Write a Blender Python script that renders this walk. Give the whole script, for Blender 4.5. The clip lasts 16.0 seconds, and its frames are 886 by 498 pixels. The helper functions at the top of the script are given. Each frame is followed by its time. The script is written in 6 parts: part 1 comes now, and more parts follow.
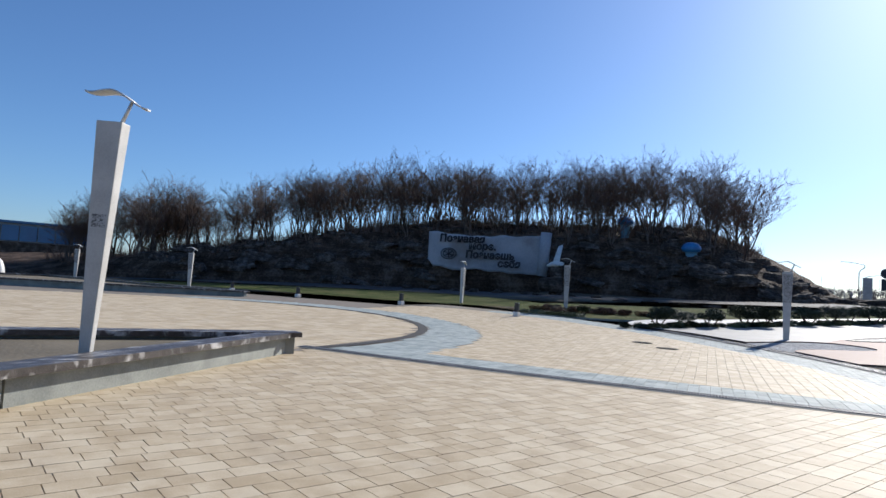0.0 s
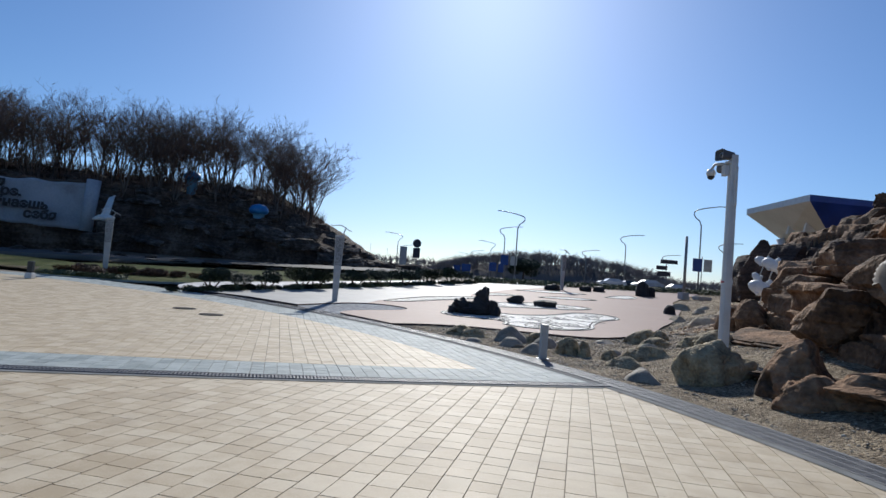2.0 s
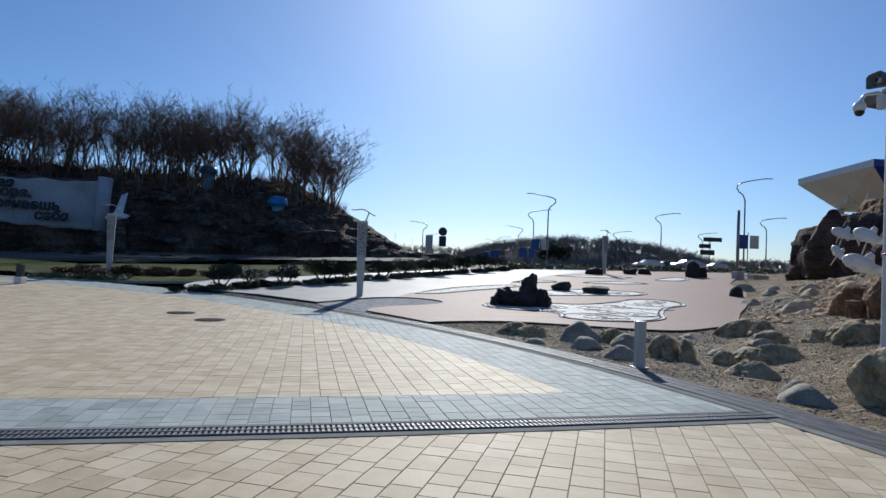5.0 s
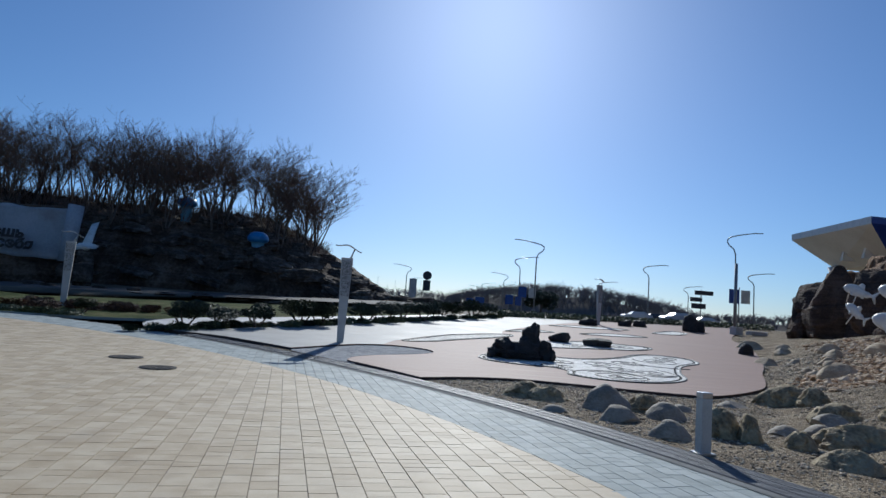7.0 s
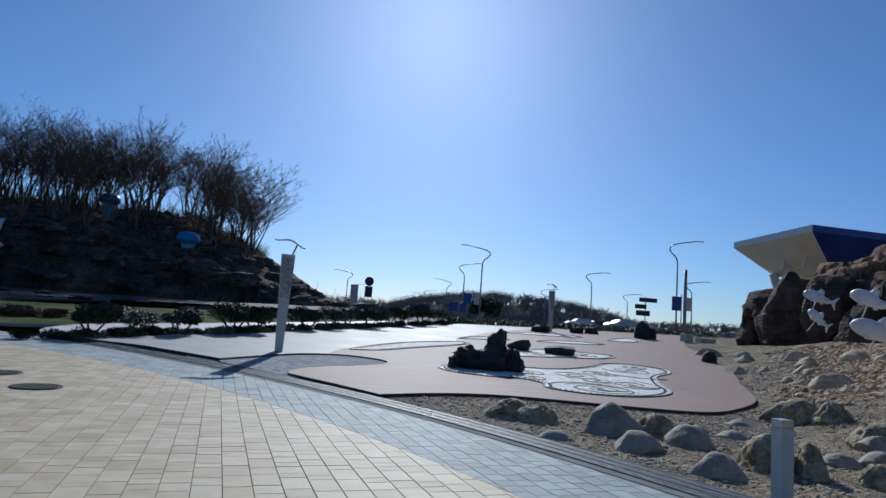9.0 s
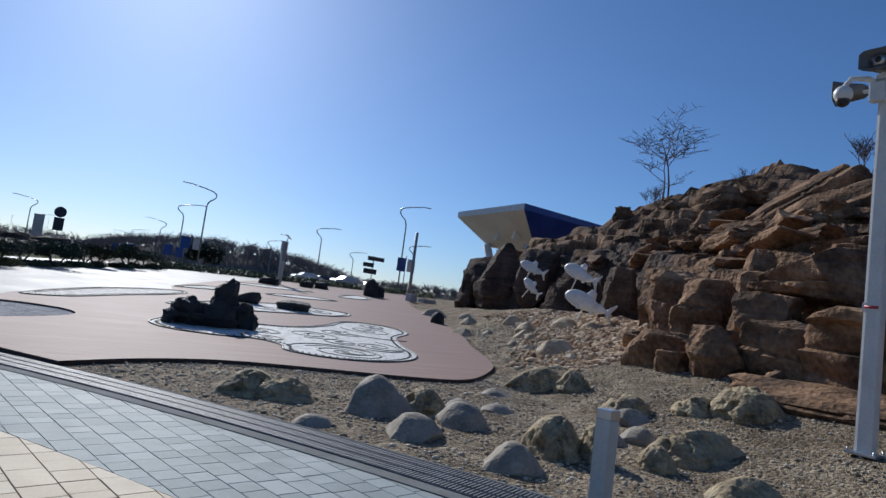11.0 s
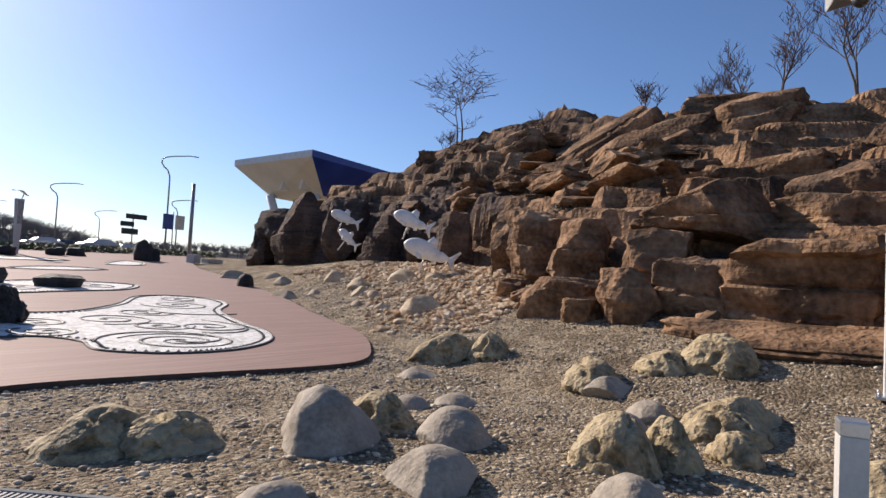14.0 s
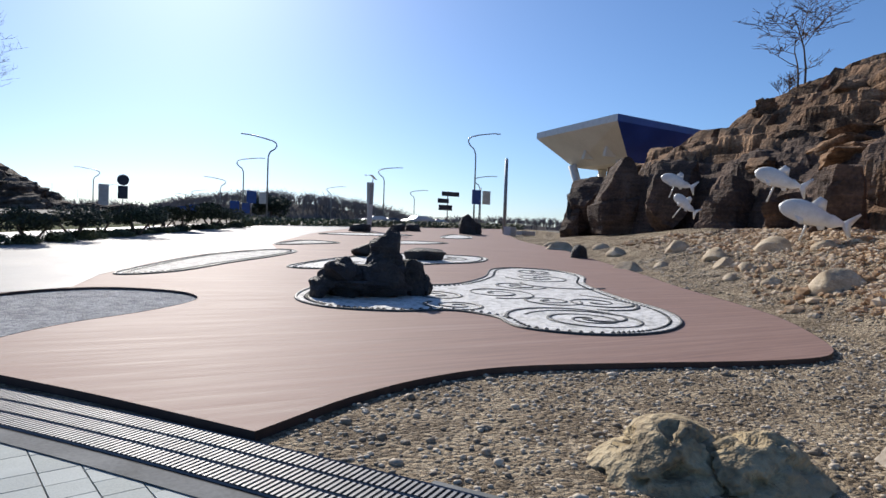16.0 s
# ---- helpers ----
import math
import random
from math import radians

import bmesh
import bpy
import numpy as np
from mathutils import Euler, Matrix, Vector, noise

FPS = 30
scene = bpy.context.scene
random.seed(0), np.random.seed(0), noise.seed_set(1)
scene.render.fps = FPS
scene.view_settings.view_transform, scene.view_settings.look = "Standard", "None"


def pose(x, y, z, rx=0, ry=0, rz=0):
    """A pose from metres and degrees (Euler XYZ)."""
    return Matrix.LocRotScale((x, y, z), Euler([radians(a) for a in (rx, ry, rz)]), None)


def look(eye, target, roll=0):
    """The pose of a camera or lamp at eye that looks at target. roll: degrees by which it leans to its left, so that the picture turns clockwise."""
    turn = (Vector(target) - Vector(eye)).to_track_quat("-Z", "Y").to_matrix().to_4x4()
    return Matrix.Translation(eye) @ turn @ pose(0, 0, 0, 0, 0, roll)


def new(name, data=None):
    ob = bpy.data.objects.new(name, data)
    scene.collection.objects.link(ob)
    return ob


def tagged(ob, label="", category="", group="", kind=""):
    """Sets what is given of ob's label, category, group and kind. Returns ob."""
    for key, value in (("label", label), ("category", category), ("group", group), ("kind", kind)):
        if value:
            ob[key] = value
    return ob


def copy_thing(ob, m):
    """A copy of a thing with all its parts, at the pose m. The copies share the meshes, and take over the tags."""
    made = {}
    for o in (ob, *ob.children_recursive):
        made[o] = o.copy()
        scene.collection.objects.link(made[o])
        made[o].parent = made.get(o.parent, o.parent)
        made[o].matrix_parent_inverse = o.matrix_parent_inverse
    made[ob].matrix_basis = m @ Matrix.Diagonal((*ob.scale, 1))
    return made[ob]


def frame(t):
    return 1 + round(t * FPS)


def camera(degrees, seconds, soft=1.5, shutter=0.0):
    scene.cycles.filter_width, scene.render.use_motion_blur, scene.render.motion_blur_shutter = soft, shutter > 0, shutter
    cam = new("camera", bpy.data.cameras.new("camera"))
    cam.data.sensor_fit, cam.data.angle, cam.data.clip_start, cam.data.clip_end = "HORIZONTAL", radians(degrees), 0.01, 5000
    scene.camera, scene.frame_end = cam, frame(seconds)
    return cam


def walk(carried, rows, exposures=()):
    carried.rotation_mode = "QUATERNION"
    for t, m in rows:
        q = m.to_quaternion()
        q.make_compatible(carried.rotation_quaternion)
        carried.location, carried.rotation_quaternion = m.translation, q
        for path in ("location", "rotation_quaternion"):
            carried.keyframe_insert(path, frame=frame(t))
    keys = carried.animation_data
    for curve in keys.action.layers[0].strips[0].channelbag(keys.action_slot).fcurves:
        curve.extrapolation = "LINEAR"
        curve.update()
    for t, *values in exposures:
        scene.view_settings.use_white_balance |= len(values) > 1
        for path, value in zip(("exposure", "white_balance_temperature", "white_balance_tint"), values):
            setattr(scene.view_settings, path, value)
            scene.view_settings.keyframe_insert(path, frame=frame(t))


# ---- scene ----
cam = camera(71.4, 16.0)
PATH = [
    (0, (0.996, -9.038, 1.673), (-0.178, -7.423, 1.793), 3.5),
    (0.5, (0.971, -8.201, 1.718), (0.078, -6.413, 1.8), 4.2),
    (1, (0.9, -7.496, 1.64), (0.322, -5.583, 1.714), 5.0),
    (1.5, (0.91, -6.811, 1.625), (0.562, -4.844, 1.726), 2.8),
    (2, (0.932, -6.209, 1.644), (1.012, -4.213, 1.739), 4.5),
    (2.5, (0.955, -5.507, 1.644), (1.283, -3.538, 1.773), 3.2),
    (3, (0.854, -4.99, 1.615), (1.296, -3.043, 1.736), 3.2),
    (3.5, (0.706, -4.42, 1.606), (1.015, -2.445, 1.674), 1.3),
    (4, (0.663, -3.8, 1.572), (0.811, -1.807, 1.655), 2.6),
    (4.5, (0.601, -3.256, 1.545), (0.682, -1.26, 1.637), 1.1),
    (5, (0.545, -2.647, 1.582), (0.549, -0.648, 1.636), 2.3),
    (7.5, (0.058, 0.257, 1.566), (0.11, 2.244, 1.785), 4.6),
    (8, (-0.066, 0.854, 1.49), (-0.098, 2.845, 1.672), 4.0),
    (8.5, (-0.124, 1.454, 1.494), (0.017, 3.433, 1.744), 6.0),
    (9, (-0.186, 2.086, 1.456), (0.055, 4.057, 1.696), 4.3),
    (9.5, (-0.146, 2.603, 1.439), (0.267, 4.545, 1.674), 5.7),
    (12, (0.014, 5.386, 1.437), (1.391, 6.826, 1.614), 4.5),
    (12.5, (0.078, 5.947, 1.432), (1.561, 7.271, 1.648), 2.8),
    (13, (0.094, 6.45, 1.431), (1.688, 7.643, 1.627), 4.1),
    (13.5, (0.101, 7.032, 1.408), (1.707, 8.217, 1.538), 2.5),
    (14, (0.071, 7.573, 1.407), (1.686, 8.748, 1.498), 3.0),
    (14.5, (0.052, 8.183, 1.363), (1.574, 9.479, 1.447), 4.8),
    (15, (-0.048, 8.745, 1.371), (1.354, 10.17, 1.435), 3.9),
    (15.5, (-0.161, 9.282, 1.328), (1.103, 10.83, 1.391), 1.5),
    (16, (-0.521, 9.804, 1.339), (0.422, 11.567, 1.294), 1.9),
]
EXPOSURES = [(0.0, 0.35, 6150, 10), (0.5, -0.18, 6000, 9), (1.5, -0.08, 6050, 9), (3.0, -0.1, 5850, 7), (5.0, -0.15, 5900, 7), (7.5, -0.38, 5600, 6), (9.0, -0.42, 5450, 6),
             (9.7, -0.4, 5600, 7), (12.0, 0.0, 6250, 12), (13.0, 0.36, 6900, 16), (15.0, 0.45, 6900, 17), (16.0, 0.27, 6350, 11)]
walk(cam, [(t, look(eye, target, roll)) for t, eye, target, roll in PATH], EXPOSURES)

# ---- sky and sun ----
SUN_AZ, SUN_EL = 5.0, 29.5          # degrees right of +y, above the horizon
world = bpy.data.worlds.new("sky")
scene.world = world
world.use_nodes = True
wn = world.node_tree
wn.nodes.clear()
w_out = wn.nodes.new("ShaderNodeOutputWorld")
w_bg = wn.nodes.new("ShaderNodeBackground")
w_sky = wn.nodes.new("ShaderNodeTexSky")
w_sky.sky_type = "NISHITA"
w_sky.sun_disc = False
w_sky.sun_elevation = radians(SUN_EL)
w_sky.sun_rotation = radians(SUN_AZ)
w_sky.altitude = 400
w_sky.air_density, w_sky.dust_density, w_sky.ozone_density = 1.0, 0.7, 7.7
w_bg.inputs["Strength"].default_value = 0.098
wn.links.new(w_sky.outputs[0], w_bg.inputs[0])
wn.links.new(w_bg.outputs[0], w_out.inputs[0])
sun = new("sun", bpy.data.lights.new("sun", "SUN"))
sun.data.energy, sun.data.angle, sun.data.color = 4.8, radians(0.55), (1.0, 0.925, 0.82)
_a, _e = radians(SUN_AZ), radians(SUN_EL)
sun.matrix_world = look((0, 0, 60), (-math.sin(_a) * math.cos(_e), -math.cos(_a) * math.cos(_e), 60 - math.sin(_e)))


# ---- materials ----
def material(name, colours, rough=0.7, scale=4.0, fine=60.0, bump=0.3, depth=0.01, metal=0.0, island=0.0, per_object=0.0,
             space="Position", stretch=(1, 1, 1), spec=0.5, stain=None, strata=0.0, pebbles=0.0, turn=0.0, coat=0.0):
    """A surface with colour variation at two scales, roughness variation and fine relief."""
    m = bpy.data.materials.new(name)
    m.use_nodes = True
    nt = m.node_tree
    p = nt.nodes["Principled BSDF"]
    N, L = nt.nodes.new, nt.links.new
    if space == "Position":
        src = N("ShaderNodeNewGeometry").outputs["Position"]
    else:
        src = N("ShaderNodeTexCoord").outputs["Object"]
    mp = N("ShaderNodeMapping")
    mp.inputs["Scale"].default_value = stretch
    mp.inputs["Rotation"].default_value = (0, 0, radians(turn))
    L(src, mp.inputs["Vector"])
    vec = mp.outputs["Vector"]
    big, small = N("ShaderNodeTexNoise"), N("ShaderNodeTexNoise")
    for n, sc, d in ((big, scale, 4.0), (small, fine, 3.0)):
        n.inputs["Scale"].default_value, n.inputs["Detail"].default_value = sc, d
        L(vec, n.inputs["Vector"])
    ramp = N("ShaderNodeValToRGB")
    el = ramp.color_ramp.elements
    k = len(colours)
    while len(el) < k:
        el.new(0.5)
    for i, c in enumerate(colours):
        el[i].position = 0.28 + 0.44 * i / max(1, k - 1)
        el[i].color = (*c, 1)
    mixv = N("ShaderNodeMath")
    mixv.operation = "MULTIPLY_ADD"
    L(small.outputs["Fac"], mixv.inputs[0])
    mixv.inputs[1].default_value = 0.45
    sub = N("ShaderNodeMath")
    sub.operation = "SUBTRACT"
    L(big.outputs["Fac"], sub.inputs[0])
    sub.inputs[1].default_value = 0.225
    L(sub.outputs[0], mixv.inputs[2])
    value = mixv.outputs[0]
    height = small.outputs["Fac"]
    if strata:
        ms = N("ShaderNodeMapping")
        ms.inputs["Scale"].default_value = (0.5, 0.5, 6.0)
        ms.inputs["Rotation"].default_value = (radians(7), radians(-5), 0)
        L(vec, ms.inputs["Vector"])
        w = N("ShaderNodeTexNoise")
        w.inputs["Scale"].default_value, w.inputs["Detail"].default_value, w.inputs["Roughness"].default_value = strata, 5.0, 0.6
        L(ms.outputs["Vector"], w.inputs["Vector"])
        a = N("ShaderNodeMath")
        a.operation = "MULTIPLY_ADD"
        L(w.outputs["Fac"], a.inputs[0])
        a.inputs[1].default_value = 0.5
        off = N("ShaderNodeMath")
        off.operation = "SUBTRACT"
        L(value, off.inputs[0])
        off.inputs[1].default_value = 0.25
        L(off.outputs[0], a.inputs[2])
        value = a.outputs[0]
        h = N("ShaderNodeMath")
        h.operation = "MULTIPLY_ADD"
        L(w.outputs["Fac"], h.inputs[0])
        h.inputs[1].default_value = 1.6
        L(height, h.inputs[2])
        height = h.outputs[0]
    if pebbles:
        v = N("ShaderNodeTexVoronoi")
        v.inputs["Scale"].default_value = pebbles
        L(vec, v.inputs["Vector"])
        bw = N("ShaderNodeSeparateColor")
        L(v.outputs["Color"], bw.inputs[0])
        a = N("ShaderNodeMath")
        a.operation = "MULTIPLY_ADD"
        L(bw.outputs[0], a.inputs[0])
        a.inputs[1].default_value = 0.4
        L(value, a.inputs[2])
        s2 = N("ShaderNodeMath")
        s2.operation = "SUBTRACT"
        L(a.outputs[0], s2.inputs[0])
        s2.inputs[1].default_value = 0.2
        value = s2.outputs[0]
        h = N("ShaderNodeMath")
        h.operation = "MULTIPLY_ADD"
        L(v.outputs["Distance"], h.inputs[0])
        h.inputs[1].default_value = -1.2
        L(height, h.inputs[2])
        height = h.outputs[0]
    if island or per_object:
        if island:
            rnd = N("ShaderNodeNewGeometry").outputs["Random Per Island"]
        else:
            rnd = N("ShaderNodeObjectInfo").outputs["Random"]
        a = N("ShaderNodeMath")
        a.operation = "MULTIPLY_ADD"
        L(rnd, a.inputs[0])
        a.inputs[1].default_value = island or per_object
        L(value, a.inputs[2])
        s2 = N("ShaderNodeMath")
        s2.operation = "SUBTRACT"
        L(a.outputs[0], s2.inputs[0])
        s2.inputs[1].default_value = (island or per_object) / 2
        value = s2.outputs[0]
    L(value, ramp.inputs["Fac"])
    colour = ramp.outputs["Color"]
    if stain:
        n3 = N("ShaderNodeTexNoise")
        n3.inputs["Scale"].default_value, n3.inputs["Detail"].default_value = stain[1], 6.0
        L(vec, n3.inputs["Vector"])
        r3 = N("ShaderNodeValToRGB")
        r3.color_ramp.elements[0].position, r3.color_ramp.elements[1].position = 0.54, 0.7
        L(n3.outputs["Fac"], r3.inputs["Fac"])
        mx = N("ShaderNodeMix")
        mx.data_type = "RGBA"
        f = N("ShaderNodeMath")
        f.operation = "MULTIPLY"
        L(r3.outputs["Color"], f.inputs[0])
        f.inputs[1].default_value = stain[2]
        L(f.outputs[0], mx.inputs["Factor"])
        L(colour, mx.inputs["A"])
        mx.inputs["B"].default_value = (*stain[0], 1)
        colour = mx.outputs["Result"]
    L(colour, p.inputs["Base Color"])
    rr = N("ShaderNodeMapRange")
    rr.inputs["To Min"].default_value, rr.inputs["To Max"].default_value = max(0.03, rough - 0.12), min(1.0, rough + 0.12)
    L(big.outputs["Fac"], rr.inputs["Value"])
    L(rr.outputs[0], p.inputs["Roughness"])
    p.inputs["Metallic"].default_value = metal
    p.inputs["Specular IOR Level"].default_value = spec
    p.inputs["Coat Weight"].default_value = coat
    if bump:
        b = N("ShaderNodeBump")
        b.inputs["Strength"].default_value, b.inputs["Distance"].default_value = bump, depth
        L(height, b.inputs["Height"])
        L(b.outputs[0], p.inputs["Normal"])
    return m


M = {}
TAN = [(0.43, 0.338, 0.215), (0.51, 0.415, 0.28), (0.59, 0.50, 0.355)]
M["tan_tile"] = material("tan_paver", TAN, 0.68, 3, 90, 0.3, 0.004, spec=0.3, island=0.33, stain=((0.27, 0.22, 0.165), 1.3, 0.22))
M["tan_tile_one"] = material("tan_paver_single", TAN, 0.68, 3, 90, 0.3, 0.004, spec=0.3, per_object=0.33, stain=((0.27, 0.22, 0.165), 1.3, 0.22))
GREY = [(0.25, 0.29, 0.28), (0.33, 0.37, 0.36), (0.41, 0.45, 0.435)]
M["grey_tile"] = material("grey_green_paver", GREY, 0.72, 3, 90, 0.3, 0.004, spec=0.22, island=0.35, stain=((0.16, 0.17, 0.17), 1.5, 0.25))
M["grey_tile_one"] = material("grey_green_paver_single", GREY, 0.72, 3, 90, 0.3, 0.004, spec=0.22, per_object=0.35, stain=((0.16, 0.17, 0.17), 1.5, 0.25))
M["joint"] = material("paver_joint", [(0.15, 0.125, 0.10), (0.22, 0.19, 0.155)], 0.9, 5, 120, 0.4, 0.004)
M["far_paving"] = material("far_paving", [(0.30, 0.24, 0.18), (0.42, 0.34, 0.265)], 0.6, 1.2, 22, 0.3, 0.004)
M["edging"] = material("concrete_edging", [(0.14, 0.145, 0.14), (0.2, 0.205, 0.2), (0.26, 0.265, 0.255)], 0.92, 2.0, 40, 0.4, 0.004, spec=0.12)
M["soil"] = material("dry_ground", [(0.09, 0.075, 0.05), (0.15, 0.125, 0.085), (0.2, 0.17, 0.12)], 0.95, 0.3, 14, 0.6, 0.03)
M["gravel"] = material("gravel", [(0.18, 0.135, 0.086), (0.36, 0.28, 0.185), (0.58, 0.47, 0.325)], 0.95, 1.5, 70, 1.0, 0.085, pebbles=24.0, spec=0.2)
M["rubble"] = material("tan_rubble", [(0.34, 0.22, 0.125), (0.54, 0.385, 0.24), (0.70, 0.56, 0.39)], 0.85, 3, 30, 0.5, 0.01, island=0.9, spec=0.15)
M["pebble"] = material("loose_pebble", [(0.2, 0.16, 0.11), (0.40, 0.33, 0.24), (0.60, 0.51, 0.385)], 0.75, 3, 60, 0.3, 0.004, island=0.9)
M["deck"] = material("brown_deck", [(0.195, 0.115, 0.09), (0.245, 0.148, 0.117), (0.295, 0.185, 0.148)], 0.74, 2.0, 14, 0.35, 0.004,
                     stretch=(0.35, 7.0, 1.0), turn=10, spec=0.34, stain=((0.36, 0.25, 0.21), 0.8, 0.35))
M["deck_edge"] = material("dark_steel_edge", [(0.03, 0.02, 0.018), (0.06, 0.035, 0.03)], 0.6, 6, 60, 0.3, 0.004)
M["mosaic"] = material("white_pebble_mosaic", [(0.5, 0.49, 0.45), (0.72, 0.71, 0.67), (0.82, 0.81, 0.78)], 0.7, 4, 60, 0.8, 0.02, pebbles=13.0, spec=0.25)
M["mosaic_dark"] = material("dark_pebble_mosaic", [(0.03, 0.035, 0.034), (0.07, 0.075, 0.07)], 0.55, 6, 60, 0.8, 0.015, pebbles=22.0)
M["grey_pebbles"] = material("grey_pebble_bed", [(0.2, 0.2, 0.195), (0.32, 0.32, 0.31), (0.5, 0.5, 0.48)], 0.7, 4, 60, 0.9, 0.02, pebbles=18.0)
M["bay_pebbles"] = material("grey_pebble_bay", [(0.24, 0.25, 0.265), (0.36, 0.37, 0.385), (0.5, 0.51, 0.52)], 0.85, 4, 60, 1.0, 0.03, pebbles=22.0, spec=0.1)
M["pale_walk"] = material("pale_walkway", [(0.26, 0.255, 0.245), (0.32, 0.315, 0.30), (0.385, 0.38, 0.36)], 0.68, 0.8, 26, 0.3, 0.004, spec=0.32, stain=((0.28, 0.27, 0.255), 0.5, 0.4))
M["smooth_rock"] = material("smooth_grey_boulder", [(0.19, 0.16, 0.12), (0.32, 0.275, 0.215), (0.47, 0.41, 0.33)], 0.75, 2.2, 26, 0.6, 0.02,
                            space="Object", spec=0.25, stain=((0.16, 0.14, 0.12), 1.6, 0.5))
M["yellow_rock"] = material("yellowish_boulder", [(0.15, 0.115, 0.068), (0.38, 0.30, 0.18), (0.58, 0.48, 0.31)], 0.8, 2.4, 18, 1.0, 0.05, spec=0.2,
                            space="Object", stain=((0.1, 0.085, 0.06), 2.2, 0.6))
M["pale_rock"] = material("pale_boulder", [(0.32, 0.24, 0.15), (0.46, 0.365, 0.245), (0.58, 0.49, 0.36)], 0.8, 2.0, 24, 0.6, 0.03, space="Object", spec=0.2)
M["dark_rock"] = material("dark_boulder", [(0.018, 0.017, 0.017), (0.035, 0.033, 0.032), (0.06, 0.056, 0.053)], 0.72, 3.0, 24, 1.0, 0.06, space="Object", strata=1.6)
CLIFF = [(0.05, 0.031, 0.02), (0.14, 0.082, 0.046), (0.26, 0.155, 0.088), (0.40, 0.26, 0.155)]
M["cliff"] = material("brown_cliff", CLIFF, 0.9, 0.55, 9, 1.0, 0.09, strata=0.4, spec=0.15, stain=((0.06, 0.05, 0.043), 0.45, 0.75))
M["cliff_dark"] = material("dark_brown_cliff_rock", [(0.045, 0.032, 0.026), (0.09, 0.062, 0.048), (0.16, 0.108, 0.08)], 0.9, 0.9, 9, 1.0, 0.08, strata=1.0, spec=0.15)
M["cliff_block"] = material("brown_cliff_block", CLIFF, 0.9, 0.9, 9, 1.0, 0.07, strata=0.45, spec=0.15, stain=((0.07, 0.055, 0.043), 0.7, 0.7))
M["hill"] = material("rocky_hillside", [(0.028, 0.02, 0.015), (0.075, 0.052, 0.038), (0.17, 0.125, 0.095)], 0.95, 0.5, 4, 1.0, 0.25, strata=0.5, spec=0.08)
M["hill_slab"] = material("hillside_slab", [(0.03, 0.024, 0.02), (0.075, 0.06, 0.05), (0.19, 0.16, 0.135)], 0.9, 1.1, 6, 1.0, 0.1, space="Object", strata=1.0, spec=0.12)
M["bark"] = material("bare_bark", [(0.05, 0.036, 0.028), (0.10, 0.075, 0.058), (0.16, 0.125, 0.1)], 0.9, 1.0, 14, 0.5, 0.02, per_object=0.5)
M["twig"] = material("bare_twig", [(0.10, 0.062, 0.045), (0.17, 0.11, 0.08)], 0.9, 1.0, 14, 0.0, per_object=0.5)
M["leaf_dark"] = material("dark_needle", [(0.012, 0.02, 0.01), (0.025, 0.038, 0.016), (0.045, 0.06, 0.025)], 0.7, 3, 20, 0.0, island=0.7)
M["leaf_light"] = material("low_shrub_leaf", [(0.05, 0.065, 0.025), (0.10, 0.115, 0.045), (0.17, 0.18, 0.085)], 0.7, 3, 20, 0.0, island=0.8)
M["creeper"] = material("dry_creeper_leaf", [(0.05, 0.058, 0.045), (0.085, 0.095, 0.075), (0.13, 0.14, 0.11)], 0.8, 3, 20, 0.0, island=0.8)
M["leaf_red"] = material("rusty_shrub_leaf", [(0.07, 0.035, 0.02), (0.13, 0.065, 0.035), (0.19, 0.10, 0.05)], 0.8, 3, 20, 0.0, island=0.8)
# far wood and hill colours are lightened and greyed to stand for aerial haze
M["far_twig_hazed"] = material("far_bare_wood_haze_tint", [(0.17, 0.15, 0.145), (0.24, 0.21, 0.2)], 0.95, 0.05, 3, 0.0)
M["far_hill"] = material("far_hazy_hillside", [(0.10, 0.09, 0.085), (0.15, 0.135, 0.125)], 0.95, 0.05, 2, 0.0, spec=0.05)
M["lawn"] = material("lawn", [(0.04, 0.06, 0.018), (0.075, 0.092, 0.032), (0.13, 0.125, 0.06)], 0.95, 0.7, 30, 0.9, 0.05, spec=0.05)
M["paint_white"] = material("white_paint", [(0.55, 0.55, 0.53), (0.66, 0.66, 0.64), (0.72, 0.72, 0.70)], 0.45, 2, 40, 0.12, 0.003, stain=((0.35, 0.34, 0.31), 2.0, 0.35))
M["statue_white"] = material("white_statue", [(0.60, 0.60, 0.57), (0.72, 0.72, 0.69), (0.8, 0.8, 0.78)], 0.4, 2, 30, 0.3, 0.01, space="Object", stain=((0.42, 0.40, 0.36), 3.0, 0.4))
M["steel_post"] = material("painted_steel_post", [(0.42, 0.41, 0.385), (0.50, 0.49, 0.46), (0.57, 0.56, 0.53)], 0.5, 2, 40, 0.15, 0.003)
M["perforated"] = material("perforated_steel_sheet", [(0.10, 0.10, 0.095), (0.34, 0.33, 0.31), (0.46, 0.45, 0.43)], 0.5, 30, 60, 0.8, 0.006, pebbles=34.0)
M["galvanised"] = material("galvanised_steel", [(0.42, 0.43, 0.44), (0.52, 0.53, 0.54), (0.6, 0.61, 0.62)], 0.38, 4, 60, 0.2, 0.002, metal=0.85)
M["grate"] = material("steel_grating", [(0.12, 0.125, 0.135), (0.19, 0.195, 0.205)], 0.62, 4, 60, 0.3, 0.002, metal=0.5)
M["trough"] = material("drain_trough", [(0.012, 0.012, 0.013), (0.028, 0.028, 0.03)], 0.85, 6, 50, 0.3, 0.004)
M["horn"] = material("grey_horn_plastic", [(0.09, 0.095, 0.1), (0.13, 0.135, 0.14)], 0.55, 2, 40, 0.1, 0.003)
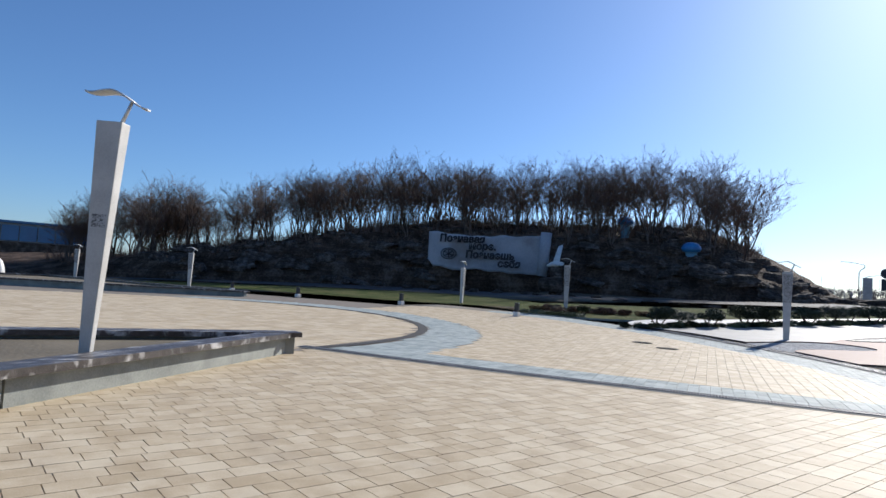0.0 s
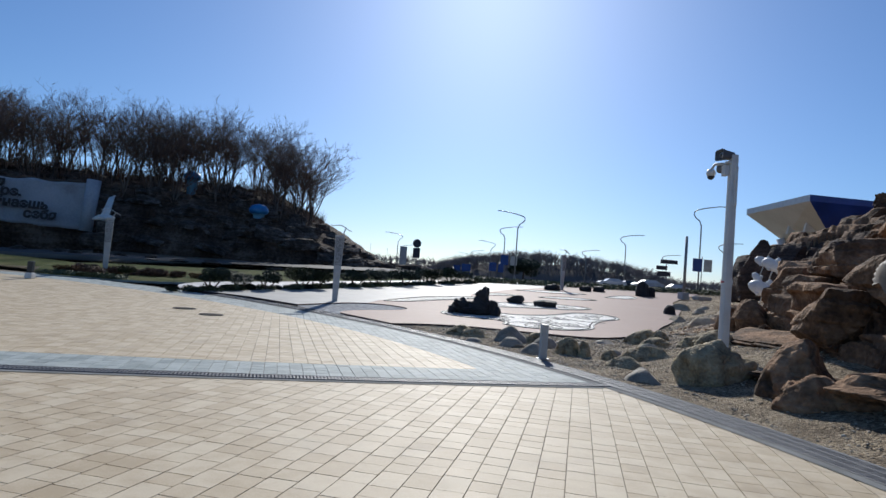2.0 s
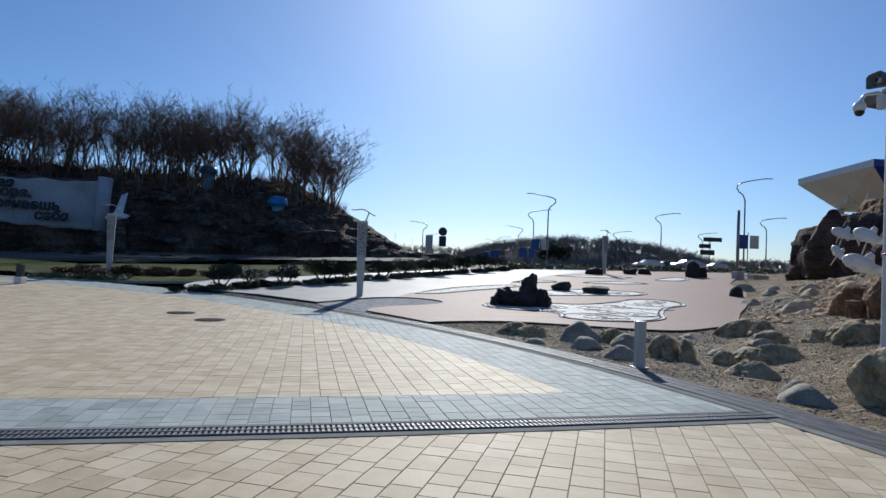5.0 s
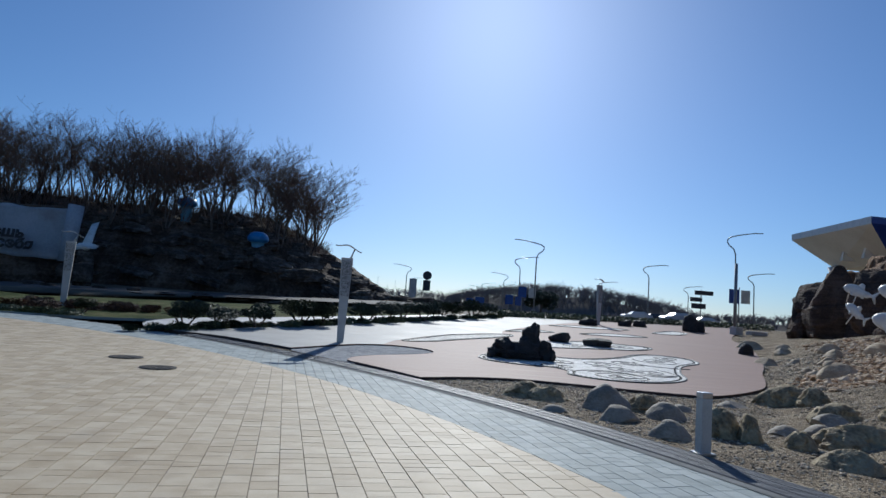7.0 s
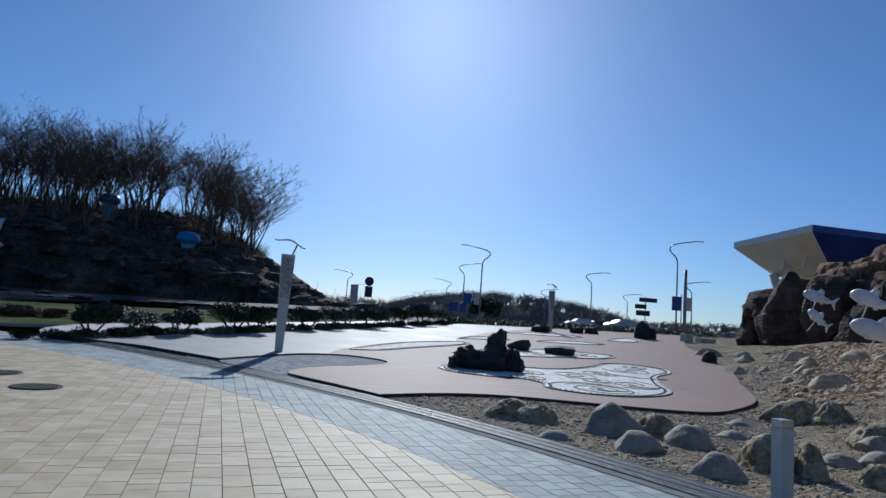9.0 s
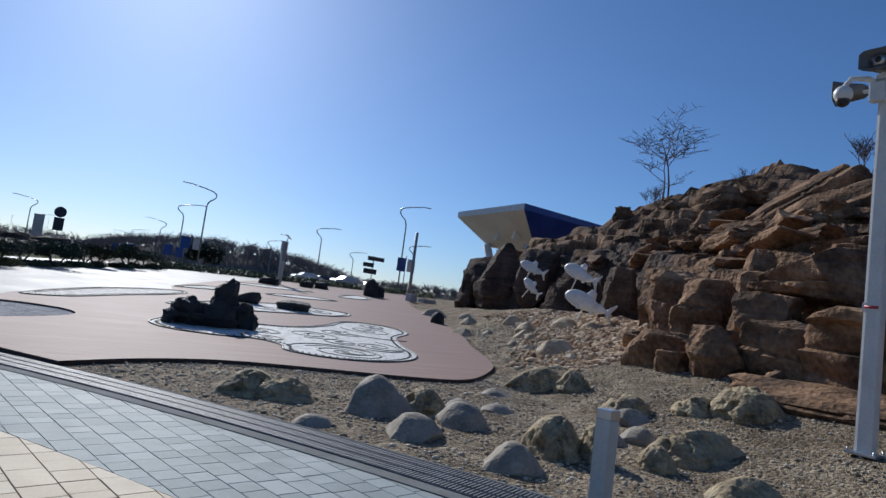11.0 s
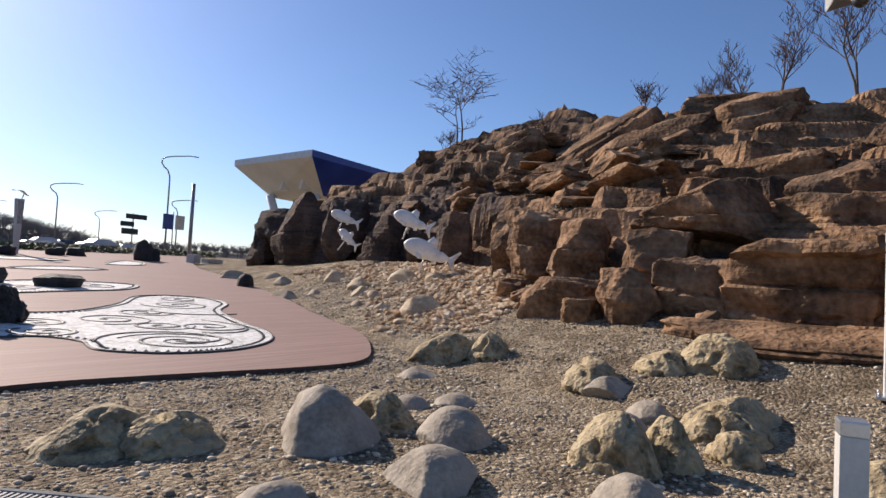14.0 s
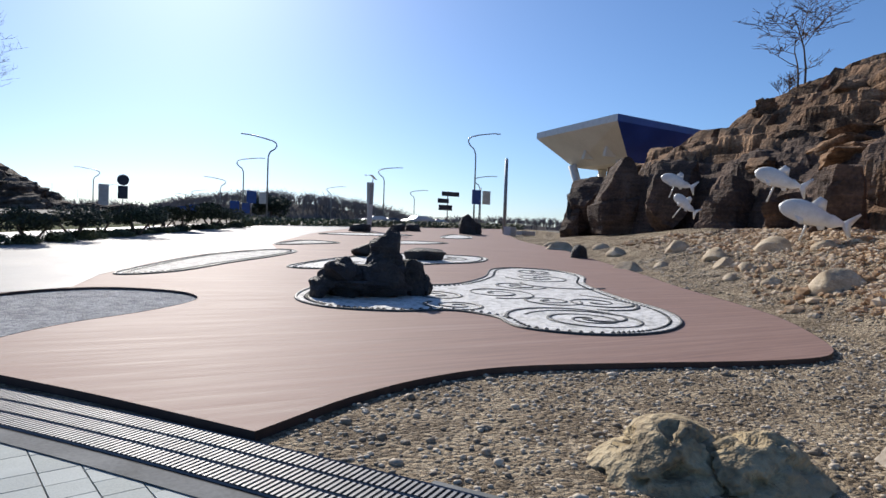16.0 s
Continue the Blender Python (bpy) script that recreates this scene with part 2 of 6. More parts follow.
M["lamp_metal"] = material("grey_lamp_metal", [(0.2, 0.215, 0.23), (0.28, 0.295, 0.31)], 0.45, 1, 20, 0.1, 0.003, metal=0.4)
M["blue_paint"] = material("blue_paint", [(0.008, 0.03, 0.17), (0.012, 0.045, 0.24), (0.02, 0.06, 0.30)], 0.35, 0.4, 8, 0.05, 0.004)
M["cream"] = material("cream_cladding", [(0.66, 0.60, 0.48), (0.74, 0.68, 0.56), (0.8, 0.74, 0.62)], 0.5, 0.4, 8, 0.1, 0.004)
M["sign_blue"] = material("road_sign_blue", [(0.01, 0.05, 0.22), (0.015, 0.07, 0.29)], 0.4, 2, 20, 0.0)
M["sign_dark"] = material("dark_sign_board", [(0.015, 0.02, 0.035), (0.03, 0.035, 0.05)], 0.5, 2, 20, 0.0)
M["jelly_blue"] = material("jellyfish_blue", [(0.018, 0.13, 0.34), (0.026, 0.18, 0.43), (0.05, 0.26, 0.52)], 0.35, 1.5, 12, 0.1, 0.01)
M["jelly_pale"] = material("jellyfish_pale_blue", [(0.10, 0.26, 0.38), (0.16, 0.34, 0.46)], 0.5, 1.5, 12, 0.2, 0.01)
M["scroll"] = material("white_scroll", [(0.27, 0.285, 0.32), (0.36, 0.375, 0.41), (0.43, 0.445, 0.48)], 0.7, 0.35, 6, 0.4, 0.03, stain=((0.16, 0.12, 0.09), 0.25, 0.6))
M["scroll_burnt"] = material("burnt_scroll_edge", [(0.05, 0.035, 0.025), (0.13, 0.09, 0.06)], 0.85, 1, 10, 0.5, 0.03)
M["ink"] = material("black_lettering", [(0.01, 0.01, 0.012), (0.02, 0.02, 0.024)], 0.6, 3, 20, 0.0)
# white streaks in the coping's colour stand for chips and wet reflections
M["coping"] = material("worn_glinting_stone_coping", [(0.035, 0.028, 0.025), (0.065, 0.054, 0.047), (0.11, 0.095, 0.085)], 0.4, 4, 40, 0.6, 0.01, stretch=(3.2, 0.7, 1.0), stain=((0.62, 0.6, 0.57), 3.4, 0.9))
M["wall_stone"] = material("grey_planter_wall", [(0.20, 0.215, 0.20), (0.28, 0.295, 0.27), (0.35, 0.365, 0.335)], 0.7, 2, 40, 0.4, 0.005)
M["pale_concrete"] = material("pale_concrete", [(0.42, 0.41, 0.39), (0.52, 0.51, 0.49), (0.6, 0.59, 0.57)], 0.6, 0.8, 30, 0.3, 0.004)
M["asphalt"] = material("asphalt", [(0.04, 0.04, 0.042), (0.06, 0.06, 0.062)], 0.85, 1, 60, 0.5, 0.006)
M["black"] = material("black_plastic", [(0.012, 0.012, 0.013), (0.025, 0.025, 0.027)], 0.4, 4, 40, 0.1, 0.002)
M["red"] = material("red_sticker", [(0.35, 0.02, 0.03), (0.45, 0.03, 0.04)], 0.4, 8, 60, 0.0)
M["car_white"] = material("silver_car_paint", [(0.45, 0.46, 0.48), (0.55, 0.56, 0.58)], 0.25, 1, 10, 0.0, coat=0.6)
M["car_dark"] = material("dark_car_paint", [(0.03, 0.035, 0.045), (0.05, 0.055, 0.07)], 0.25, 1, 10, 0.0, coat=0.6)
M["glass_dark"] = material("dark_glazing", [(0.02, 0.03, 0.045), (0.04, 0.055, 0.075)], 0.12, 1, 10, 0.0)
M["glass_blue"] = material("blue_glazing", [(0.02, 0.10, 0.24), (0.035, 0.15, 0.32)], 0.15, 0.3, 6, 0.0)
M["rubber"] = material("tyre_rubber", [(0.012, 0.012, 0.012), (0.022, 0.022, 0.022)], 0.8, 4, 40, 0.2, 0.003)
M["shell"] = material("carved_shell", [(0.17, 0.14, 0.11), (0.26, 0.22, 0.18)], 0.7, 3, 30, 0.3, 0.01, space="Object")


# ---- helpers for building ----
def link_mesh(name, verts, faces, mat, smooth=False, parent=None, label=""):
    me = bpy.data.meshes.new(name)
    me.from_pydata([tuple(v) for v in verts], [], [tuple(f) for f in faces])
    mats = mat if isinstance(mat, (list, tuple)) else [mat]
    for mm in mats:
        me.materials.append(mm)
    if smooth:
        me.polygons.foreach_set("use_smooth", [True] * len(me.polygons))
    me.update()
    ob = new(name, me)
    if parent is not None:
        ob.parent = parent
    if label:
        ob["label"] = label
    return ob


def part(name, bm, mat, parent, label="", smooth=False):
    me = bpy.data.meshes.new(name)
    bm.to_mesh(me)
    bm.free()
    me.materials.append(mat)
    if smooth:
        me.polygons.foreach_set("use_smooth", [True] * len(me.polygons))
    ob = new(name, me)
    ob.parent = parent
    if label:
        ob["label"] = label
    return ob


def thing(name, label, category, m, group=""):
    e = new(name)
    e.matrix_world = m
    return tagged(e, label, category, group)


def box_bm(sx, sy, sz, at=(0, 0, 0), bevel=0.0, top=1.0, m=None):
    """A box that stands on at, with its top scaled and its edges bevelled."""
    bm = bmesh.new()
    bmesh.ops.create_cube(bm, size=1.0)
    for v in bm.verts:
        k = top if v.co.z > 0 else 1.0
        v.co = Vector((v.co.x * sx * k + at[0], v.co.y * sy * k + at[1], (v.co.z + 0.5) * sz + at[2]))
    if bevel:
        bmesh.ops.bevel(bm, geom=bm.edges[:], offset=bevel, segments=2, affect="EDGES", profile=0.6)
    if m is not None:
        bm.transform(m)
    return bm


def tube(V, F, pts, radii, sides=6, cap=True):
    """Adds a tapered tube along pts to the lists V and F."""
    base = len(V)
    n = len(pts)
    prev = None
    for i in range(n):
        a = pts[max(0, i - 1)]
        b = pts[min(n - 1, i + 1)]
        d = Vector(b) - Vector(a)
        d = d.normalized() if d.length > 1e-9 else Vector((0, 0, 1))
        ref = prev if prev is not None else (Vector((1, 0, 0)) if abs(d.x) < 0.9 else Vector((0, 1, 0)))
        u = (ref - d * ref.dot(d))
        u = u.normalized() if u.length > 1e-6 else d.orthogonal().normalized()
        prev = u
        w = d.cross(u)
        for k in range(sides):
            an = 2 * math.pi * k / sides
            V.append(Vector(pts[i]) + (u * math.cos(an) + w * math.sin(an)) * radii[i])
    for i in range(n - 1):
        for k in range(sides):
            a, b = base + i * sides + k, base + i * sides + (k + 1) % sides
            F.append((a, b, b + sides, a + sides))
    if cap:
        F.append(tuple(base + k for k in reversed(range(sides))))
        F.append(tuple(base + (n - 1) * sides + k for k in range(sides)))


def tube_part(name, pts, radii, mat, parent, sides=8, label=""):
    V, F = [], []
    tube(V, F, pts, radii, sides)
    return link_mesh(name, V, F, mat, True, parent, label)


def spline(points, closed=True, steps=6):
    """A Catmull-Rom curve through plan points; a point given as (x, y, 1) stays a sharp corner."""
    n = len(points)
    out = []
    rng = range(n if closed else n - 1)
    for i in rng:
        p = [points[(i + k) % n] if closed else points[min(max(i + k, 0), n - 1)] for k in (-1, 0, 1, 2)]
        a, b, c, d = [Vector(q[:2]) for q in p]
        if len(p[1]) > 2:
            a = b - (c - b)
        if len(p[2]) > 2:
            d = c + (c - b)
        for s in range(steps):
            t = s / steps
            out.append(0.5 * ((2 * b) + (c - a) * t + (2 * a - 5 * b + 4 * c - d) * t * t + (3 * b - a - 3 * c + d) * t ** 3))
    if not closed:
        out.append(Vector(points[-1][:2]))
    return out


def inside(poly, x, y):
    r = False
    j = len(poly) - 1
    for i in range(len(poly)):
        a, b = poly[i], poly[j]
        if (a[1] > y) != (b[1] > y) and x < (b[0] - a[0]) * (y - a[1]) / (b[1] - a[1]) + a[0]:
            r = not r
        j = i
    return r


def sheet(name, outline, zf, step, mat, skirt=0.0, skirt_mat=None, smooth=True):
    """A sheet that fills an outline and follows the height function, with a rim that hangs down."""
    from mathutils.geometry import delaunay_2d_cdt
    pts = [Vector((p[0], p[1])) for p in outline]
    n = len(pts)
    xs, ys = [p.x for p in pts], [p.y for p in pts]
    y = min(ys) + step / 2
    row = 0
    while y < max(ys):
        x = min(xs) + step / 2 + (row % 2) * step / 2
        while x < max(xs):
            if inside(pts[:n], x, y):
                pts.append(Vector((x, y)))
            x += step
        y += step
        row += 1
    vs, es, fs, *_ = delaunay_2d_cdt(pts, [(i, (i + 1) % n) for i in range(n)], [], 1, 1e-5)
    V = [(v.x, v.y, zf(v.x, v.y)) for v in vs]
    F = []
    for f in fs:
        a, b, c = [Vector(V[i]) for i in f[:3]]
        F.append(tuple(f) if (b - a).cross(c - a).z > 0 else tuple(reversed(f)))
    ob = link_mesh(name, V, F, mat, smooth)
    if skirt:
        V2, F2 = [], []
        for p in outline:
            z = zf(p[0], p[1])
            V2 += [(p[0], p[1], z + 0.004), (p[0], p[1], z - skirt)]
        cx, cy = sum(xs) / n, sum(ys) / n
        for i in range(n):
            j = (i + 1) % n
            F2.append((2 * i, 2 * i + 1, 2 * j + 1, 2 * j))
        link_mesh("edge_strip", V2, F2, skirt_mat or mat, False, ob)
    return ob


# ---- lie of the land ----
def rise(y):
    u = (min(y, 62.0) - 17.5) / 3.0
    return 0.156 * (math.log1p(math.exp(u)) if u < 30 else u)


def side_of(line, x, y):
    """Signed distance to a plan line, positive on its right-hand side when walked."""
    best, sgn = 1e9, 1.0
    for (ax, ay), (bx, by) in zip(line, line[1:]):
        dx, dy = bx - ax, by - ay
        t = max(0.0, min(1.0, ((x - ax) * dx + (y - ay) * dy) / (dx * dx + dy * dy)))
        px, py = ax + t * dx, ay + t * dy
        d = math.hypot(x - px, y - py)
        if d < best - 1e-9:
            best, sgn = d, (1.0 if (x - ax) * dy - (y - ay) * dx > 0 else -1.0)
    return best * sgn


BANK = [(7.2, -40), (6.6, -6), (6.2, 3), (6.0, 7), (6.8, 10.5), (8.5, 14), (11, 18.3), (15, 25.5), (19, 35), (21, 42), (30, 50), (60, 56), (200, 60)]
FOOT = [(9.0, -40), (8.9, -5), (8.8, 2), (9.2, 5.5), (10.2, 9.0), (10.9, 11.8), (12.2, 14), (15, 16.5), (17.3, 18.8), (19.5, 22), (21, 25.5),
        (23, 30), (25, 36), (27.5, 42), (36, 46), (60, 50), (200, 52)]


def land(x, y):
    d = side_of(BANK, x, y)
    return rise(y) + (float(np.interp(y, (8, 17, 28, 36, 44), (0.22, 0.33, 0.30, 0.14, 0.03))) * min(d, 5.0) if d > 0 else 0.0)


# the round plaza
PX, PY, R_IN, R_BAND, R_OUT = -24.07, -4.8, 28.25, 29.95, 30.51


def on_arc(r, ang):
    return (PX + r * math.cos(radians(ang)), PY + r * math.sin(radians(ang)))


def drain_y(x):
    return 3.2 + 0.25 * x + 0.006 * x * x


# ---- ground, paving, gravel, deck ----
def ground():
    def axis(lo, hi, n, k):
        out = []
        for i in range(n):
            t = i / (n - 1) * 2 - 1
            s = math.copysign(abs(t) ** k, t)
            out.append((hi + lo) / 2 + s * (hi - lo) / 2)
        return out
    xs, ys = axis(-2500, 2500, 130, 3.2), axis(-2400, 2600, 130, 3.2)
    V = [(x, y, land(x, y) - 0.10 - (0.5 if -60 < x < 30 and -40 < y < 50 else 0.0)) for y in ys for x in xs]
    n = len(xs)
    F = [(j * n + i, j * n + i + 1, (j + 1) * n + i + 1, (j + 1) * n + i) for j in range(len(ys) - 1) for i in range(n - 1)]
    tagged(link_mesh("ground", V, F, M["soil"], True), "dry brown earth around the paved plaza", "ground", kind="structure")


ground()
plaza_edge = [on_arc(R_BAND + 0.02, a) for a in range(-62, 92, 2)]
pave = sheet("pavement", plaza_edge + [(-25, 22.0), (-60, 17), (-75, 0), (-60, -45), (-8, -45)], lambda x, y: rise(y) - 0.012, 1.6, M["joint"])
tagged(pave, "dark joints under the tan and grey-green plaza pavers", "pavement", kind="structure")
gravel_edge = [on_arc(R_OUT - 0.02, a) for a in range(-60, 52, 2)] + [(-6, 24), (-2, 34), (6, 47), (16, 58), (36, 58), (30, 44), (27, 37), (24.5, 30), (22.5, 25.5), (19, 19), (13.5, 14.5), (12.0, 10), (10.5, 4), (10.5, -6), (11, -30)]


def gravel_z(x, y):
    return land(x, y) - 0.012 + 0.05 * (noise.noise(Vector((x * 0.9, y * 0.9, 3))) + 0.4 * noise.noise(Vector((x * 3, y * 3, 7)))) * min(1.0, max(0.0, side_of(BANK, x, y) + 1.0))


tagged(sheet("gravel_bed", gravel_edge, gravel_z, 0.55, M["gravel"]), "grey-brown gravel bed that rises to the cliff", "gravel", kind="structure")

deck_plan = [(0.27, 13.66, 1), (1.1, 14.2), (1.95, 14.55), (2.85, 14.66), (4.1, 14.42), (5.9, 13.98), (7.0, 14.02), (8.1, 14.85), (9.55, 16.4), (10.6, 18.1),
             (12.0, 20.8), (13.5, 23.4), (15.7, 27.8), (18.1, 33.0), (19.9, 38.5), (24, 46), (30, 56, 1), (14, 56, 1), (5.6, 44.4, 1), (-2.2, 31.3), (-4.8, 27.0), (-7.4, 22.4, 1),
             (-9.2, 21.4, 1), (-6.2, 20.3), (-3.6, 18.3, 1), (-2.9, 19.5), (-2.0, 20.8), (-1.0, 21.4), (-0.2, 21.3), (0.5, 20.75), (0.62, 19.9), (-0.05, 18.95), (-1.0, 18.1),
             (-1.6, 17.2), (-1.7, 16.3), (-1.45, 15.9, 1), (-0.6, 14.85)]
DECK = spline(deck_plan, True, 5)
deck = sheet("deck", DECK, lambda x, y: rise(y) + 0.05, 0.6, M["deck"], 0.12, M["deck_edge"])
tagged(deck, "smooth reddish-brown winding deck path with a dark steel edge", "deck path", kind="structure")
walk_plan = [(-3.65, 18.4), (-2.95, 19.55), (-2.1, 20.85), (-1.1, 21.48), (-0.75, 23.2), (0.25, 25.5), (1.45, 27.7), (3.05, 29.4), (4.2, 30.2), (4.45, 32.0), (5.2, 33.8), (8.0, 39.6), (13.0, 47.5), (18.0, 55.9),
             (14.1, 55.9), (5.65, 44.4), (-2.15, 31.3), (-4.75, 27.0), (-7.35, 22.4), (-9.0, 21.4), (-6.2, 20.35)]
tagged(sheet("pavement_walk", walk_plan, lambda x, y: rise(y) + 0.0545, 0.8, M["pale_walk"]), "pale grey smooth walkway beside the brown deck", "pavement", kind="structure")
inlet = spline([(-3.6, 18.3), (-2.6, 20.2), (-1.0, 21.5), (0.5, 20.9), (0.7, 19.9), (-0.6, 18.4), (-1.7, 16.9), (-1.45, 15.8), (-2.6, 17.0)], True, 5)
tagged(sheet("pavement_bay", inlet, lambda x, y: rise(y) + 0.012, 0.8, M["bay_pebbles"]), "light grey pebbled bay cut into the deck", "pavement", kind="structure")


# ---- mosaics set into the deck ----
def rim(name, outline, z0, r, mat, parent):
    V, F = [], []
    pts = [Vector((p[0], p[1], rise(p[1]) + z0)) for p in outline]
    pts.append(pts[0])
    tube(V, F, pts, [r] * len(pts), 6, False)
    return link_mesh(name, V, F, mat, True, parent)


def beads(outline, inset, parent):
    """A line of dark pebbles that follows the rim a little way in."""
    V, F = [], []
    n = len(outline)
    turn = sum(outline[i][0] * outline[(i + 1) % n][1] - outline[(i + 1) % n][0] * outline[i][1] for i in range(n))
    sgn = 1 if turn > 0 else -1
    for i in range(n):
        a, b = Vector(outline[i][:2]), Vector(outline[(i + 1) % n][:2])
        d = b - a
        if d.length < 1e-4:
            continue
        nrm = Vector((-d.y, d.x)).normalized() * sgn * inset
        for k in range(max(1, round(d.length / 0.12))):
            q = a + d * k / max(1, round(d.length / 0.12)) + nrm
            z, c = rise(q.y) + 0.058, len(V)
            V += [(q.x + 0.045, q.y, z), (q.x, q.y + 0.045, z), (q.x - 0.045, q.y, z), (q.x, q.y - 0.045, z), (q.x + 0.02, q.y + 0.02, z + 0.025), (q.x - 0.02, q.y - 0.02, z + 0.025)]
            F += [(c, c + 1, c + 4), (c + 1, c + 2, c + 5, c + 4), (c + 2, c + 3, c + 5), (c + 3, c, c + 4, c + 5)]
    ob = link_mesh("pebble_line", V, F, M["mosaic_dark"], True, parent)
    ob["kind"] = "stuff"
    return ob


def swirl(cx, cy, r0, turns, start, direction, parent, squash=1.0, width=0.042):
    V, F = [], []
    pts, n = [], int(26 * turns)
    for i in range(n + 1):
        t = i / n
        a = start + direction * 2 * math.pi * turns * t
        r = r0 * (0.12 + 0.88 * t)
        x, y = cx + r * math.cos(a) * squash, cy + r * math.sin(a)
        pts.append(Vector((x, y, rise(y) + 0.064)))
    tube(V, F, pts, [width * (0.75 + 0.25 * math.sin(i * 0.4)) for i in range(len(pts))], 6)
    for v in V:
        k = rise(v.y) + 0.064
        v.z = k + (v.z - k) * 0.3
    return link_mesh("swirl", V, F, M["mosaic_dark"], True, parent)


def mosaic(plan, label, mat, swirls=()):
    o = spline(plan, True, 6)
    ob = sheet("mosaic", o, lambda x, y: rise(y) + 0.058, 0.7, mat)
    tagged(ob, label, "mosaic")
    rim("border", o, 0.055, 0.028, M["mosaic_dark"], ob)
    beads(o, 0.16, ob)
    for s in swirls:
        swirl(*s[:6], ob, *s[6:])
    return ob


mosaic([(2.15, 19.9), (2.3, 18.8), (3.2, 18.2), (4.1, 18.1), (4.45, 17.4), (4.3, 16.5), (4.95, 15.8), (6.0, 15.7), (7.1, 16.3), (7.9, 17.4), (8.4, 19.0), (9.3, 21.0), (10.6, 22.6),
        (10.8, 24.0), (9.9, 24.7), (8.8, 24.3), (7.5, 22.6), (5.9, 21.3), (4.6, 21.3), (3.0, 21.2)],
       "white pebble mosaic with dark spiral waves set in the deck", M["mosaic"],
       [(5.75, 16.85, 0.95, 2.3, 0.5, 1), (5.85, 17.0, 1.3, 0.9, 3.6, 1), (4.45, 18.55, 0.55, 2.0, 2.0, -1), (4.7, 19.75, 0.6, 1.8, 4.0, 1), (6.1, 19.9, 0.8, 1.9, 3.5, -1), (6.5, 18.75, 0.6, 1.8, 1.0, 1),
        (7.3, 18.4, 0.7, 1.6, 2.6, 1), (7.3, 20.9, 0.6, 1.9, 0.0, 1), (8.9, 22.3, 0.85, 1.9, 2.2, -1), (9.8, 23.6, 0.6, 1.6, 1.0, 1), (6.6, 17.9, 1.9, 0.35, 5.0, 1), (8.0, 21.6, 1.8, 0.3, 3.6, 1)])
mosaic([(3.2, 24.7), (4.2, 26.1), (5.8, 27.6), (7.9, 28.9), (9.9, 28.7), (10.8, 27.9), (9.6, 26.3), (7.6, 25.6), (5.6, 24.8), (4.2, 24.3)],
       "white pebble mosaic with dark waves around two boulders", M["mosaic"], [(5.3, 25.7, 0.7, 1.8, 0.5, 1), (9.2, 27.5, 0.7, 1.8, 2.0, -1), (7.0, 26.6, 0.7, 1.6, 1.0, 1)])
mosaic([(-0.5, 23.3), (0.4, 25.4), (1.6, 27.5), (3.2, 29.2), (4.3, 29.9), (4.6, 29.2), (3.6, 27.6), (2.0, 25.6), (0.6, 23.7)], "long grey pebble bed bordered by dark stones", M["grey_pebbles"])
mosaic([(4.6, 32.0), (5.4, 33.6), (6.5, 34.6), (7.5, 33.6), (6.2, 32.6)], "small grey pebble bed in the deck", M["grey_pebbles"])
mosaic([(9.0, 33.8), (10.2, 35.2), (12.0, 35.9), (13.2, 35.0), (11.2, 33.9)], "pale pebble bed in the deck", M["mosaic"])
mosaic([(8.4, 39.5), (10.5, 41.2), (13.0, 41.6), (14.0, 40.6), (11.5, 39.4)], "pale pebble bed far along the deck", M["mosaic"])
mosaic([(15.0, 39.0), (16.5, 41.5), (18.0, 43.0), (18.3, 41.5), (16.8, 39.2)], "pale pebble bed beside far boulders", M["mosaic"])

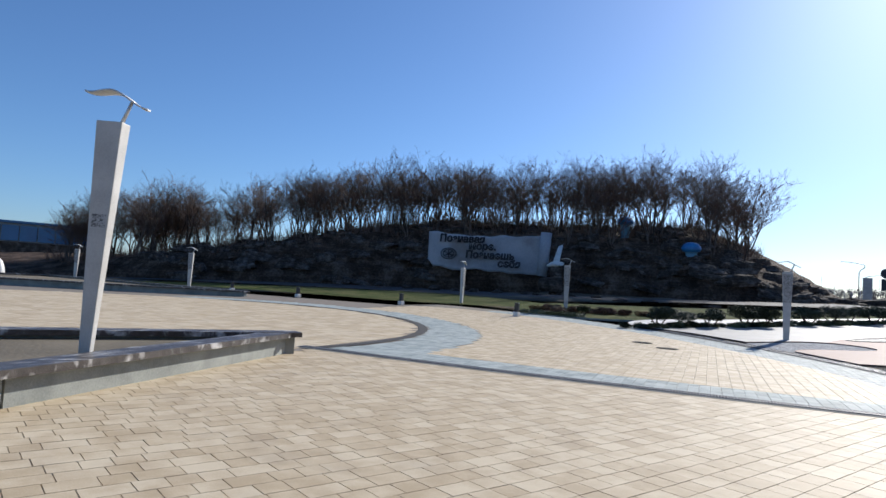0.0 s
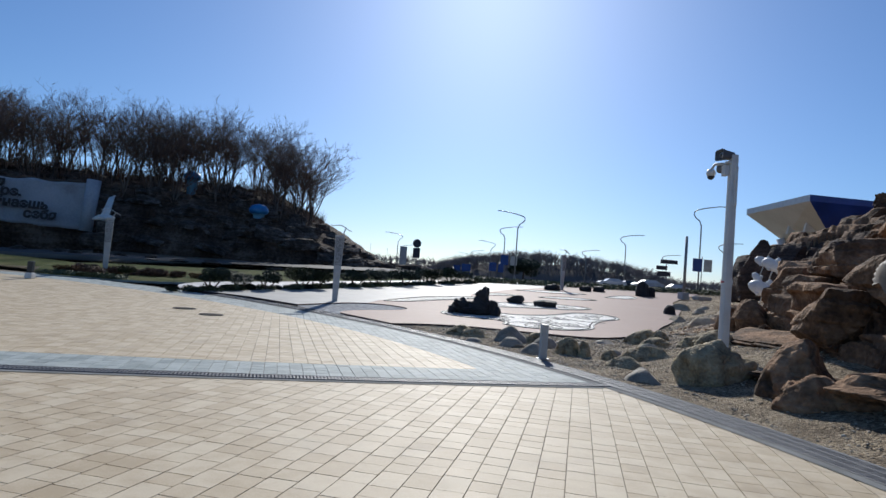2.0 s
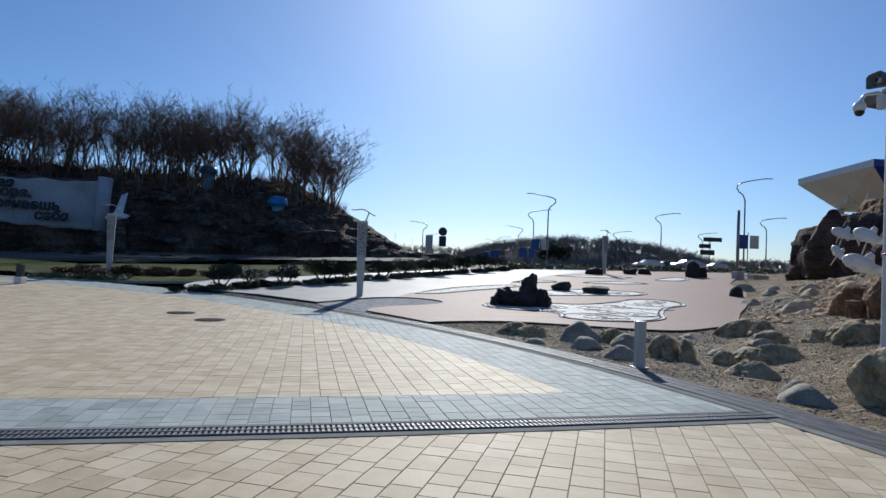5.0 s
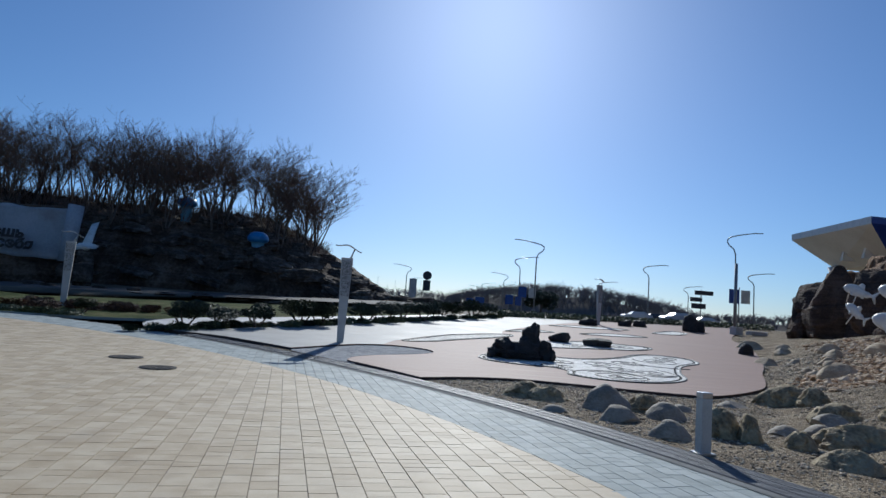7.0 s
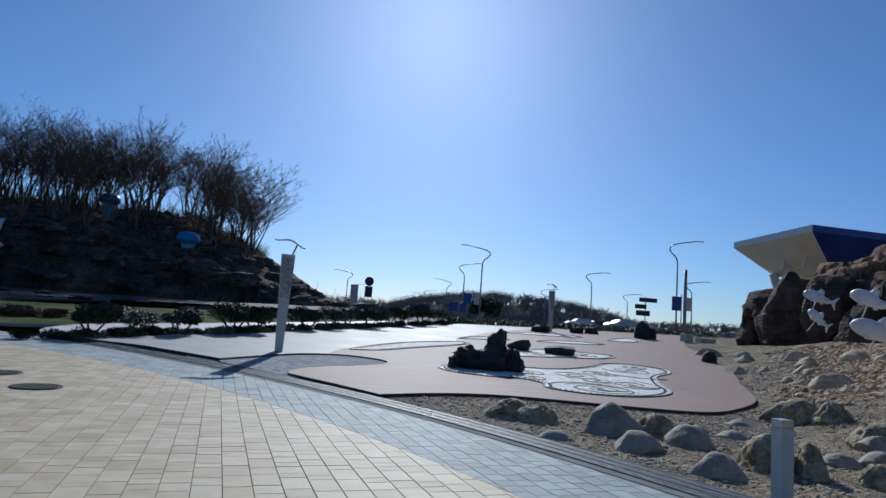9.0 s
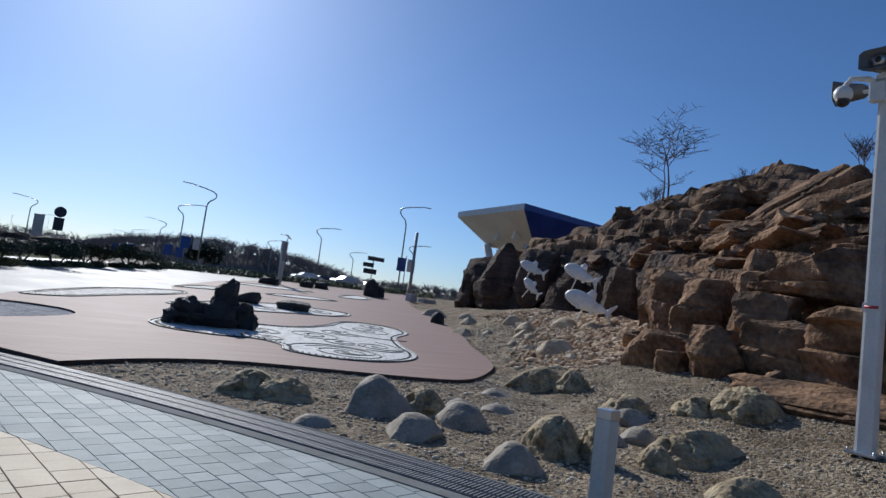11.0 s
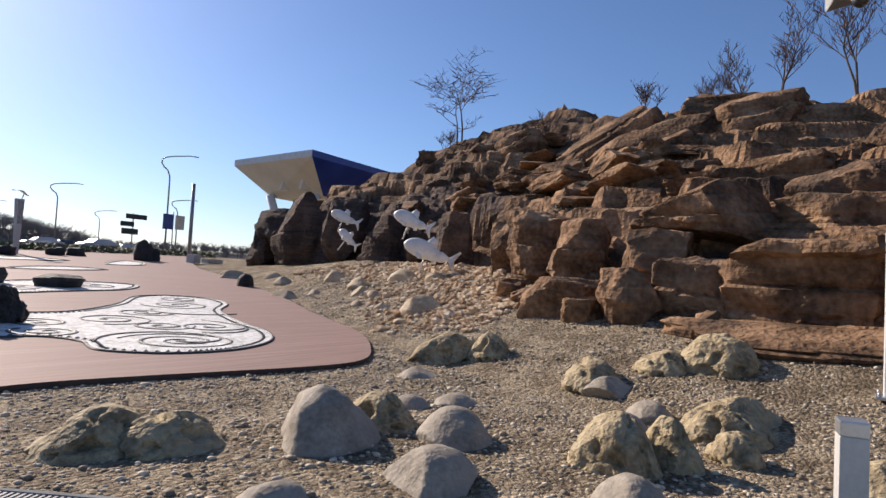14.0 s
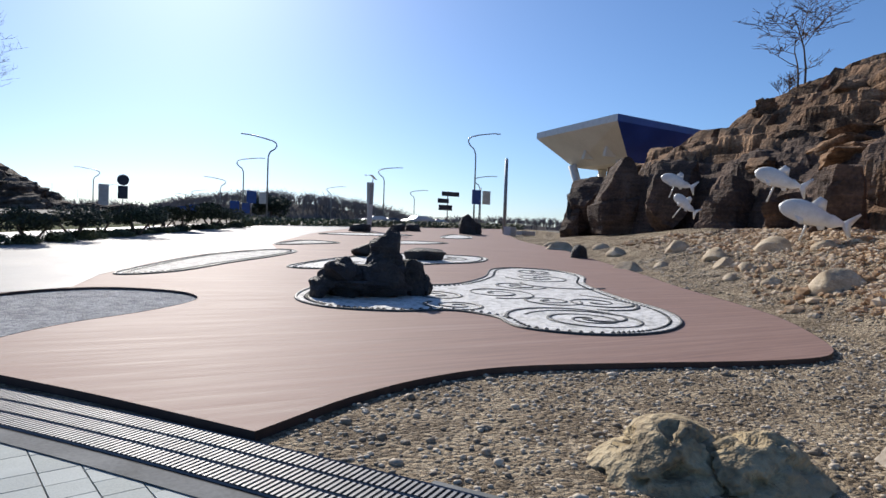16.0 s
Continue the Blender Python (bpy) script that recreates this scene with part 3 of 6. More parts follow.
# ---- rocks ----
def rock_bm(seed, dims, facets=7, rough=0.12, boxy=0.5, detail=4, pits=0.0, cut=0.35, dome=0.0, beds=0, sharp=0.0):
    """A boulder that stands on z = 0: a rounded block cut by random planes and worn by noise."""
    rnd = random.Random(seed)
    bm = bmesh.new()
    bmesh.ops.create_icosphere(bm, subdivisions=detail, radius=1.0)
    planes = []
    for _ in range(facets):
        n = Vector((rnd.gauss(0, 1), rnd.gauss(0, 1), rnd.gauss(0.15, 0.8))).normalized()
        planes.append((n, rnd.uniform(0.55, 0.85)))
    bed = [rnd.uniform(-0.10, 0.07) for _ in range(beds + 3)]
    dip = (rnd.uniform(-0.12, 0.12), rnd.uniform(-0.12, 0.12))
    off = Vector((seed * 7.31 % 50, seed * 3.77 % 50, seed * 1.93 % 50))
    for v in bm.verts:
        p = v.co.copy()
        if dome:
            r = min(1.0, math.hypot(p.x, p.y))
            p.z = max(0.0, 1 - r ** dome) if p.z >= 0 else -0.5 * min(1.0, -4 * p.z)
        m = max(0.2, abs(p.x), abs(p.y), abs(p.z))
        p = p.lerp(p / m * 0.86, boxy)
        for n, d in planes:
            k = p.dot(n) - d
            if k > 0:
                p -= n * k * 0.97
        f = noise.fractal(p * 1.6 + off, 1.0, 2.0, 5)
        p += p.normalized() * f * rough
        if beds:
            q = (p.z + 1 + dip[0] * p.x + dip[1] * p.y + 0.05 * noise.noise(p * 2.0 + off)) / 2 * beds
            i = max(0, min(beds, math.floor(q)))
            g = q - i
            k = 1 + bed[i] - 0.07 * math.exp(-g / 0.09)
            p.x, p.y = p.x * k, p.y * k
        if pits:
            # smooth skin with a few deep hollows and a branching crack
            q = min(1.0, max(0.0, (noise.noise(p * 2.6 + off) - 0.22) / 0.16))
            c = max(0.0, 1 - abs(noise.noise(p * 1.3 - off)) / 0.045)
            p -= p.normalized() * (q * q * (3 - 2 * q) * pits + 0.5 * c * pits)
        z = p.z if dome else max(p.z, -cut)
        v.co = Vector((p.x * dims[0] / 2, p.y * dims[1] / 2, (z + cut) * dims[2] / (0.9 + cut)))
    if sharp:
        bm.normal_update()
        for e in bm.edges:
            e.smooth = e.calc_face_angle(0.0) < sharp
    return bm


rock_count = [0]


def boulder(x, y, w, d, h, mat, label, turn=0.0, name="boulder", z=None, group="", **kw):
    rock_count[0] += 1
    if mat in (SM, YE) and z is None:
        w, d, h = w * 1.15, d * 1.2, h * 0.68
    bm = rock_bm(rock_count[0] * 13 + 5, (w, d, h), **kw)
    me = bpy.data.meshes.new(name)
    bm.to_mesh(me)
    bm.free()
    me.materials.append(mat)
    me.polygons.foreach_set("use_smooth", [True] * len(me.polygons))
    ob = new(name, me)
    ob.matrix_world = pose(x, y, (gravel_z(x, y) if z is None else z) - 0.04 * min(1, h), 0, 0, turn)
    return tagged(ob, label, "rock", group)


SM, YE, PA, DK, CB = M["smooth_rock"], M["yellow_rock"], M["pale_rock"], M["dark_rock"], M["cliff_block"]
g1 = "boulders on the gravel"
smooth = dict(facets=2, rough=0.05, boxy=0.0, detail=5, cut=0.0, dome=2.1)
pitted = dict(facets=1, rough=0.10, boxy=0.0, detail=5, pits=0.26, cut=0.0, dome=2.0)
lobed = dict(facets=1, rough=0.10, boxy=0.0, detail=5, pits=0.17, cut=0.0, dome=2.5)
boulder(2.42, 12.38, 0.95, 0.7, 0.40, YE, "cracked yellowish boulder lying flat on gravel", 20, group=g1, **pitted)
boulder(2.74, 12.05, 0.85, 0.6, 0.36, YE, "pitted dark-hollowed boulder beside a cracked one", -15, group=g1, **pitted)
boulder(3.74, 11.42, 1.0, 0.85, 0.62, SM, "smooth grey cone-shaped boulder on gravel", 10, group=g1, facets=2, rough=0.06, boxy=0.0, detail=5, cut=0.0, dome=1.6)
boulder(4.5, 11.45, 0.8, 0.62, 0.42, YE, "pitted boulder with deep dark holes", 40, group=g1, **pitted)
boulder(2.62, 10.62, 0.42, 0.34, 0.15, SM, "small smooth grey stone half sunk in gravel", 0, group=g1, **smooth)
boulder(3.55, 10.1, 0.74, 0.55, 0.33, SM, "smooth light grey rounded boulder", -20, group=g1, **smooth)
boulder(4.6, 10.65, 0.72, 0.6, 0.38, SM, "smooth grey humped boulder on gravel", 30, group=g1, **smooth)
boulder(5.35, 11.75, 0.42, 0.36, 0.16, SM, "small smooth stone in gravel", 0, group=g1, **smooth)
boulder(5.85, 11.5, 0.5, 0.4, 0.15, SM, "low smooth stone in gravel", 15, group=g1, **smooth)
boulder(3.95, 8.85, 0.58, 0.5, 0.34, SM, "smooth grey boulder beside the drain", 10, group=g1, **smooth)
boulder(4.88, 9.3, 0.72, 0.6, 0.56, YE, "yellowish lobed boulder on gravel", 30, group=g1, **lobed)
boulder(5.22, 9.0, 0.34, 0.5, 0.52, YE, "yellowish upright curved stone", -20, group=g1, **lobed)
boulder(6.75, 8.75, 1.15, 0.8, 0.42, YE, "long yellowish boulder with dark cracks", -25, group=g1, **lobed)
boulder(5.75, 8.6, 0.42, 0.4, 0.34, YE, "small yellowish boulder on gravel", 10, group=g1, **lobed)
boulder(8.7, 9.35, 1.15, 0.85, 0.52, YE, "cracked yellowish boulder under the cliff", 20, group=g1, **lobed)
boulder(8.35, 9.95, 0.7, 0.6, 0.36, YE, "broken yellowish rock under the cliff", 60, group=g1, **lobed)
boulder(7.35, 10.3, 0.62, 0.5, 0.25, SM, "smooth grey stone before a yellow boulder", 0, group=g1, **smooth)
boulder(7.7, 10.65, 1.05, 0.7, 0.42, YE, "yellowish spreading boulder on gravel", 30, group=g1, **lobed)
boulder(8.45, 13.45, 1.25, 0.75, 0.62, YE, "yellowish boulder hollowed like driftwood", -35, group=g1, **pitted)
boulder(8.62, 12.75, 0.62, 0.6, 0.5, YE, "small cracked yellowish boulder", 70, group=g1, **pitted)
boulder(6.95, 12.9, 0.6, 0.42, 0.16, SM, "flat smooth stone near the deck edge", 10, group=g1, **smooth)
boulder(5.75, 7.55, 0.8, 0.6, 0.32, YE, "pale yellow boulder near the bollard", 0, group=g1, **smooth)
boulder(6.2, 9.7, 0.5, 0.4, 0.2, SM, "small grey stone on gravel", 0, group=g1, **smooth)
boulder(6.7, 9.6, 0.6, 0.45, 0.26, SM, "low grey stone on gravel", 35, group=g1, **smooth)
boulder(5.45, 5.5, 0.72, 0.55, 0.32, SM, "smooth pale stone beside the drain", 10, group=g1, **smooth)
boulder(5.55, 5.95, 0.5, 0.4, 0.26, SM, "smooth pale stone behind another", 50, group=g1, **smooth)
boulder(6.72, 5.3, 1.75, 1.15, 1.05, YE, "large weathered grey-yellow boulder with a peak", 10, group=g1, facets=9, rough=0.16, boxy=0.0, detail=5, pits=0.14, cut=0.0, dome=1.5)
boulder(7.5, 3.95, 1.7, 1.3, 0.75, CB, "large rounded boulder under the cliff", 40, group=g1, **lobed)
boulder(7.1, 2.95, 1.2, 0.9, 0.42, CB, "rounded brown boulder on slabs", 0, group=g1, **lobed)
boulder(8.0, 2.55, 1.9, 1.1, 0.45, CB, "long brown boulder on slabs", -10, group=g1, **lobed)
boulder(7.45, 1.35, 0.6, 0.45, 0.28, SM, "smooth brown stone on slabs", 0, group=g1, **smooth)
for i, (x, y, w) in enumerate([(11.9, 16.7, 1.25), (11.6, 16.9, 0.6), (15.6, 22.3, 1.2), (16.2, 20.9, 1.3), (15.7, 19.2, 0.7), (14.3, 24.7, 1.1), (17.9, 32.6, 1.6), (17.4, 25.4, 1.2),
                               (14.0, 20.2, 0.7), (13.0, 19.9, 0.5), (15.1, 24.0, 0.6), (17.0, 28.0, 1.0), (18.5, 30.5, 0.9), (12.4, 18.4, 0.5), (18.9, 34.6, 1.0), (14.6, 21.3, 0.8)]):
    boulder(x, y, w, w * 0.75, w * 0.27, PA, "pale rounded stone on the gravel slope", 25 * i, group="pale stones on the slope", **smooth)
boulder(15.5, 28.5, 0.7, 0.6, 0.55, DK, "small dark boulder at the deck's edge", 0, facets=2, rough=0.06, boxy=0.2, detail=4, cut=0.1, dome=3.2)
# dark rocks standing in the mosaics
t = thing("rock_outcrop", "craggy dark rock with a pinnacle in the mosaic", "rock", pose(3.5, 19.98, rise(19.98) + 0.05) @ Matrix.Diagonal((0.95, 0.95, 0.87, 1)))
for i, (dx, dy, w, d, h, tn) in enumerate([(0, 0, 2.3, 1.5, 0.34, 8), (-0.58, -0.05, 0.85, 1.1, 0.80, 12), (-0.05, -0.1, 0.9, 1.0, 0.62, -15), (0.42, 0.1, 1.1, 1.1, 1.0, 10), (0.36, 0.12, 0.66, 0.7, 1.34, 24),
                                           (0.2, -0.4, 0.8, 0.5, 0.70, -5), (0.78, 0.0, 0.55, 0.9, 0.82, 30), (0.98, -0.05, 0.45, 0.8, 0.48, 12), (-0.98, 0.0, 0.5, 0.8, 0.46, 10)]):
    piece = rock_bm(700 + i, (w, d, h), facets=13, rough=0.2, boxy=0.6, detail=4, cut=0.8, sharp=0.45)
    bmesh.ops.transform(piece, matrix=pose(dx, dy, 0, 0, 0, tn), verts=piece.verts)
    part("crag", piece, DK, t)
boulder(6.6, 28.0, 1.2, 0.9, 0.48, DK, "low dark boulder in the second mosaic", 0, z=rise(28.0) + 0.06, facets=8, rough=0.1, boxy=0.7, detail=4, cut=0.6)
boulder(8.0, 26.9, 1.35, 0.9, 0.46, DK, "low flat dark boulder in the second mosaic", 0, z=rise(26.9) + 0.06, facets=8, rough=0.1, boxy=0.7, detail=4, cut=0.6)
# the tall shape at (19.9, 44.6) stands in for a grey-blue sculpture
for x, y, w, h in [(12.0, 43.6, 1.5, 0.5), (15.3, 45.6, 1.2, 0.5), (16.6, 46.3, 1.2, 0.5), (19.9, 44.6, 1.2, 1.3), (20.6, 44.9, 0.9, 0.8)]:
    boulder(x, y, w, w * 0.8, h, DK, "dark boulder shape far along the deck", 0, z=rise(y) + 0.05, facets=6, rough=0.2, boxy=0.4, detail=3)


# ---- the cliff ----
FOOT_Y = [q[1] for q in FOOT[:14]]
FOOT_X = [q[0] for q in FOOT[:14]]


cells = {}


def profile(x, y):
    """Mean height of the rock over the ground behind its foot line: a low wall, then beds that climb to the crest."""
    d = side_of(FOOT, x, y)
    east = x - float(np.interp(y, FOOT_Y, FOOT_X))
    wall = float(np.interp(y, (4, 7, 12, 17, 21, 36, 42, 46), (1.9, 0.8, 0.9, 1.8, 2.7, 4.0, 3.0, 1.6)))
    k = float(np.interp(y, (-5, 4, 9, 13, 22, 25, 34, 38, 44), (0.44, 0.40, 0.46, 0.49, 0.50, 0.58, 0.48, 0.32, 0.25)))
    w = noise.fractal(Vector((x * 0.16, y * 0.16, 2.0)), 1.0, 2.0, 4)
    d2 = max(0.0, d + 0.8 * w)
    e2 = max(0.0, min(east, d * 1.9) + 1.2 * w - 2.0)
    return 0.7 + wall * min(1.0, d2 / 1.2) + 0.8 * min(1.0, max(0.0, d2 - 1.5) / 0.5) + k * min(e2, 14.0) + 0.06 * max(0.0, e2 - 14.0), d2


def cell(x, y, size, layer):
    """Nearest and second nearest joint cell of a jittered grid: its centre, a random number, the gap to the joint."""
    gx, gy = math.floor(x / size), math.floor(y / (size * 1.5))
    best = []
    for i in (-1, 0, 1):
        for j in (-1, 0, 1):
            key = (gx + i, gy + j, layer)
            if key not in cells:
                r = random.Random(key[0] * 7919 + key[1] * 104729 + layer * 31)
                c = ((key[0] + r.uniform(0.1, 0.9)) * size, (key[1] + r.uniform(0.1, 0.9)) * size * 1.5)
                cells[key] = (c, r.random(), r.uniform(-1, 1), r.uniform(-1, 1), profile(*c)[0])
            c = cells[key]
            best.append((math.hypot(x - c[0][0], (y - c[0][1]) / 1.5), key))
    best.sort()
    return cells[best[0][1]], best[1][0] - best[0][0]


def cliff_top(x, y, d):
    """Jointed blocks of two sizes on that profile, with tilted tops and cracks between them."""
    h0, d2 = profile(x, y)
    wx, wy = x + 0.35 * noise.noise(Vector((x * 0.8, y * 0.8, 1))), y + 0.35 * noise.noise(Vector((x * 0.8, y * 0.8, 4)))
    a, ga = cell(wx, wy, 2.7, 1)
    b, gb = cell(wx, wy, 1.1, 2)
    # upright joints: whole blocks stand higher or lower
    up = 0.30 * h0 + 0.48 * a[4] + 0.22 * b[4] + 0.75 * (a[1] - 0.5) + 0.22 * a[2] * (x - a[0][0]) + 0.16 * a[3] * (y - a[0][1])
    up += 0.28 * (b[1] - 0.5) + 0.15 * b[2] * (x - b[0][0])
    # beds: treads that dip gently, then a steep riser, of another thickness in each block
    bed = 0.55 + 0.55 * a[1]
    q = (h0 + 0.5 * (b[1] - 0.5) + 0.07 * a[2] * (x - a[0][0]) + 0.07 * (y - a[0][1])) / bed
    f = q - math.floor(q)
    g = min(1.0, max(0.0, (f - 0.5) / 0.2))
    steps = (math.floor(q) + 0.22 * f + 0.78 * g * g * (3 - 2 * g)) * bed - 0.15
    w = float(np.interp(y, (14, 19, 30), (0.12, 0.6, 0.7))) * (1.0 if d2 < 2.5 else 0.5)
    h = up * w + steps * (1 - w)
    h -= (0.45 * math.exp(-ga / 0.08) + 0.16 * math.exp(-gb / 0.05)) * (0.4 + 0.6 * w)
    h = h0 + (h - h0) * min(1.0, d2 / 0.7)
    return rise(y) + h + 0.10 * noise.fractal(Vector((x * 1.3, y * 1.3, h * 0.9)), 0.9, 2.0, 4)


def cliff():
    V, idx, F = [], {}, []
    xs = [8.0 + 0.15 * i for i in range(132)] + [27.8 + 0.6 * i for i in range(1, 40)] + [51 + 4 * i for i in range(1, 16)]
    ys = [-40 + 2.0 * i for i in range(12)] + [-16 + 0.5 * i for i in range(24)] + [-4 + 0.17 * i for i in range(241)] + [37 + 0.6 * i for i in range(26)]
    n = len(xs)
    for y in ys:
        for x in xs:
            d = side_of(FOOT, x, y)
            z = cliff_top(x, y, d) if d > -1.5 else land(x, y) - 1.5
            if d < 0:
                z = min(z, land(x, y) - 0.3)
            jx = 0.10 * noise.noise(Vector((x * 2, y * 2, z)))
            V.append((x + jx, y + 0.10 * noise.noise(Vector((x * 2, y * 2, z + 5))), z))
    for j in range(len(ys) - 1):
        for i in range(n - 1):
            a = j * n + i
            if side_of(FOOT, xs[i], ys[j]) > -1.6:
                F.append((a, a + 1, a + n + 1, a + n))
    ob = link_mesh("cliff", V, F, M["cliff"])
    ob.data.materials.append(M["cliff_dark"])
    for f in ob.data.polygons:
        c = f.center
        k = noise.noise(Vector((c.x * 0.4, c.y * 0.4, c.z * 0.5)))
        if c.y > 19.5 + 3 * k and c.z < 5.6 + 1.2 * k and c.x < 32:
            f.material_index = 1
    return ob


tagged(cliff(), "brown layered sandstone cliff beside the gravel", "cliff", kind="structure")
block = dict(facets=9, rough=0.10, boxy=0.84, detail=5, cut=0.8, beds=4, sharp=0.42)


def crag(x, y, z, w, d, h, turn=0.0, label="brown sandstone block of the cliff", tilt=(0, 0), **kw):
    k = dict(block)
    k.update(kw)
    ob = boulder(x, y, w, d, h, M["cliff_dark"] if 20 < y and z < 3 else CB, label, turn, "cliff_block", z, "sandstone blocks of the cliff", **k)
    ob.matrix_world = pose(x, y, z, tilt[0], tilt[1], turn)
    return ob


crag(9.9, 8.5, 0.24, 2.0, 5.0, 0.86, 6, "long low sandstone ledge at the cliff's foot")
crag(10.75, 11.25, 0.5, 1.3, 1.25, 1.25, 25)
crag(11.43, 10.34, 0.6, 1.6, 1.7, 1.6, 12)
crag(11.1, 12.7, 0.45, 1.5, 1.5, 1.1, -10)
crag(10.75, 12.1, 0.4, 0.8, 0.9, 0.75, 40)
crag(12.2, 11.3, 1.4, 1.5, 1.5, 1.15, 10)
crag(11.7, 8.9, 0.75, 2.7, 3.6, 1.55, -12, "large stepped sandstone slab of the cliff")
crag(13.4, 10.7, 2.3, 2.4, 3.0, 1.35, 15)
crag(14.2, 8.0, 2.5, 2.6, 2.6, 1.6, -20)
crag(11.6, 6.4, 0.9, 2.0, 2.4, 1.7, 20)
crag(13.0, 6.2, 2.2, 2.4, 2.6, 1.5, 0)
crag(13.2, 13.2, 1.3, 1.8, 1.8, 1.6, 30)
crag(14.5, 14.8, 1.4, 2.0, 1.6, 1.9, -30)
crag(16.2, 16.6, 1.5, 1.8, 1.6, 2.1, 20)
crag(26.2, 12.6, 6.3, 5.0, 5.0, 2.2, 20, "rounded sandstone boss on the cliff's crest", tilt=(0, 12))
crag(28.6, 25.6, 7.7, 2.2, 2.4, 1.1, 40, "small slab on the cliff's crest", tilt=(0, 8))


def leaning_slab(low, high, wide, thick, label):
    """A bed of rock tipped up: its upper edge runs from a low end to a high, broken end."""
    rock_count[0] += 1
    a, b = Vector(low), Vector(high)
    along = (b - a).normalized()
    side = along.cross(Vector((0, 0, 1))).normalized()
    up = side.cross(along)
    bm = rock_bm(rock_count[0] * 13 + 5, ((b - a).length * 1.06, wide, thick), facets=3, rough=0.10, boxy=0.5, detail=5, cut=0.85, beds=3, sharp=0.42)
    for v in bm.verts:
        v.co.z -= 0.16 * thick * (abs(v.co.y) / wide * 2) ** 2
    me = bpy.data.meshes.new("cliff_block")
    bm.to_mesh(me)
    bm.free()
    me.materials.append(CB)
    me.polygons.foreach_set("use_smooth", [True] * len(me.polygons))
    ob = new("cliff_block", me)
    m = Matrix((along, side, up)).transposed().to_4x4()
    m.translation = (a + b) / 2 - up * thick * 0.98
    ob.matrix_world = m
    return tagged(ob, label, "rock", "sandstone blocks of the cliff")


leaning_slab((28.6, 25.6, 8.5), (28.6, 22.5, 9.75), 2.4, 1.8, "leaning sandstone slab on the cliff's crest")
leaning_slab((25.6, 20.6, 6.9), (26.1, 16.2, 9.75), 2.6, 2.4, "long tipped sandstone slab on the cliff's crest")
leaning_slab((22.9, 18.0, 6.0), (24.3, 13.6, 9.15), 2.4, 2.2, "long tipped sandstone slab near the crest")
leaning_slab((24.2, 14.6, 7.9), (25.0, 9.6, 9.0), 3.0, 2.2, "broad tipped sandstone slab on the crest")
leaning_slab((20.4, 17.2, 4.9), (22.0, 13.0, 7.2), 2.0, 1.4, "tipped sandstone bed on the cliff's slope")
crag(21.0, 11.0, 4.9, 5.0, 2.4, 0.9, -35, "slanted sandstone slab on the cliff", tilt=(8, -8))
crag(29.6, 30.8, 7.6, 1.5, 1.4, 1.5, 0, "dark rock knob on the cliff's crest", facets=9, rough=0.35, boxy=0.3)
crag(18.4, 20.4, 1.6, 1.6, 1.8, 2.2, 10)
crag(20.2, 23.2, 1.6, 1.6, 1.6, 1.7, 30, "dark block behind the fish statues")
crag(21.8, 26.8, 1.7, 1.8, 2.2, 2.4, 0)
crag(23.5, 31.5, 1.7, 2.6, 3.0, 3.8, 20)
crag(24.9, 36.0, 1.7, 3.0, 3.4, 4.3, -10)
crag(27.2, 37.6, 3.4, 3.0, 2.8, 3.0, 25, "dark sandstone block below the canopy")
crag(27.0, 41.0, 1.8, 3.4, 3.2, 3.6, 20)
crag(9.7, 6.3, 0.5, 1.8, 2.3, 1.6, 10, "broad sandstone block beside the camera pole")
crag(10.0, 3.6, 1.3, 2.4, 4.2, 1.9, 5, "overhanging sandstone block with a carved shell")
crag(9.9, 3.4, 0.3, 1.6, 4.0, 1.0, 0)
crag(10.6, 0.0, 1.0, 2.6, 3.6, 2.2, -8)
crag(11.6, 2.6, 3.0, 2.6, 3.4, 1.5, 12)
crag(12.6, 5.0, 3.2, 2.6, 2.4, 1.5, -20)
crag(13.6, 1.5, 4.3, 3.4, 4.2, 2.4, 10, "tall dark sandstone block on the cliff")
for i in range(9):
    crag(7.9 + 0.25 * (i % 3), 4.6 - 0.75 * i, 0.22 + 0.07 * (i % 4), 1.9, 1.3, 0.2, 15 * (i % 5) - 20, "thin flat sandstone slab at the cliff's foot", rough=0.06)


# ledges of the beds, weathered out of the face
rl = random.Random(77)
n = 0
while n < 56:
    y = rl.uniform(5, 27)
    x = float(np.interp(y, FOOT_Y, FOOT_X)) + rl.uniform(0.8, 10.0)
    d = side_of(FOOT, x, y)
    if d < 0.5:
        continue
    n += 1
    h = rl.uniform(0.35, 0.75)
    along = 70 if y < 13 else 48
    crag(x, y, cliff_top(x, y, d) - h * rl.uniform(0.5, 0.85), rl.uniform(1.8, 3.6), rl.uniform(1.2, 2.1), h, along + rl.uniform(-22, 22), "flat sandstone ledge weathered out of the cliff",
         tilt=(rl.uniform(-3, 8), rl.uniform(-4, 10)), detail=4, facets=5, beds=3)

# broken blocks at the cliff's foot
for i in range(34):
    y = 9.6 + 6.2 * rl.random()
    x = float(np.interp(y, FOOT_Y, FOOT_X)) + rl.uniform(-0.35, 1.5)
    d = side_of(FOOT, x, y)
    w, h = rl.uniform(0.5, 1.15), rl.uniform(0.3, 0.65)
    z = gravel_z(x, y) if d < 0.3 else cliff_top(x, y, d)
    crag(x, y, z - 0.3 * h, w, w * rl.uniform(0.6, 1.0), h, rl.uniform(0, 90), "broken sandstone block at the cliff's foot", tilt=(rl.uniform(-6, 6), rl.uniform(-6, 6)), detail=4, beds=2)

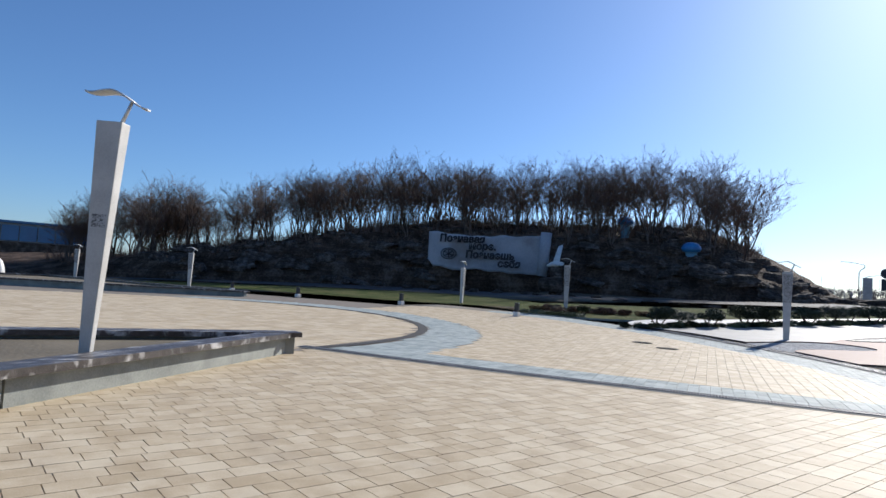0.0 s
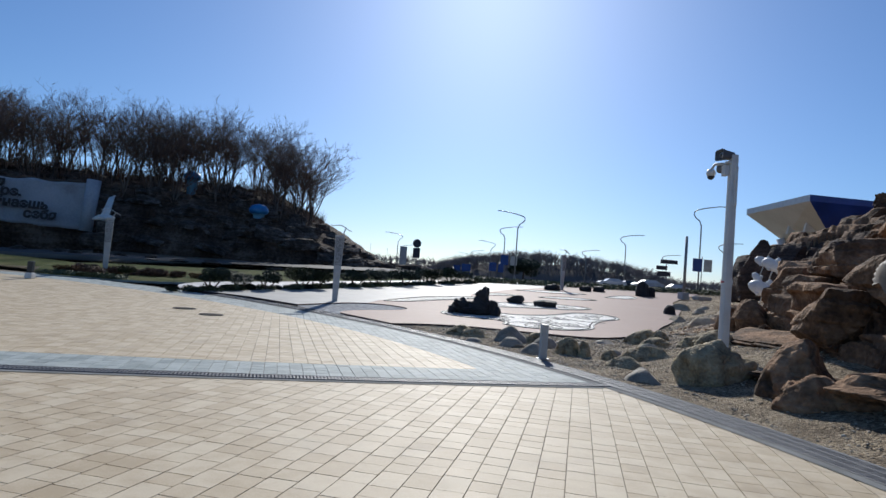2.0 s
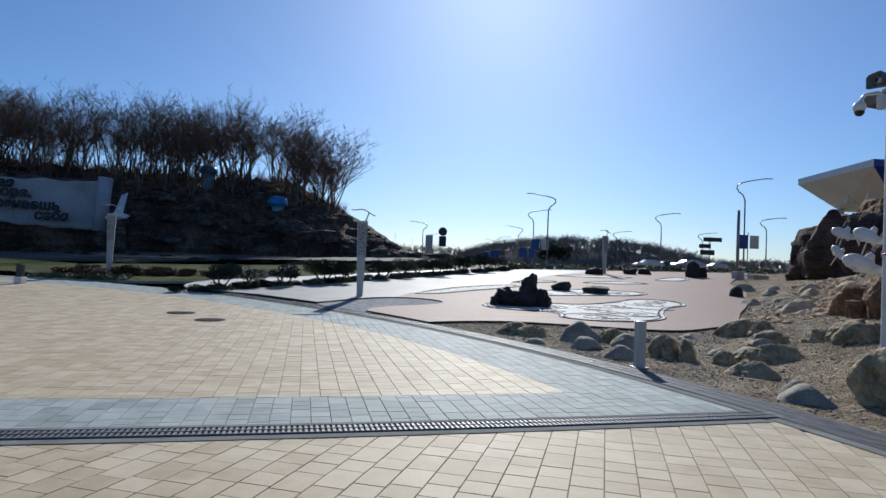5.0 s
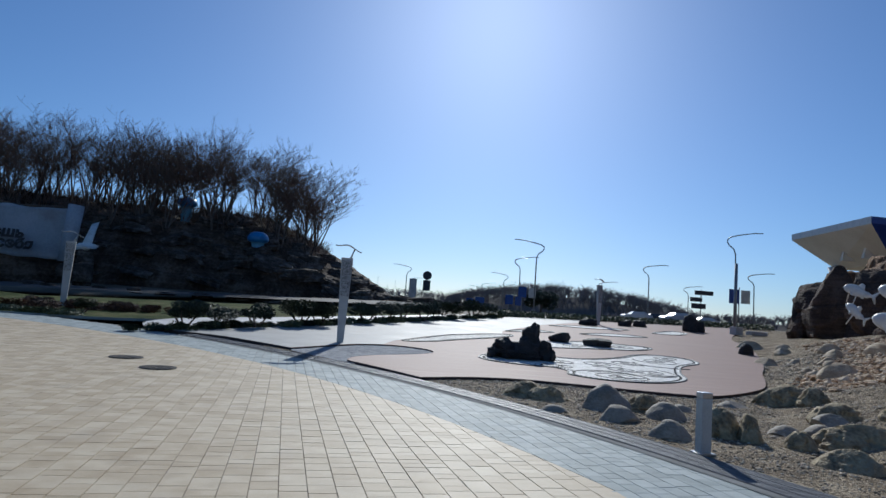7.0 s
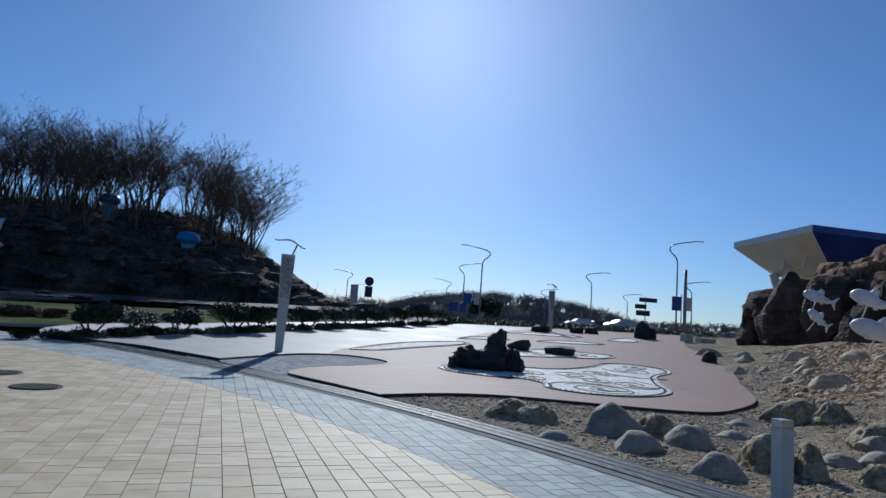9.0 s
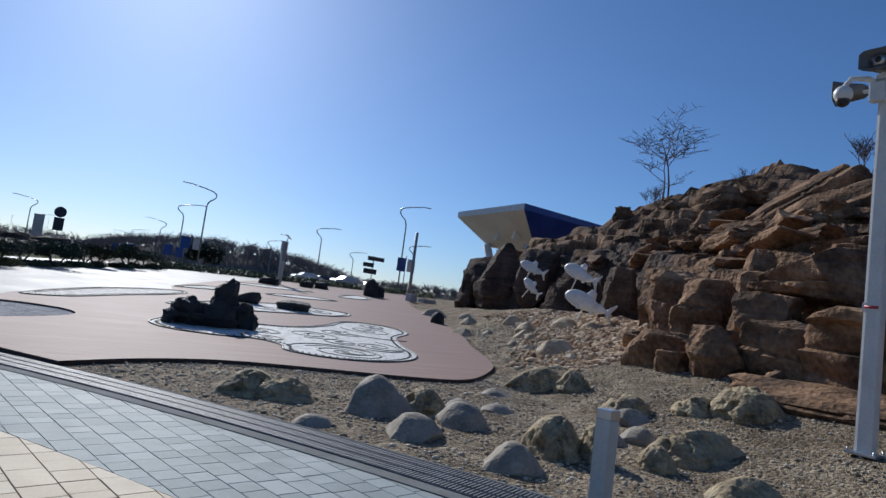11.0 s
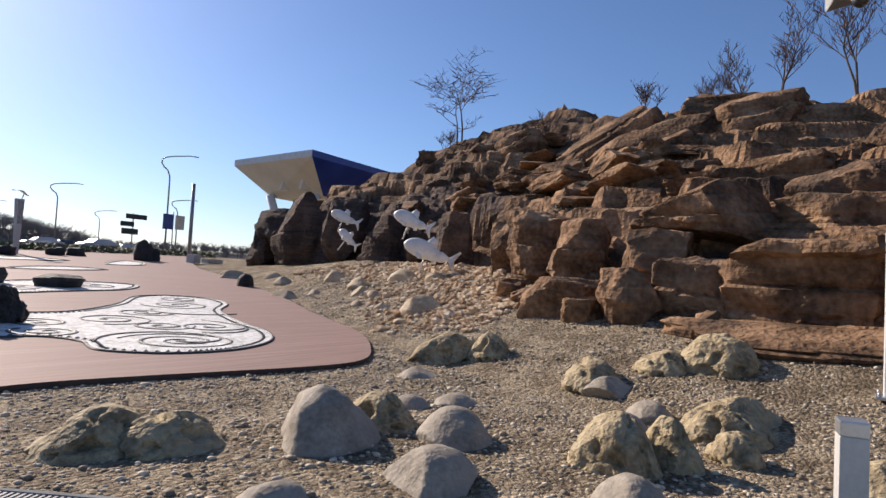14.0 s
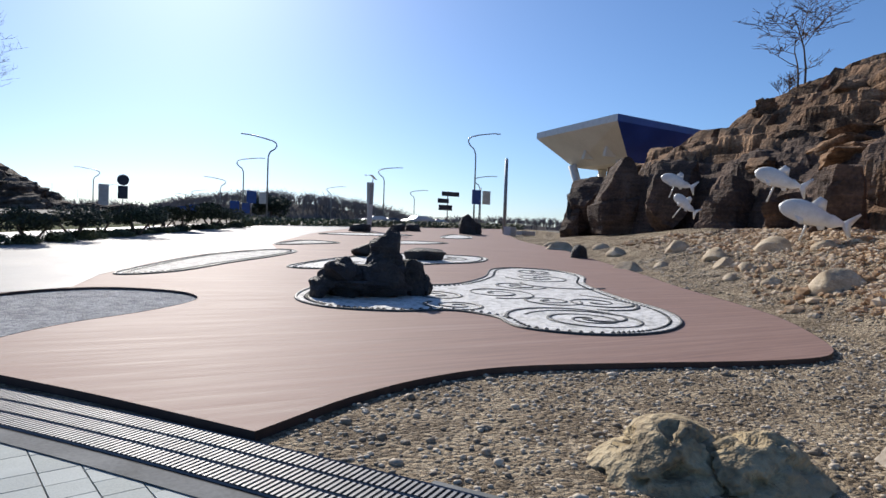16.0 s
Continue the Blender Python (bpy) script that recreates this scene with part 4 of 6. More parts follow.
# grey-green creeper along a ledge of the slope
V, F = [], []
for _ in range(1500):
    f = rl.random()
    x, y = 14.9 + 4.2 * f + rl.gauss(0, 0.22), 16.4 - 1.6 * f + rl.gauss(0, 0.3)
    c = Vector((x, y, cliff_top(x, y, side_of(FOOT, x, y)) + rl.uniform(0.0, 0.14)))
    u = Vector((rl.gauss(0, 1), rl.gauss(0, 1), rl.gauss(0, 0.5))).normalized() * rl.uniform(0.05, 0.11)
    v = u.orthogonal().normalized() * 0.035
    b = len(V)
    V += [c - u, c + v, c + u, c - v]
    F.append((b, b + 1, b + 2, b + 3))
tagged(link_mesh("creeper", V, F, M["creeper"]), "dry grey-green creeper along a ledge of the cliff", "plant", kind="stuff")

# carved shell on the rock
def shell(m):
    V, F = [], []
    n, k = 26, 8
    for i in range(n + 1):
        a = radians(-115 + 230 * i / n)
        for j in range(k + 1):
            r = 0.36 * j / k
            rib = 0.018 * math.cos(i * math.pi) * (j / k)
            V.append((r * math.sin(a) * 0.95, r * math.cos(a) * 1.1, 0.10 * math.sqrt(max(0, 1 - (j / k) ** 2)) + rib))
    for i in range(n):
        for j in range(k):
            a = i * (k + 1) + j
            F.append((a, a + 1, a + k + 2, a + k + 1))
    ob = link_mesh("shell_relief", V, F, M["shell"], True)
    ob.matrix_world = m
    return tagged(ob, "ribbed scallop shell carved on the cliff block", "shell")


shell(pose(8.86, 3.9, 2.15, 90, 20, -100))


# ---- fish statues ----
def fish(m, length, label):
    V, F = [], []
    n, s = 22, 14
    for i in range(n + 1):
        t = i / n
        prof = (math.sin(math.pi * min(1.0, t * 1.02) ** 0.72)) ** 0.8 * (1 - 0.1 * t) if 0 < t < 1 else 0.02
        hh = 0.19 * prof + 0.028 * (t > 0.8) + 0.01
        ww = hh * 0.52
        for k in range(s):
            a = 2 * math.pi * k / s
            V.append(((t - 0.45) * length, ww * math.cos(a) * length, hh * math.sin(a) * length + 0.015 * math.sin(t * 6) * length))
    for i in range(n):
        for k in range(s):
            a, b = i * s + k, i * s + (k + 1) % s
            F.append((a, a + s, b + s, b))
    F.append(tuple(range(s)))
    F.append(tuple(n * s + k for k in reversed(range(s))))

    def fin(pts, th=0.014):
        b = len(V)
        for sy in (-1, 1):
            for x, y, z in pts:
                V.append((x * length, (y + sy * th) * length, z * length))
        c = len(pts)
        F.append(tuple(b + i for i in range(c)))
        F.append(tuple(b + c + i for i in reversed(range(c))))
        for i in range(c):
            j = (i + 1) % c
            F.append((b + i, b + c + i, b + c + j, b + j))
    fin([(0.48, 0, 0.0), (0.55, 0, 0.06), (0.70, 0, 0.23), (0.73, 0, 0.21), (0.65, 0, 0.0), (0.73, 0, -0.22), (0.70, 0, -0.24), (0.55, 0, -0.06)])
    fin([(-0.04, 0, 0.14), (0.08, 0, 0.33), (0.2, 0, 0.29), (0.24, 0, 0.12)])
    fin([(0.16, 0, -0.12), (0.24, 0, -0.21), (0.32, 0, -0.18), (0.3, 0, -0.09)])
    fin([(-0.16, 0.07, -0.08), (-0.06, 0.10, -0.2), (0.02, 0.10, -0.18), (-0.04, 0.06, -0.06)])
    fin([(-0.16, -0.07, -0.08), (-0.06, -0.10, -0.2), (0.02, -0.10, -0.18), (-0.04, -0.06, -0.06)])
    tube(V, F, [Vector((0.05 * length, 0, -0.1 * length)), Vector((0.05 * length, 0, -0.75))], [0.03, 0.03], 6)
    ob = link_mesh("fish_statue", V, F, M["statue_white"], True)
    ob.matrix_world = m
    return tagged(ob, label, "statue", "white fish statues")


fish(pose(15.88, 19.82, 2.24, 0, 18, -62), 1.6, "large white fish statue over the gravel slope")
fish(pose(17.47, 21.85, 3.44, 0, 21, -70), 1.4, "white fish statue before the dark rock")
fish(pose(21.1, 28.95, 4.05, 0, 20, -60), 1.35, "white fish statue with raised tail")
fish(pose(19.9, 27.4, 3.0, 0, 38, -75), 1.1, "small white fish statue on the slope")

# ---- bare trees ----
def grow(seed, height, stems, levels=3, twig_r=0.012, spread=0.55, lift=0.30):
    """Two meshes of a leafless tree: its stems, and its branches and twigs."""
    rnd = random.Random(seed)
    V1, F1, V2, F2 = [], [], [], []

    def limb(p, d, length, r, level):
        n = 5 if level == 0 else 3
        pts, rad = [p.copy()], [r]
        q, dd = p.copy(), d.copy()
        for i in range(n):
            dd = (dd + Vector((rnd.gauss(0, 0.16), rnd.gauss(0, 0.16), 0.06 + rnd.gauss(0, 0.08)))).normalized()
            q = q + dd * length / n
            pts.append(q.copy())
            rad.append(max(twig_r * 0.5, r * (1 - 0.72 * (i + 1) / n)))
        if level == 0:
            tube(V1, F1, pts, rad, 6, False)
        else:
            tube(V2, F2, pts, rad, 4 if level == 1 else 3, False)
        if level >= levels:
            return
        kids = rnd.randint(8, 10) if level == 0 else (6 if level == 1 else rnd.randint(4, 5))
        for c in range(kids):
            t = rnd.uniform(0.42, 1.0) if level == 0 else rnd.uniform(0.25, 1.0)
            i = min(n - 1, int(t * n))
            b = pts[i].lerp(pts[i + 1], t * n - i)
            a = rnd.uniform(0, 2 * math.pi)
            side = Vector((math.cos(a), math.sin(a), 0))
            nd = (dd * 0.8 + side * spread * rnd.uniform(0.6, 1.3) + Vector((0, 0, lift))).normalized()
            limb(b, nd, length * rnd.uniform(*((0.34, 0.55) if level == 0 else (0.34, 0.55))), max(twig_r, rad[i] * 0.55), level + 1)
    for s in range(stems):
        a = rnd.uniform(0, 6.28)
        limb(Vector((0.18 * math.cos(a) * (stems > 1), 0.18 * math.sin(a) * (stems > 1), -0.3)), Vector((rnd.gauss(0, 0.13), rnd.gauss(0, 0.13), 1)).normalized(),
             height * rnd.uniform(0.7, 0.88), height * 0.0125, 0)
    return V1, F1, V2, F2


def bare_tree(seed, height, stems, m, label, group="", levels=3, twig_r=0.012, name="bare_tree", spread=0.55, lift=0.30):
    V1, F1, V2, F2 = grow(seed, height, stems, levels, twig_r, spread, lift)
    t = thing(name, label, "tree", m, group)
    link_mesh("trunk", V1, F1, M["bark"], True, t)
    link_mesh("crown", V2, F2, M["twig"], False, t)
    return t


# ---- wooded hill ----
HILL = [(-120, 8), (-90, 15), (-62, 30), (-42, 46), (-29, 53.6), (-15, 54.5), (-3, 60), (6, 74), (12, 100)]


def hill_z(x, y):
    d = -side_of(HILL, x, y)
    base = rise(y)
    if d < 0:
        return base - 0.6
    t = max(0.0, min(1.0, (-4.0 - x) / 15.0)) ** 0.8 * max(0.25, min(1.0, (x + 92) / 42.0))
    w = noise.fractal(Vector((x * 0.12, y * 0.12, 4.0)), 1.0, 2.0, 4)
    h = 9.0 * (1 - math.exp(-max(0.0, d + 2 * w) / 6.0)) * t
    s = 1.3
    q = (h + 0.07 * x) / s
    f = q - math.floor(q)
    f = 0.35 * f + 0.65 / (1 + math.exp(-(f - 0.6) * 12))
    h = (math.floor(q) + f) * s - 0.07 * x if h > 0.2 else h
    return base - 0.6 + max(0.0, min(1.0, d)) * 0.6 + h + 0.45 * t * noise.fractal(Vector((x * 0.55, y * 0.8, h * 0.8)), 0.8, 2.0, 5)


def hill():
    xs = [-110 + 2.5 * i for i in range(10)] + [-85 + 0.5 * i for i in range(190)]
    ys = [5 + 0.75 * i for i in range(26)] + [24.5 + 0.45 * i for i in range(122)] + [80 + 3 * i for i in range(12)]
    n = len(xs)
    V = [(x, y, hill_z(x, y)) for y in ys for x in xs]
    F = [(j * n + i, j * n + i + 1, (j + 1) * n + i + 1, (j + 1) * n + i) for j in range(len(ys) - 1) for i in range(n - 1) if -side_of(HILL, xs[i], ys[j]) > -2]
    tagged(link_mesh("hill", V, F, M["hill"]), "dark rocky hillside under bare woods", "hill", kind="structure")


hill()
rs = random.Random(11)
protos = []
for i in range(7):
    protos.append(bare_tree(100 + i, 7.8, 2 if i % 2 else 3, pose(0, 0, -200), "leafless slender tree on the rocky hill", "bare trees on the hill", 3, 0.013, spread=0.85, lift=0.12))
placed = 0
tries = 0
while placed < 255 and tries < 6000:
    tries += 1
    x, y = rs.uniform(-88, -7), rs.uniform(24, 92)
    d = -side_of(HILL, x, y)
    if d < 5.5 or d > 20 or (x - 1) / (y + 9) > -0.168:
        continue
    if placed < 7:
        tr = protos[placed]
    else:
        tr = copy_thing(protos[rs.randrange(7)], Matrix())
    k = rs.uniform(0.72, 1.22) * float(np.interp(x, (-85, -60, -40, -20), (0.88, 0.9, 0.86, 0.95)))
    lean = 8 if (x - 1) / (y + 9) > -0.2 else 0
    tr.matrix_world = pose(x, y, hill_z(x, y) - 0.2, rs.uniform(-4, 4), rs.uniform(-4, 4) + lean, rs.uniform(0, 360)) @ Matrix.Scale(k, 4)
    placed += 1
# undergrowth and slabs on the hill
V, F = [], []
n = 0
while n < 1100:
    x, y = rs.uniform(-88, -5), rs.uniform(24, 90)
    d = -side_of(HILL, x, y)
    if d < 4.5 or d > 22 or (x - 1) / (y + 9) > -0.155:
        continue
    n += 1
    p = Vector((x, y, hill_z(x, y) - 0.1))
    s = rs.uniform(0.6, 1.9) * (1.0 if d > 7 else 0.5)
    for _ in range(9):
        a = rs.uniform(0, 6.28)
        q = p + Vector((math.cos(a) * 0.25, math.sin(a) * 0.25, 0))
        tip = q + Vector((math.cos(a) * s * 0.4, math.sin(a) * s * 0.4, s * rs.uniform(0.6, 1.1)))
        tube(V, F, [q, q.lerp(tip, 0.5) + Vector((rs.gauss(0, 0.1), rs.gauss(0, 0.1), 0.1 * s)), tip], [0.022, 0.016, 0.008], 3, False)
tagged(link_mesh("undergrowth", V, F, M["twig"]), "dense dark leafless undergrowth between the hill's trees", "undergrowth", kind="stuff")
for i in range(260):
    x = rs.uniform(-70, -6) if i % 3 else rs.uniform(-14, 2)
    for _ in range(30):
        y = rs.uniform(30, 72)
        d = -side_of(HILL, x, y)
        if 0.3 < d < (9 if x < -12 else 14):
            break
    w = rs.uniform(1.2, 4.6)
    ob = boulder(x, y, w, w * rs.uniform(0.35, 0.7), min(1.1, w * rs.uniform(0.16, 0.34)), M["hill_slab"], "grey rock slab on the wooded hillside", 0, "rock_slab", 0, "slabs on the hillside",
                 facets=7, rough=0.24, boxy=0.6, detail=4, beds=3, sharp=0.5)
    ob.matrix_world = pose(x, y, hill_z(x, y) - 0.13 * w, rs.uniform(-4, 14), rs.uniform(-12, 12), 24 + rs.gauss(0, 22))

# trees on the cliff's crest
bare_tree(301, 6.9, 2, pose(37.1, 33.5, 10.3, 0, 0, 20), "leafless forked tree on the cliff's crest", "", 3, 0.02, spread=1.35, lift=0.0)
for i, (x, y, z, h) in enumerate([(33.0, 12.0, 10.2, 5.0), (31.5, 9.0, 10.2, 5.5), (34.5, 14.0, 10.3, 4.0), (30.0, 6.0, 9.6, 5.0), (33.0, 3.0, 10, 5.5)]):
    bare_tree(310 + i, h, 2, pose(x, y, z), "leafless shrubby tree behind the cliff's crest", "trees behind the crest", 3, 0.013, spread=0.8)
for i, (x, y, z) in enumerate([(31.0, 23.5, 9.2), (30.5, 14.5, 10.0), (31.0, 17.6, 10.2), (36.0, 33.8, 10.5)]):
    bare_tree(330 + i, 1.8, 5, pose(x, y, z), "dry leafless shrub on the cliff's crest", "dry shrubs on the crest", 2, 0.012, "shrub", 0.9)


def vine(x, y, z0, z1):
    rnd = random.Random(9)
    t = thing("hanging_vine", "dark evergreen vine hanging down the cliff", "vine", pose(x, y, z0))
    pts = [Vector((0.1 * math.sin(i), 0.1 * math.cos(i * 1.7), (z1 - z0) * i / 6)) for i in range(7)]
    tube_part("stem", pts, [0.04] * 7, M["bark"], t)
    V, F = [], []
    for _ in range(520):
        h = rnd.random()
        c = Vector((rnd.gauss(0, 0.11), rnd.gauss(0, 0.11), h * (z1 - z0)))
        u = Vector((rnd.gauss(0, 1), rnd.gauss(0, 1), rnd.gauss(0, 1))).normalized()
        w = u.orthogonal().normalized()
        b = len(V)
        V += [c - u * 0.06, c + w * 0.035, c + u * 0.06, c - w * 0.035]
        F.append((b, b + 1, b + 2, b + 3))
    link_mesh("foliage", V, F, M["leaf_dark"], False, t)


vine(13.3, 6.75, 3.9, 5.85)

# ---- bird lamps and poles ----
def bird_lamp(x, y, z, h, turn, label, w_top=0.40, w_low=0.22, group="tapered bird lamps", lean=0.0):
    t = thing("post_lamp", label, "lamp", pose(x, y, z, 0, lean, turn), group)
    part("post", box_bm(w_low, w_low * 0.62, h, bevel=0.012, top=w_top / w_low), M["steel_post"], t)
    part("perforated_panel", box_bm(w_low * 1.28, 0.006, h * 0.42, (0, -w_low * 0.55, h * 0.55), 0, 1.3), M["perforated"], t, "perforated steel panel")
    part("foot_plate", box_bm(w_low * 1.5, w_low * 1.2, 0.02, bevel=0.004), M["galvanised"], t)
    tube_part("arm", [Vector((0.10, 0, h - 0.05)), Vector((0.18, 0, h + 0.18)), Vector((0.24, 0, h + 0.34))], [0.03, 0.026, 0.022], M["galvanised"], t)
    V, F = [], []
    for i in range(13):
        s = i / 12 * 2 - 1
        cx, cz = 0.46 * s, 0.06 * math.cos(s * 3.4) - 0.10 * s
        c = 0.13 * (1 - 0.55 * abs(s) ** 1.5)
        for sy in (-1, 1):
            for dz in (0.012, -0.012):
                V.append((cx + 0.02, sy * c, h + 0.38 + cz + dz))
    for i in range(12):
        a = 4 * i
        F += [(a, a + 2, a + 6, a + 4), (a + 1, a + 5, a + 7, a + 3), (a, a + 4, a + 5, a + 1), (a + 2, a + 3, a + 7, a + 6)]
    F += [(0, 1, 3, 2), (48, 50, 51, 49)]
    link_mesh("wing_reflector", V, F, M["paint_white"], True, t, "white wing-shaped reflector")
    return t


lampA = bird_lamp(-2.54, 21.07, rise(21.07), 2.95, 10, "tapered grey steel lamp with wing reflector beside the deck")
for x, y, tn, lb in [(13.13, 44.9, 20, "tapered grey lamp far along the deck"), (-15.8, 27.8, 25, "tapered grey lamp beside the lawn"),
                     (-44.6, 19.3, 40, "tapered grey lamp behind a low planter"), (-61.5, 18.0, 40, "tapered grey lamp near the far planter"), (-20.5, 92.0, 0, "tapered lamp far beyond the shrubs")]:
    o = copy_thing(lampA, pose(x, y, rise(y), 0, 0, tn))
    o["label"] = lb
bird_lamp(-8.08, -4.88, 0.36, 3.35, 35, "tall tapered perforated lamp in the planter", 0.37, 0.155, lean=1.6)
o = copy_thing(lampA, pose(-23.6, 27.4, rise(27.4) - 0.4, 0, 0, 100))
o["label"] = "slim pale lamp with white wings before the scroll"


def bollard(x, y):
    z = land(x, y)
    t = thing("bollard_light", "square grey steel bollard light at the gravel's edge", "bollard", pose(x, y, z, 0, 0, 12))
    part("post", box_bm(0.15, 0.13, 0.70, bevel=0.006), M["steel_post"], t)
    part("head", box_bm(0.152, 0.132, 0.08, (0, 0, 0.70), 0.008), M["galvanised"], t, "bare metal bollard head")
    part("foot_plate", box_bm(0.24, 0.22, 0.02, bevel=0.004), M["galvanised"], t)


bollard(3.93, 7.72)


def horn(parent, m):
    """Oblong horn loudspeaker that opens to -y: flared shell, dark throat, pale ring."""
    V, F = [], []
    rings = [(-0.20, 0.19, 0.125), (-0.205, 0.175, 0.11), (-0.05, 0.10, 0.075), (-0.04, 0.02, 0.02)]
    outer = [(0.16, 0.05, 0.05), (0.12, 0.09, 0.075), (-0.04, 0.125, 0.095), (-0.20, 0.19, 0.125)]
    for chain in (outer, rings):
        b = len(V)
        for y, w, h in chain:
            for i in range(20):
                a = 2 * math.pi * i / 20
                c, s = math.cos(a), math.sin(a)
                k = 1 / max(abs(c), abs(s)) ** 0.95
                V.append(tuple(m @ Vector((w * c * k, y, h * s * k))))
        for j in range(len(chain) - 1):
            for i in range(20):
                F.append((b + j * 20 + i, b + j * 20 + (i + 1) % 20, b + (j + 1) * 20 + (i + 1) % 20, b + (j + 1) * 20 + i))
    F.append(tuple(range(20)))
    h = link_mesh("loudspeaker_horn", V, F, M["horn"], True, parent, "grey oblong horn loudspeaker")
    V, F = [], []
    tube(V, F, [m @ Vector((0, -0.06, 0)), m @ Vector((0, -0.15, 0))], [0.085, 0.075], 16)
    ring = link_mesh("horn_ring", V, F, M["galvanised"], True, h, "pale round horn ring")
    V, F = [], []
    tube(V, F, [m @ Vector((0, -0.145, 0)), m @ Vector((0, -0.157, 0))], [0.035, 0.035], 12)
    link_mesh("horn_throat", V, F, M["black"], True, h, "black horn throat")


def camera_pole(x, y, z):
    t = thing("camera_pole", "white square pole with dome camera and loudspeakers above gravel", "pole", pose(x, y, z, 0, 0, -88))
    part("mast", box_bm(0.19, 0.19, 4.6, bevel=0.04, top=0.9), M["paint_white"], t)
    part("foot_plate", box_bm(0.32, 0.32, 0.03, bevel=0.006), M["galvanised"], t)
    for sx in (-1, 1):
        for sy in (-1, 1):
            tube_part("bolt", [Vector((sx * 0.13, sy * 0.13, 0.02)), Vector((sx * 0.13, sy * 0.13, 0.07))], [0.015, 0.015], M["galvanised"], t, 6)
    part("side_duct", box_bm(0.05, 0.06, 0.9, (0.105, 0.03, 3.4), 0.008), M["paint_white"], t)
    part("sticker", box_bm(0.192, 0.192, 0.10, (0, 0, 1.62)), M["paint_white"], t, "white band with a red mark")
    V, F = [], []
    tube(V, F, [Vector((-0.07, -0.09, 1.67)), Vector((0.07, -0.09, 1.67))], [0.02, 0.02], 8)
    link_mesh("red_mark", V, F, M["red"], True, t, "red oval mark")
    horn(t, pose(-0.03, -0.13, 4.57))
    horn(t, pose(-0.46, 0.16, 4.40, 0, 0, -75))
    tube_part("horn_arm", [Vector((-0.05, 0.06, 4.34)), Vector((-0.3, 0.12, 4.36)), Vector((-0.46, 0.16, 4.38))], [0.025, 0.025, 0.025], M["paint_white"], t)
    part("clamp", box_bm(0.16, 0.22, 0.06, (-0.02, -0.04, 4.38), 0.01), M["paint_white"], t)
    part("junction_box", box_bm(0.16, 0.10, 0.24, (-0.06, -0.15, 4.10), 0.015), M["paint_white"], t)
    tube_part("bracket_arm", [Vector((-0.05, -0.05, 4.30)), Vector((-0.16, -0.16, 4.40)), Vector((-0.30, -0.28, 4.40)), Vector((-0.36, -0.33, 4.28))], [0.035, 0.035, 0.03, 0.03], M["paint_white"], t)
    dome = bmesh.new()
    bmesh.ops.create_uvsphere(dome, u_segments=18, v_segments=12, radius=0.105)
    for v in dome.verts:
        v.co = v.co + Vector((-0.36, -0.33, 4.20))
    d = part("dome_camera", dome, M["paint_white"], t, "white dome camera", True)
    lens = bmesh.new()
    bmesh.ops.create_uvsphere(lens, u_segments=14, v_segments=8, radius=0.08)
    for v in lens.verts:
        v.co = v.co + Vector((-0.36, -0.33, 4.12))
    part("dome_lens", lens, M["black"], d, "smoked camera dome", True)


camera_pole(7.97, 7.52, gravel_z(7.97, 7.52))


def street_lamp(x, y, h, turn, label="tall grey street lamp with an S-shaped arm"):
    z = rise(y)
    t = thing("street_lamp", label, "lamp", pose(x, y, z, 0, 0, turn), "street lamps along the road")
    s = h / 10.0
    pts = [Vector((0, 0, 0)), Vector((0, 0, 6.8 * s)), Vector((0.02, 0, 7.7 * s)), Vector((0.25, 0, 8.25 * s)), Vector((0.75, 0, 8.6 * s)), Vector((1.0, 0, 8.95 * s)),
           Vector((0.95, 0, 9.3 * s)), Vector((0.5, 0, 9.55 * s)), Vector((-0.4, 0, 9.75 * s)), Vector((-2.2, 0, 10 * s))]
    tube_part("pole", pts, [0.11, 0.09, 0.085, 0.08, 0.08, 0.08, 0.08, 0.075, 0.07, 0.06], M["lamp_metal"], t)
    part("lamp_head", box_bm(1.1, 0.26, 0.10, (-2.6, 0, 10 * s - 0.05), 0.03), M["lamp_metal"], t)
    part("base_collar", box_bm(0.34, 0.34, 0.5, bevel=0.03), M["lamp_metal"], t)
    return t


def bearing(px, py, dist):
    """A place that far away on the line from the end of the drain through a plan point."""
    ex, ey = 0.545, -2.65
    k = dist / math.hypot(px - ex, py - ey)
    return ex + (px - ex) * k, ey + (py - ey) * k


first = None
for px, py, dist, h, tn in [(15.7, 86.1, 87, 9.8, 5), (13.7, 86.4, 112, 10, 170), (30.7, 82.2, 112, 9.8, 175), (40.2, 78.2, 88, 12, 165), (42.5, 77.0, 118, 9.6, 170), (35.6, 80.2, 150, 9, 175),
                            (25.2, 83.9, 150, 9, 170), (11.6, 86.7, 146, 9.2, 5), (9.1, 86.9, 190, 9, 175), (-2.3, 87.3, 145, 9.4, 5), (8.0, 87, 215, 9, 5), (-1.2, 87.3, 190, 9, 170),
                            (24.0, 84, 190, 9, 5), (5.8, 87.2, 230, 8, 170)]:
    x, y = bearing(px, py, dist)
    street_lamp(x, y, h, tn)
tube_part("flag_pole", [Vector((24.6, 47.4, 1.6)), Vector((24.6, 47.4, 7.05))], [0.13, 0.12], M["lamp_metal"], None, 10)
tagged(bpy.data.objects["flag_pole"], "slim dark grey pole at the deck's far end", "pole")


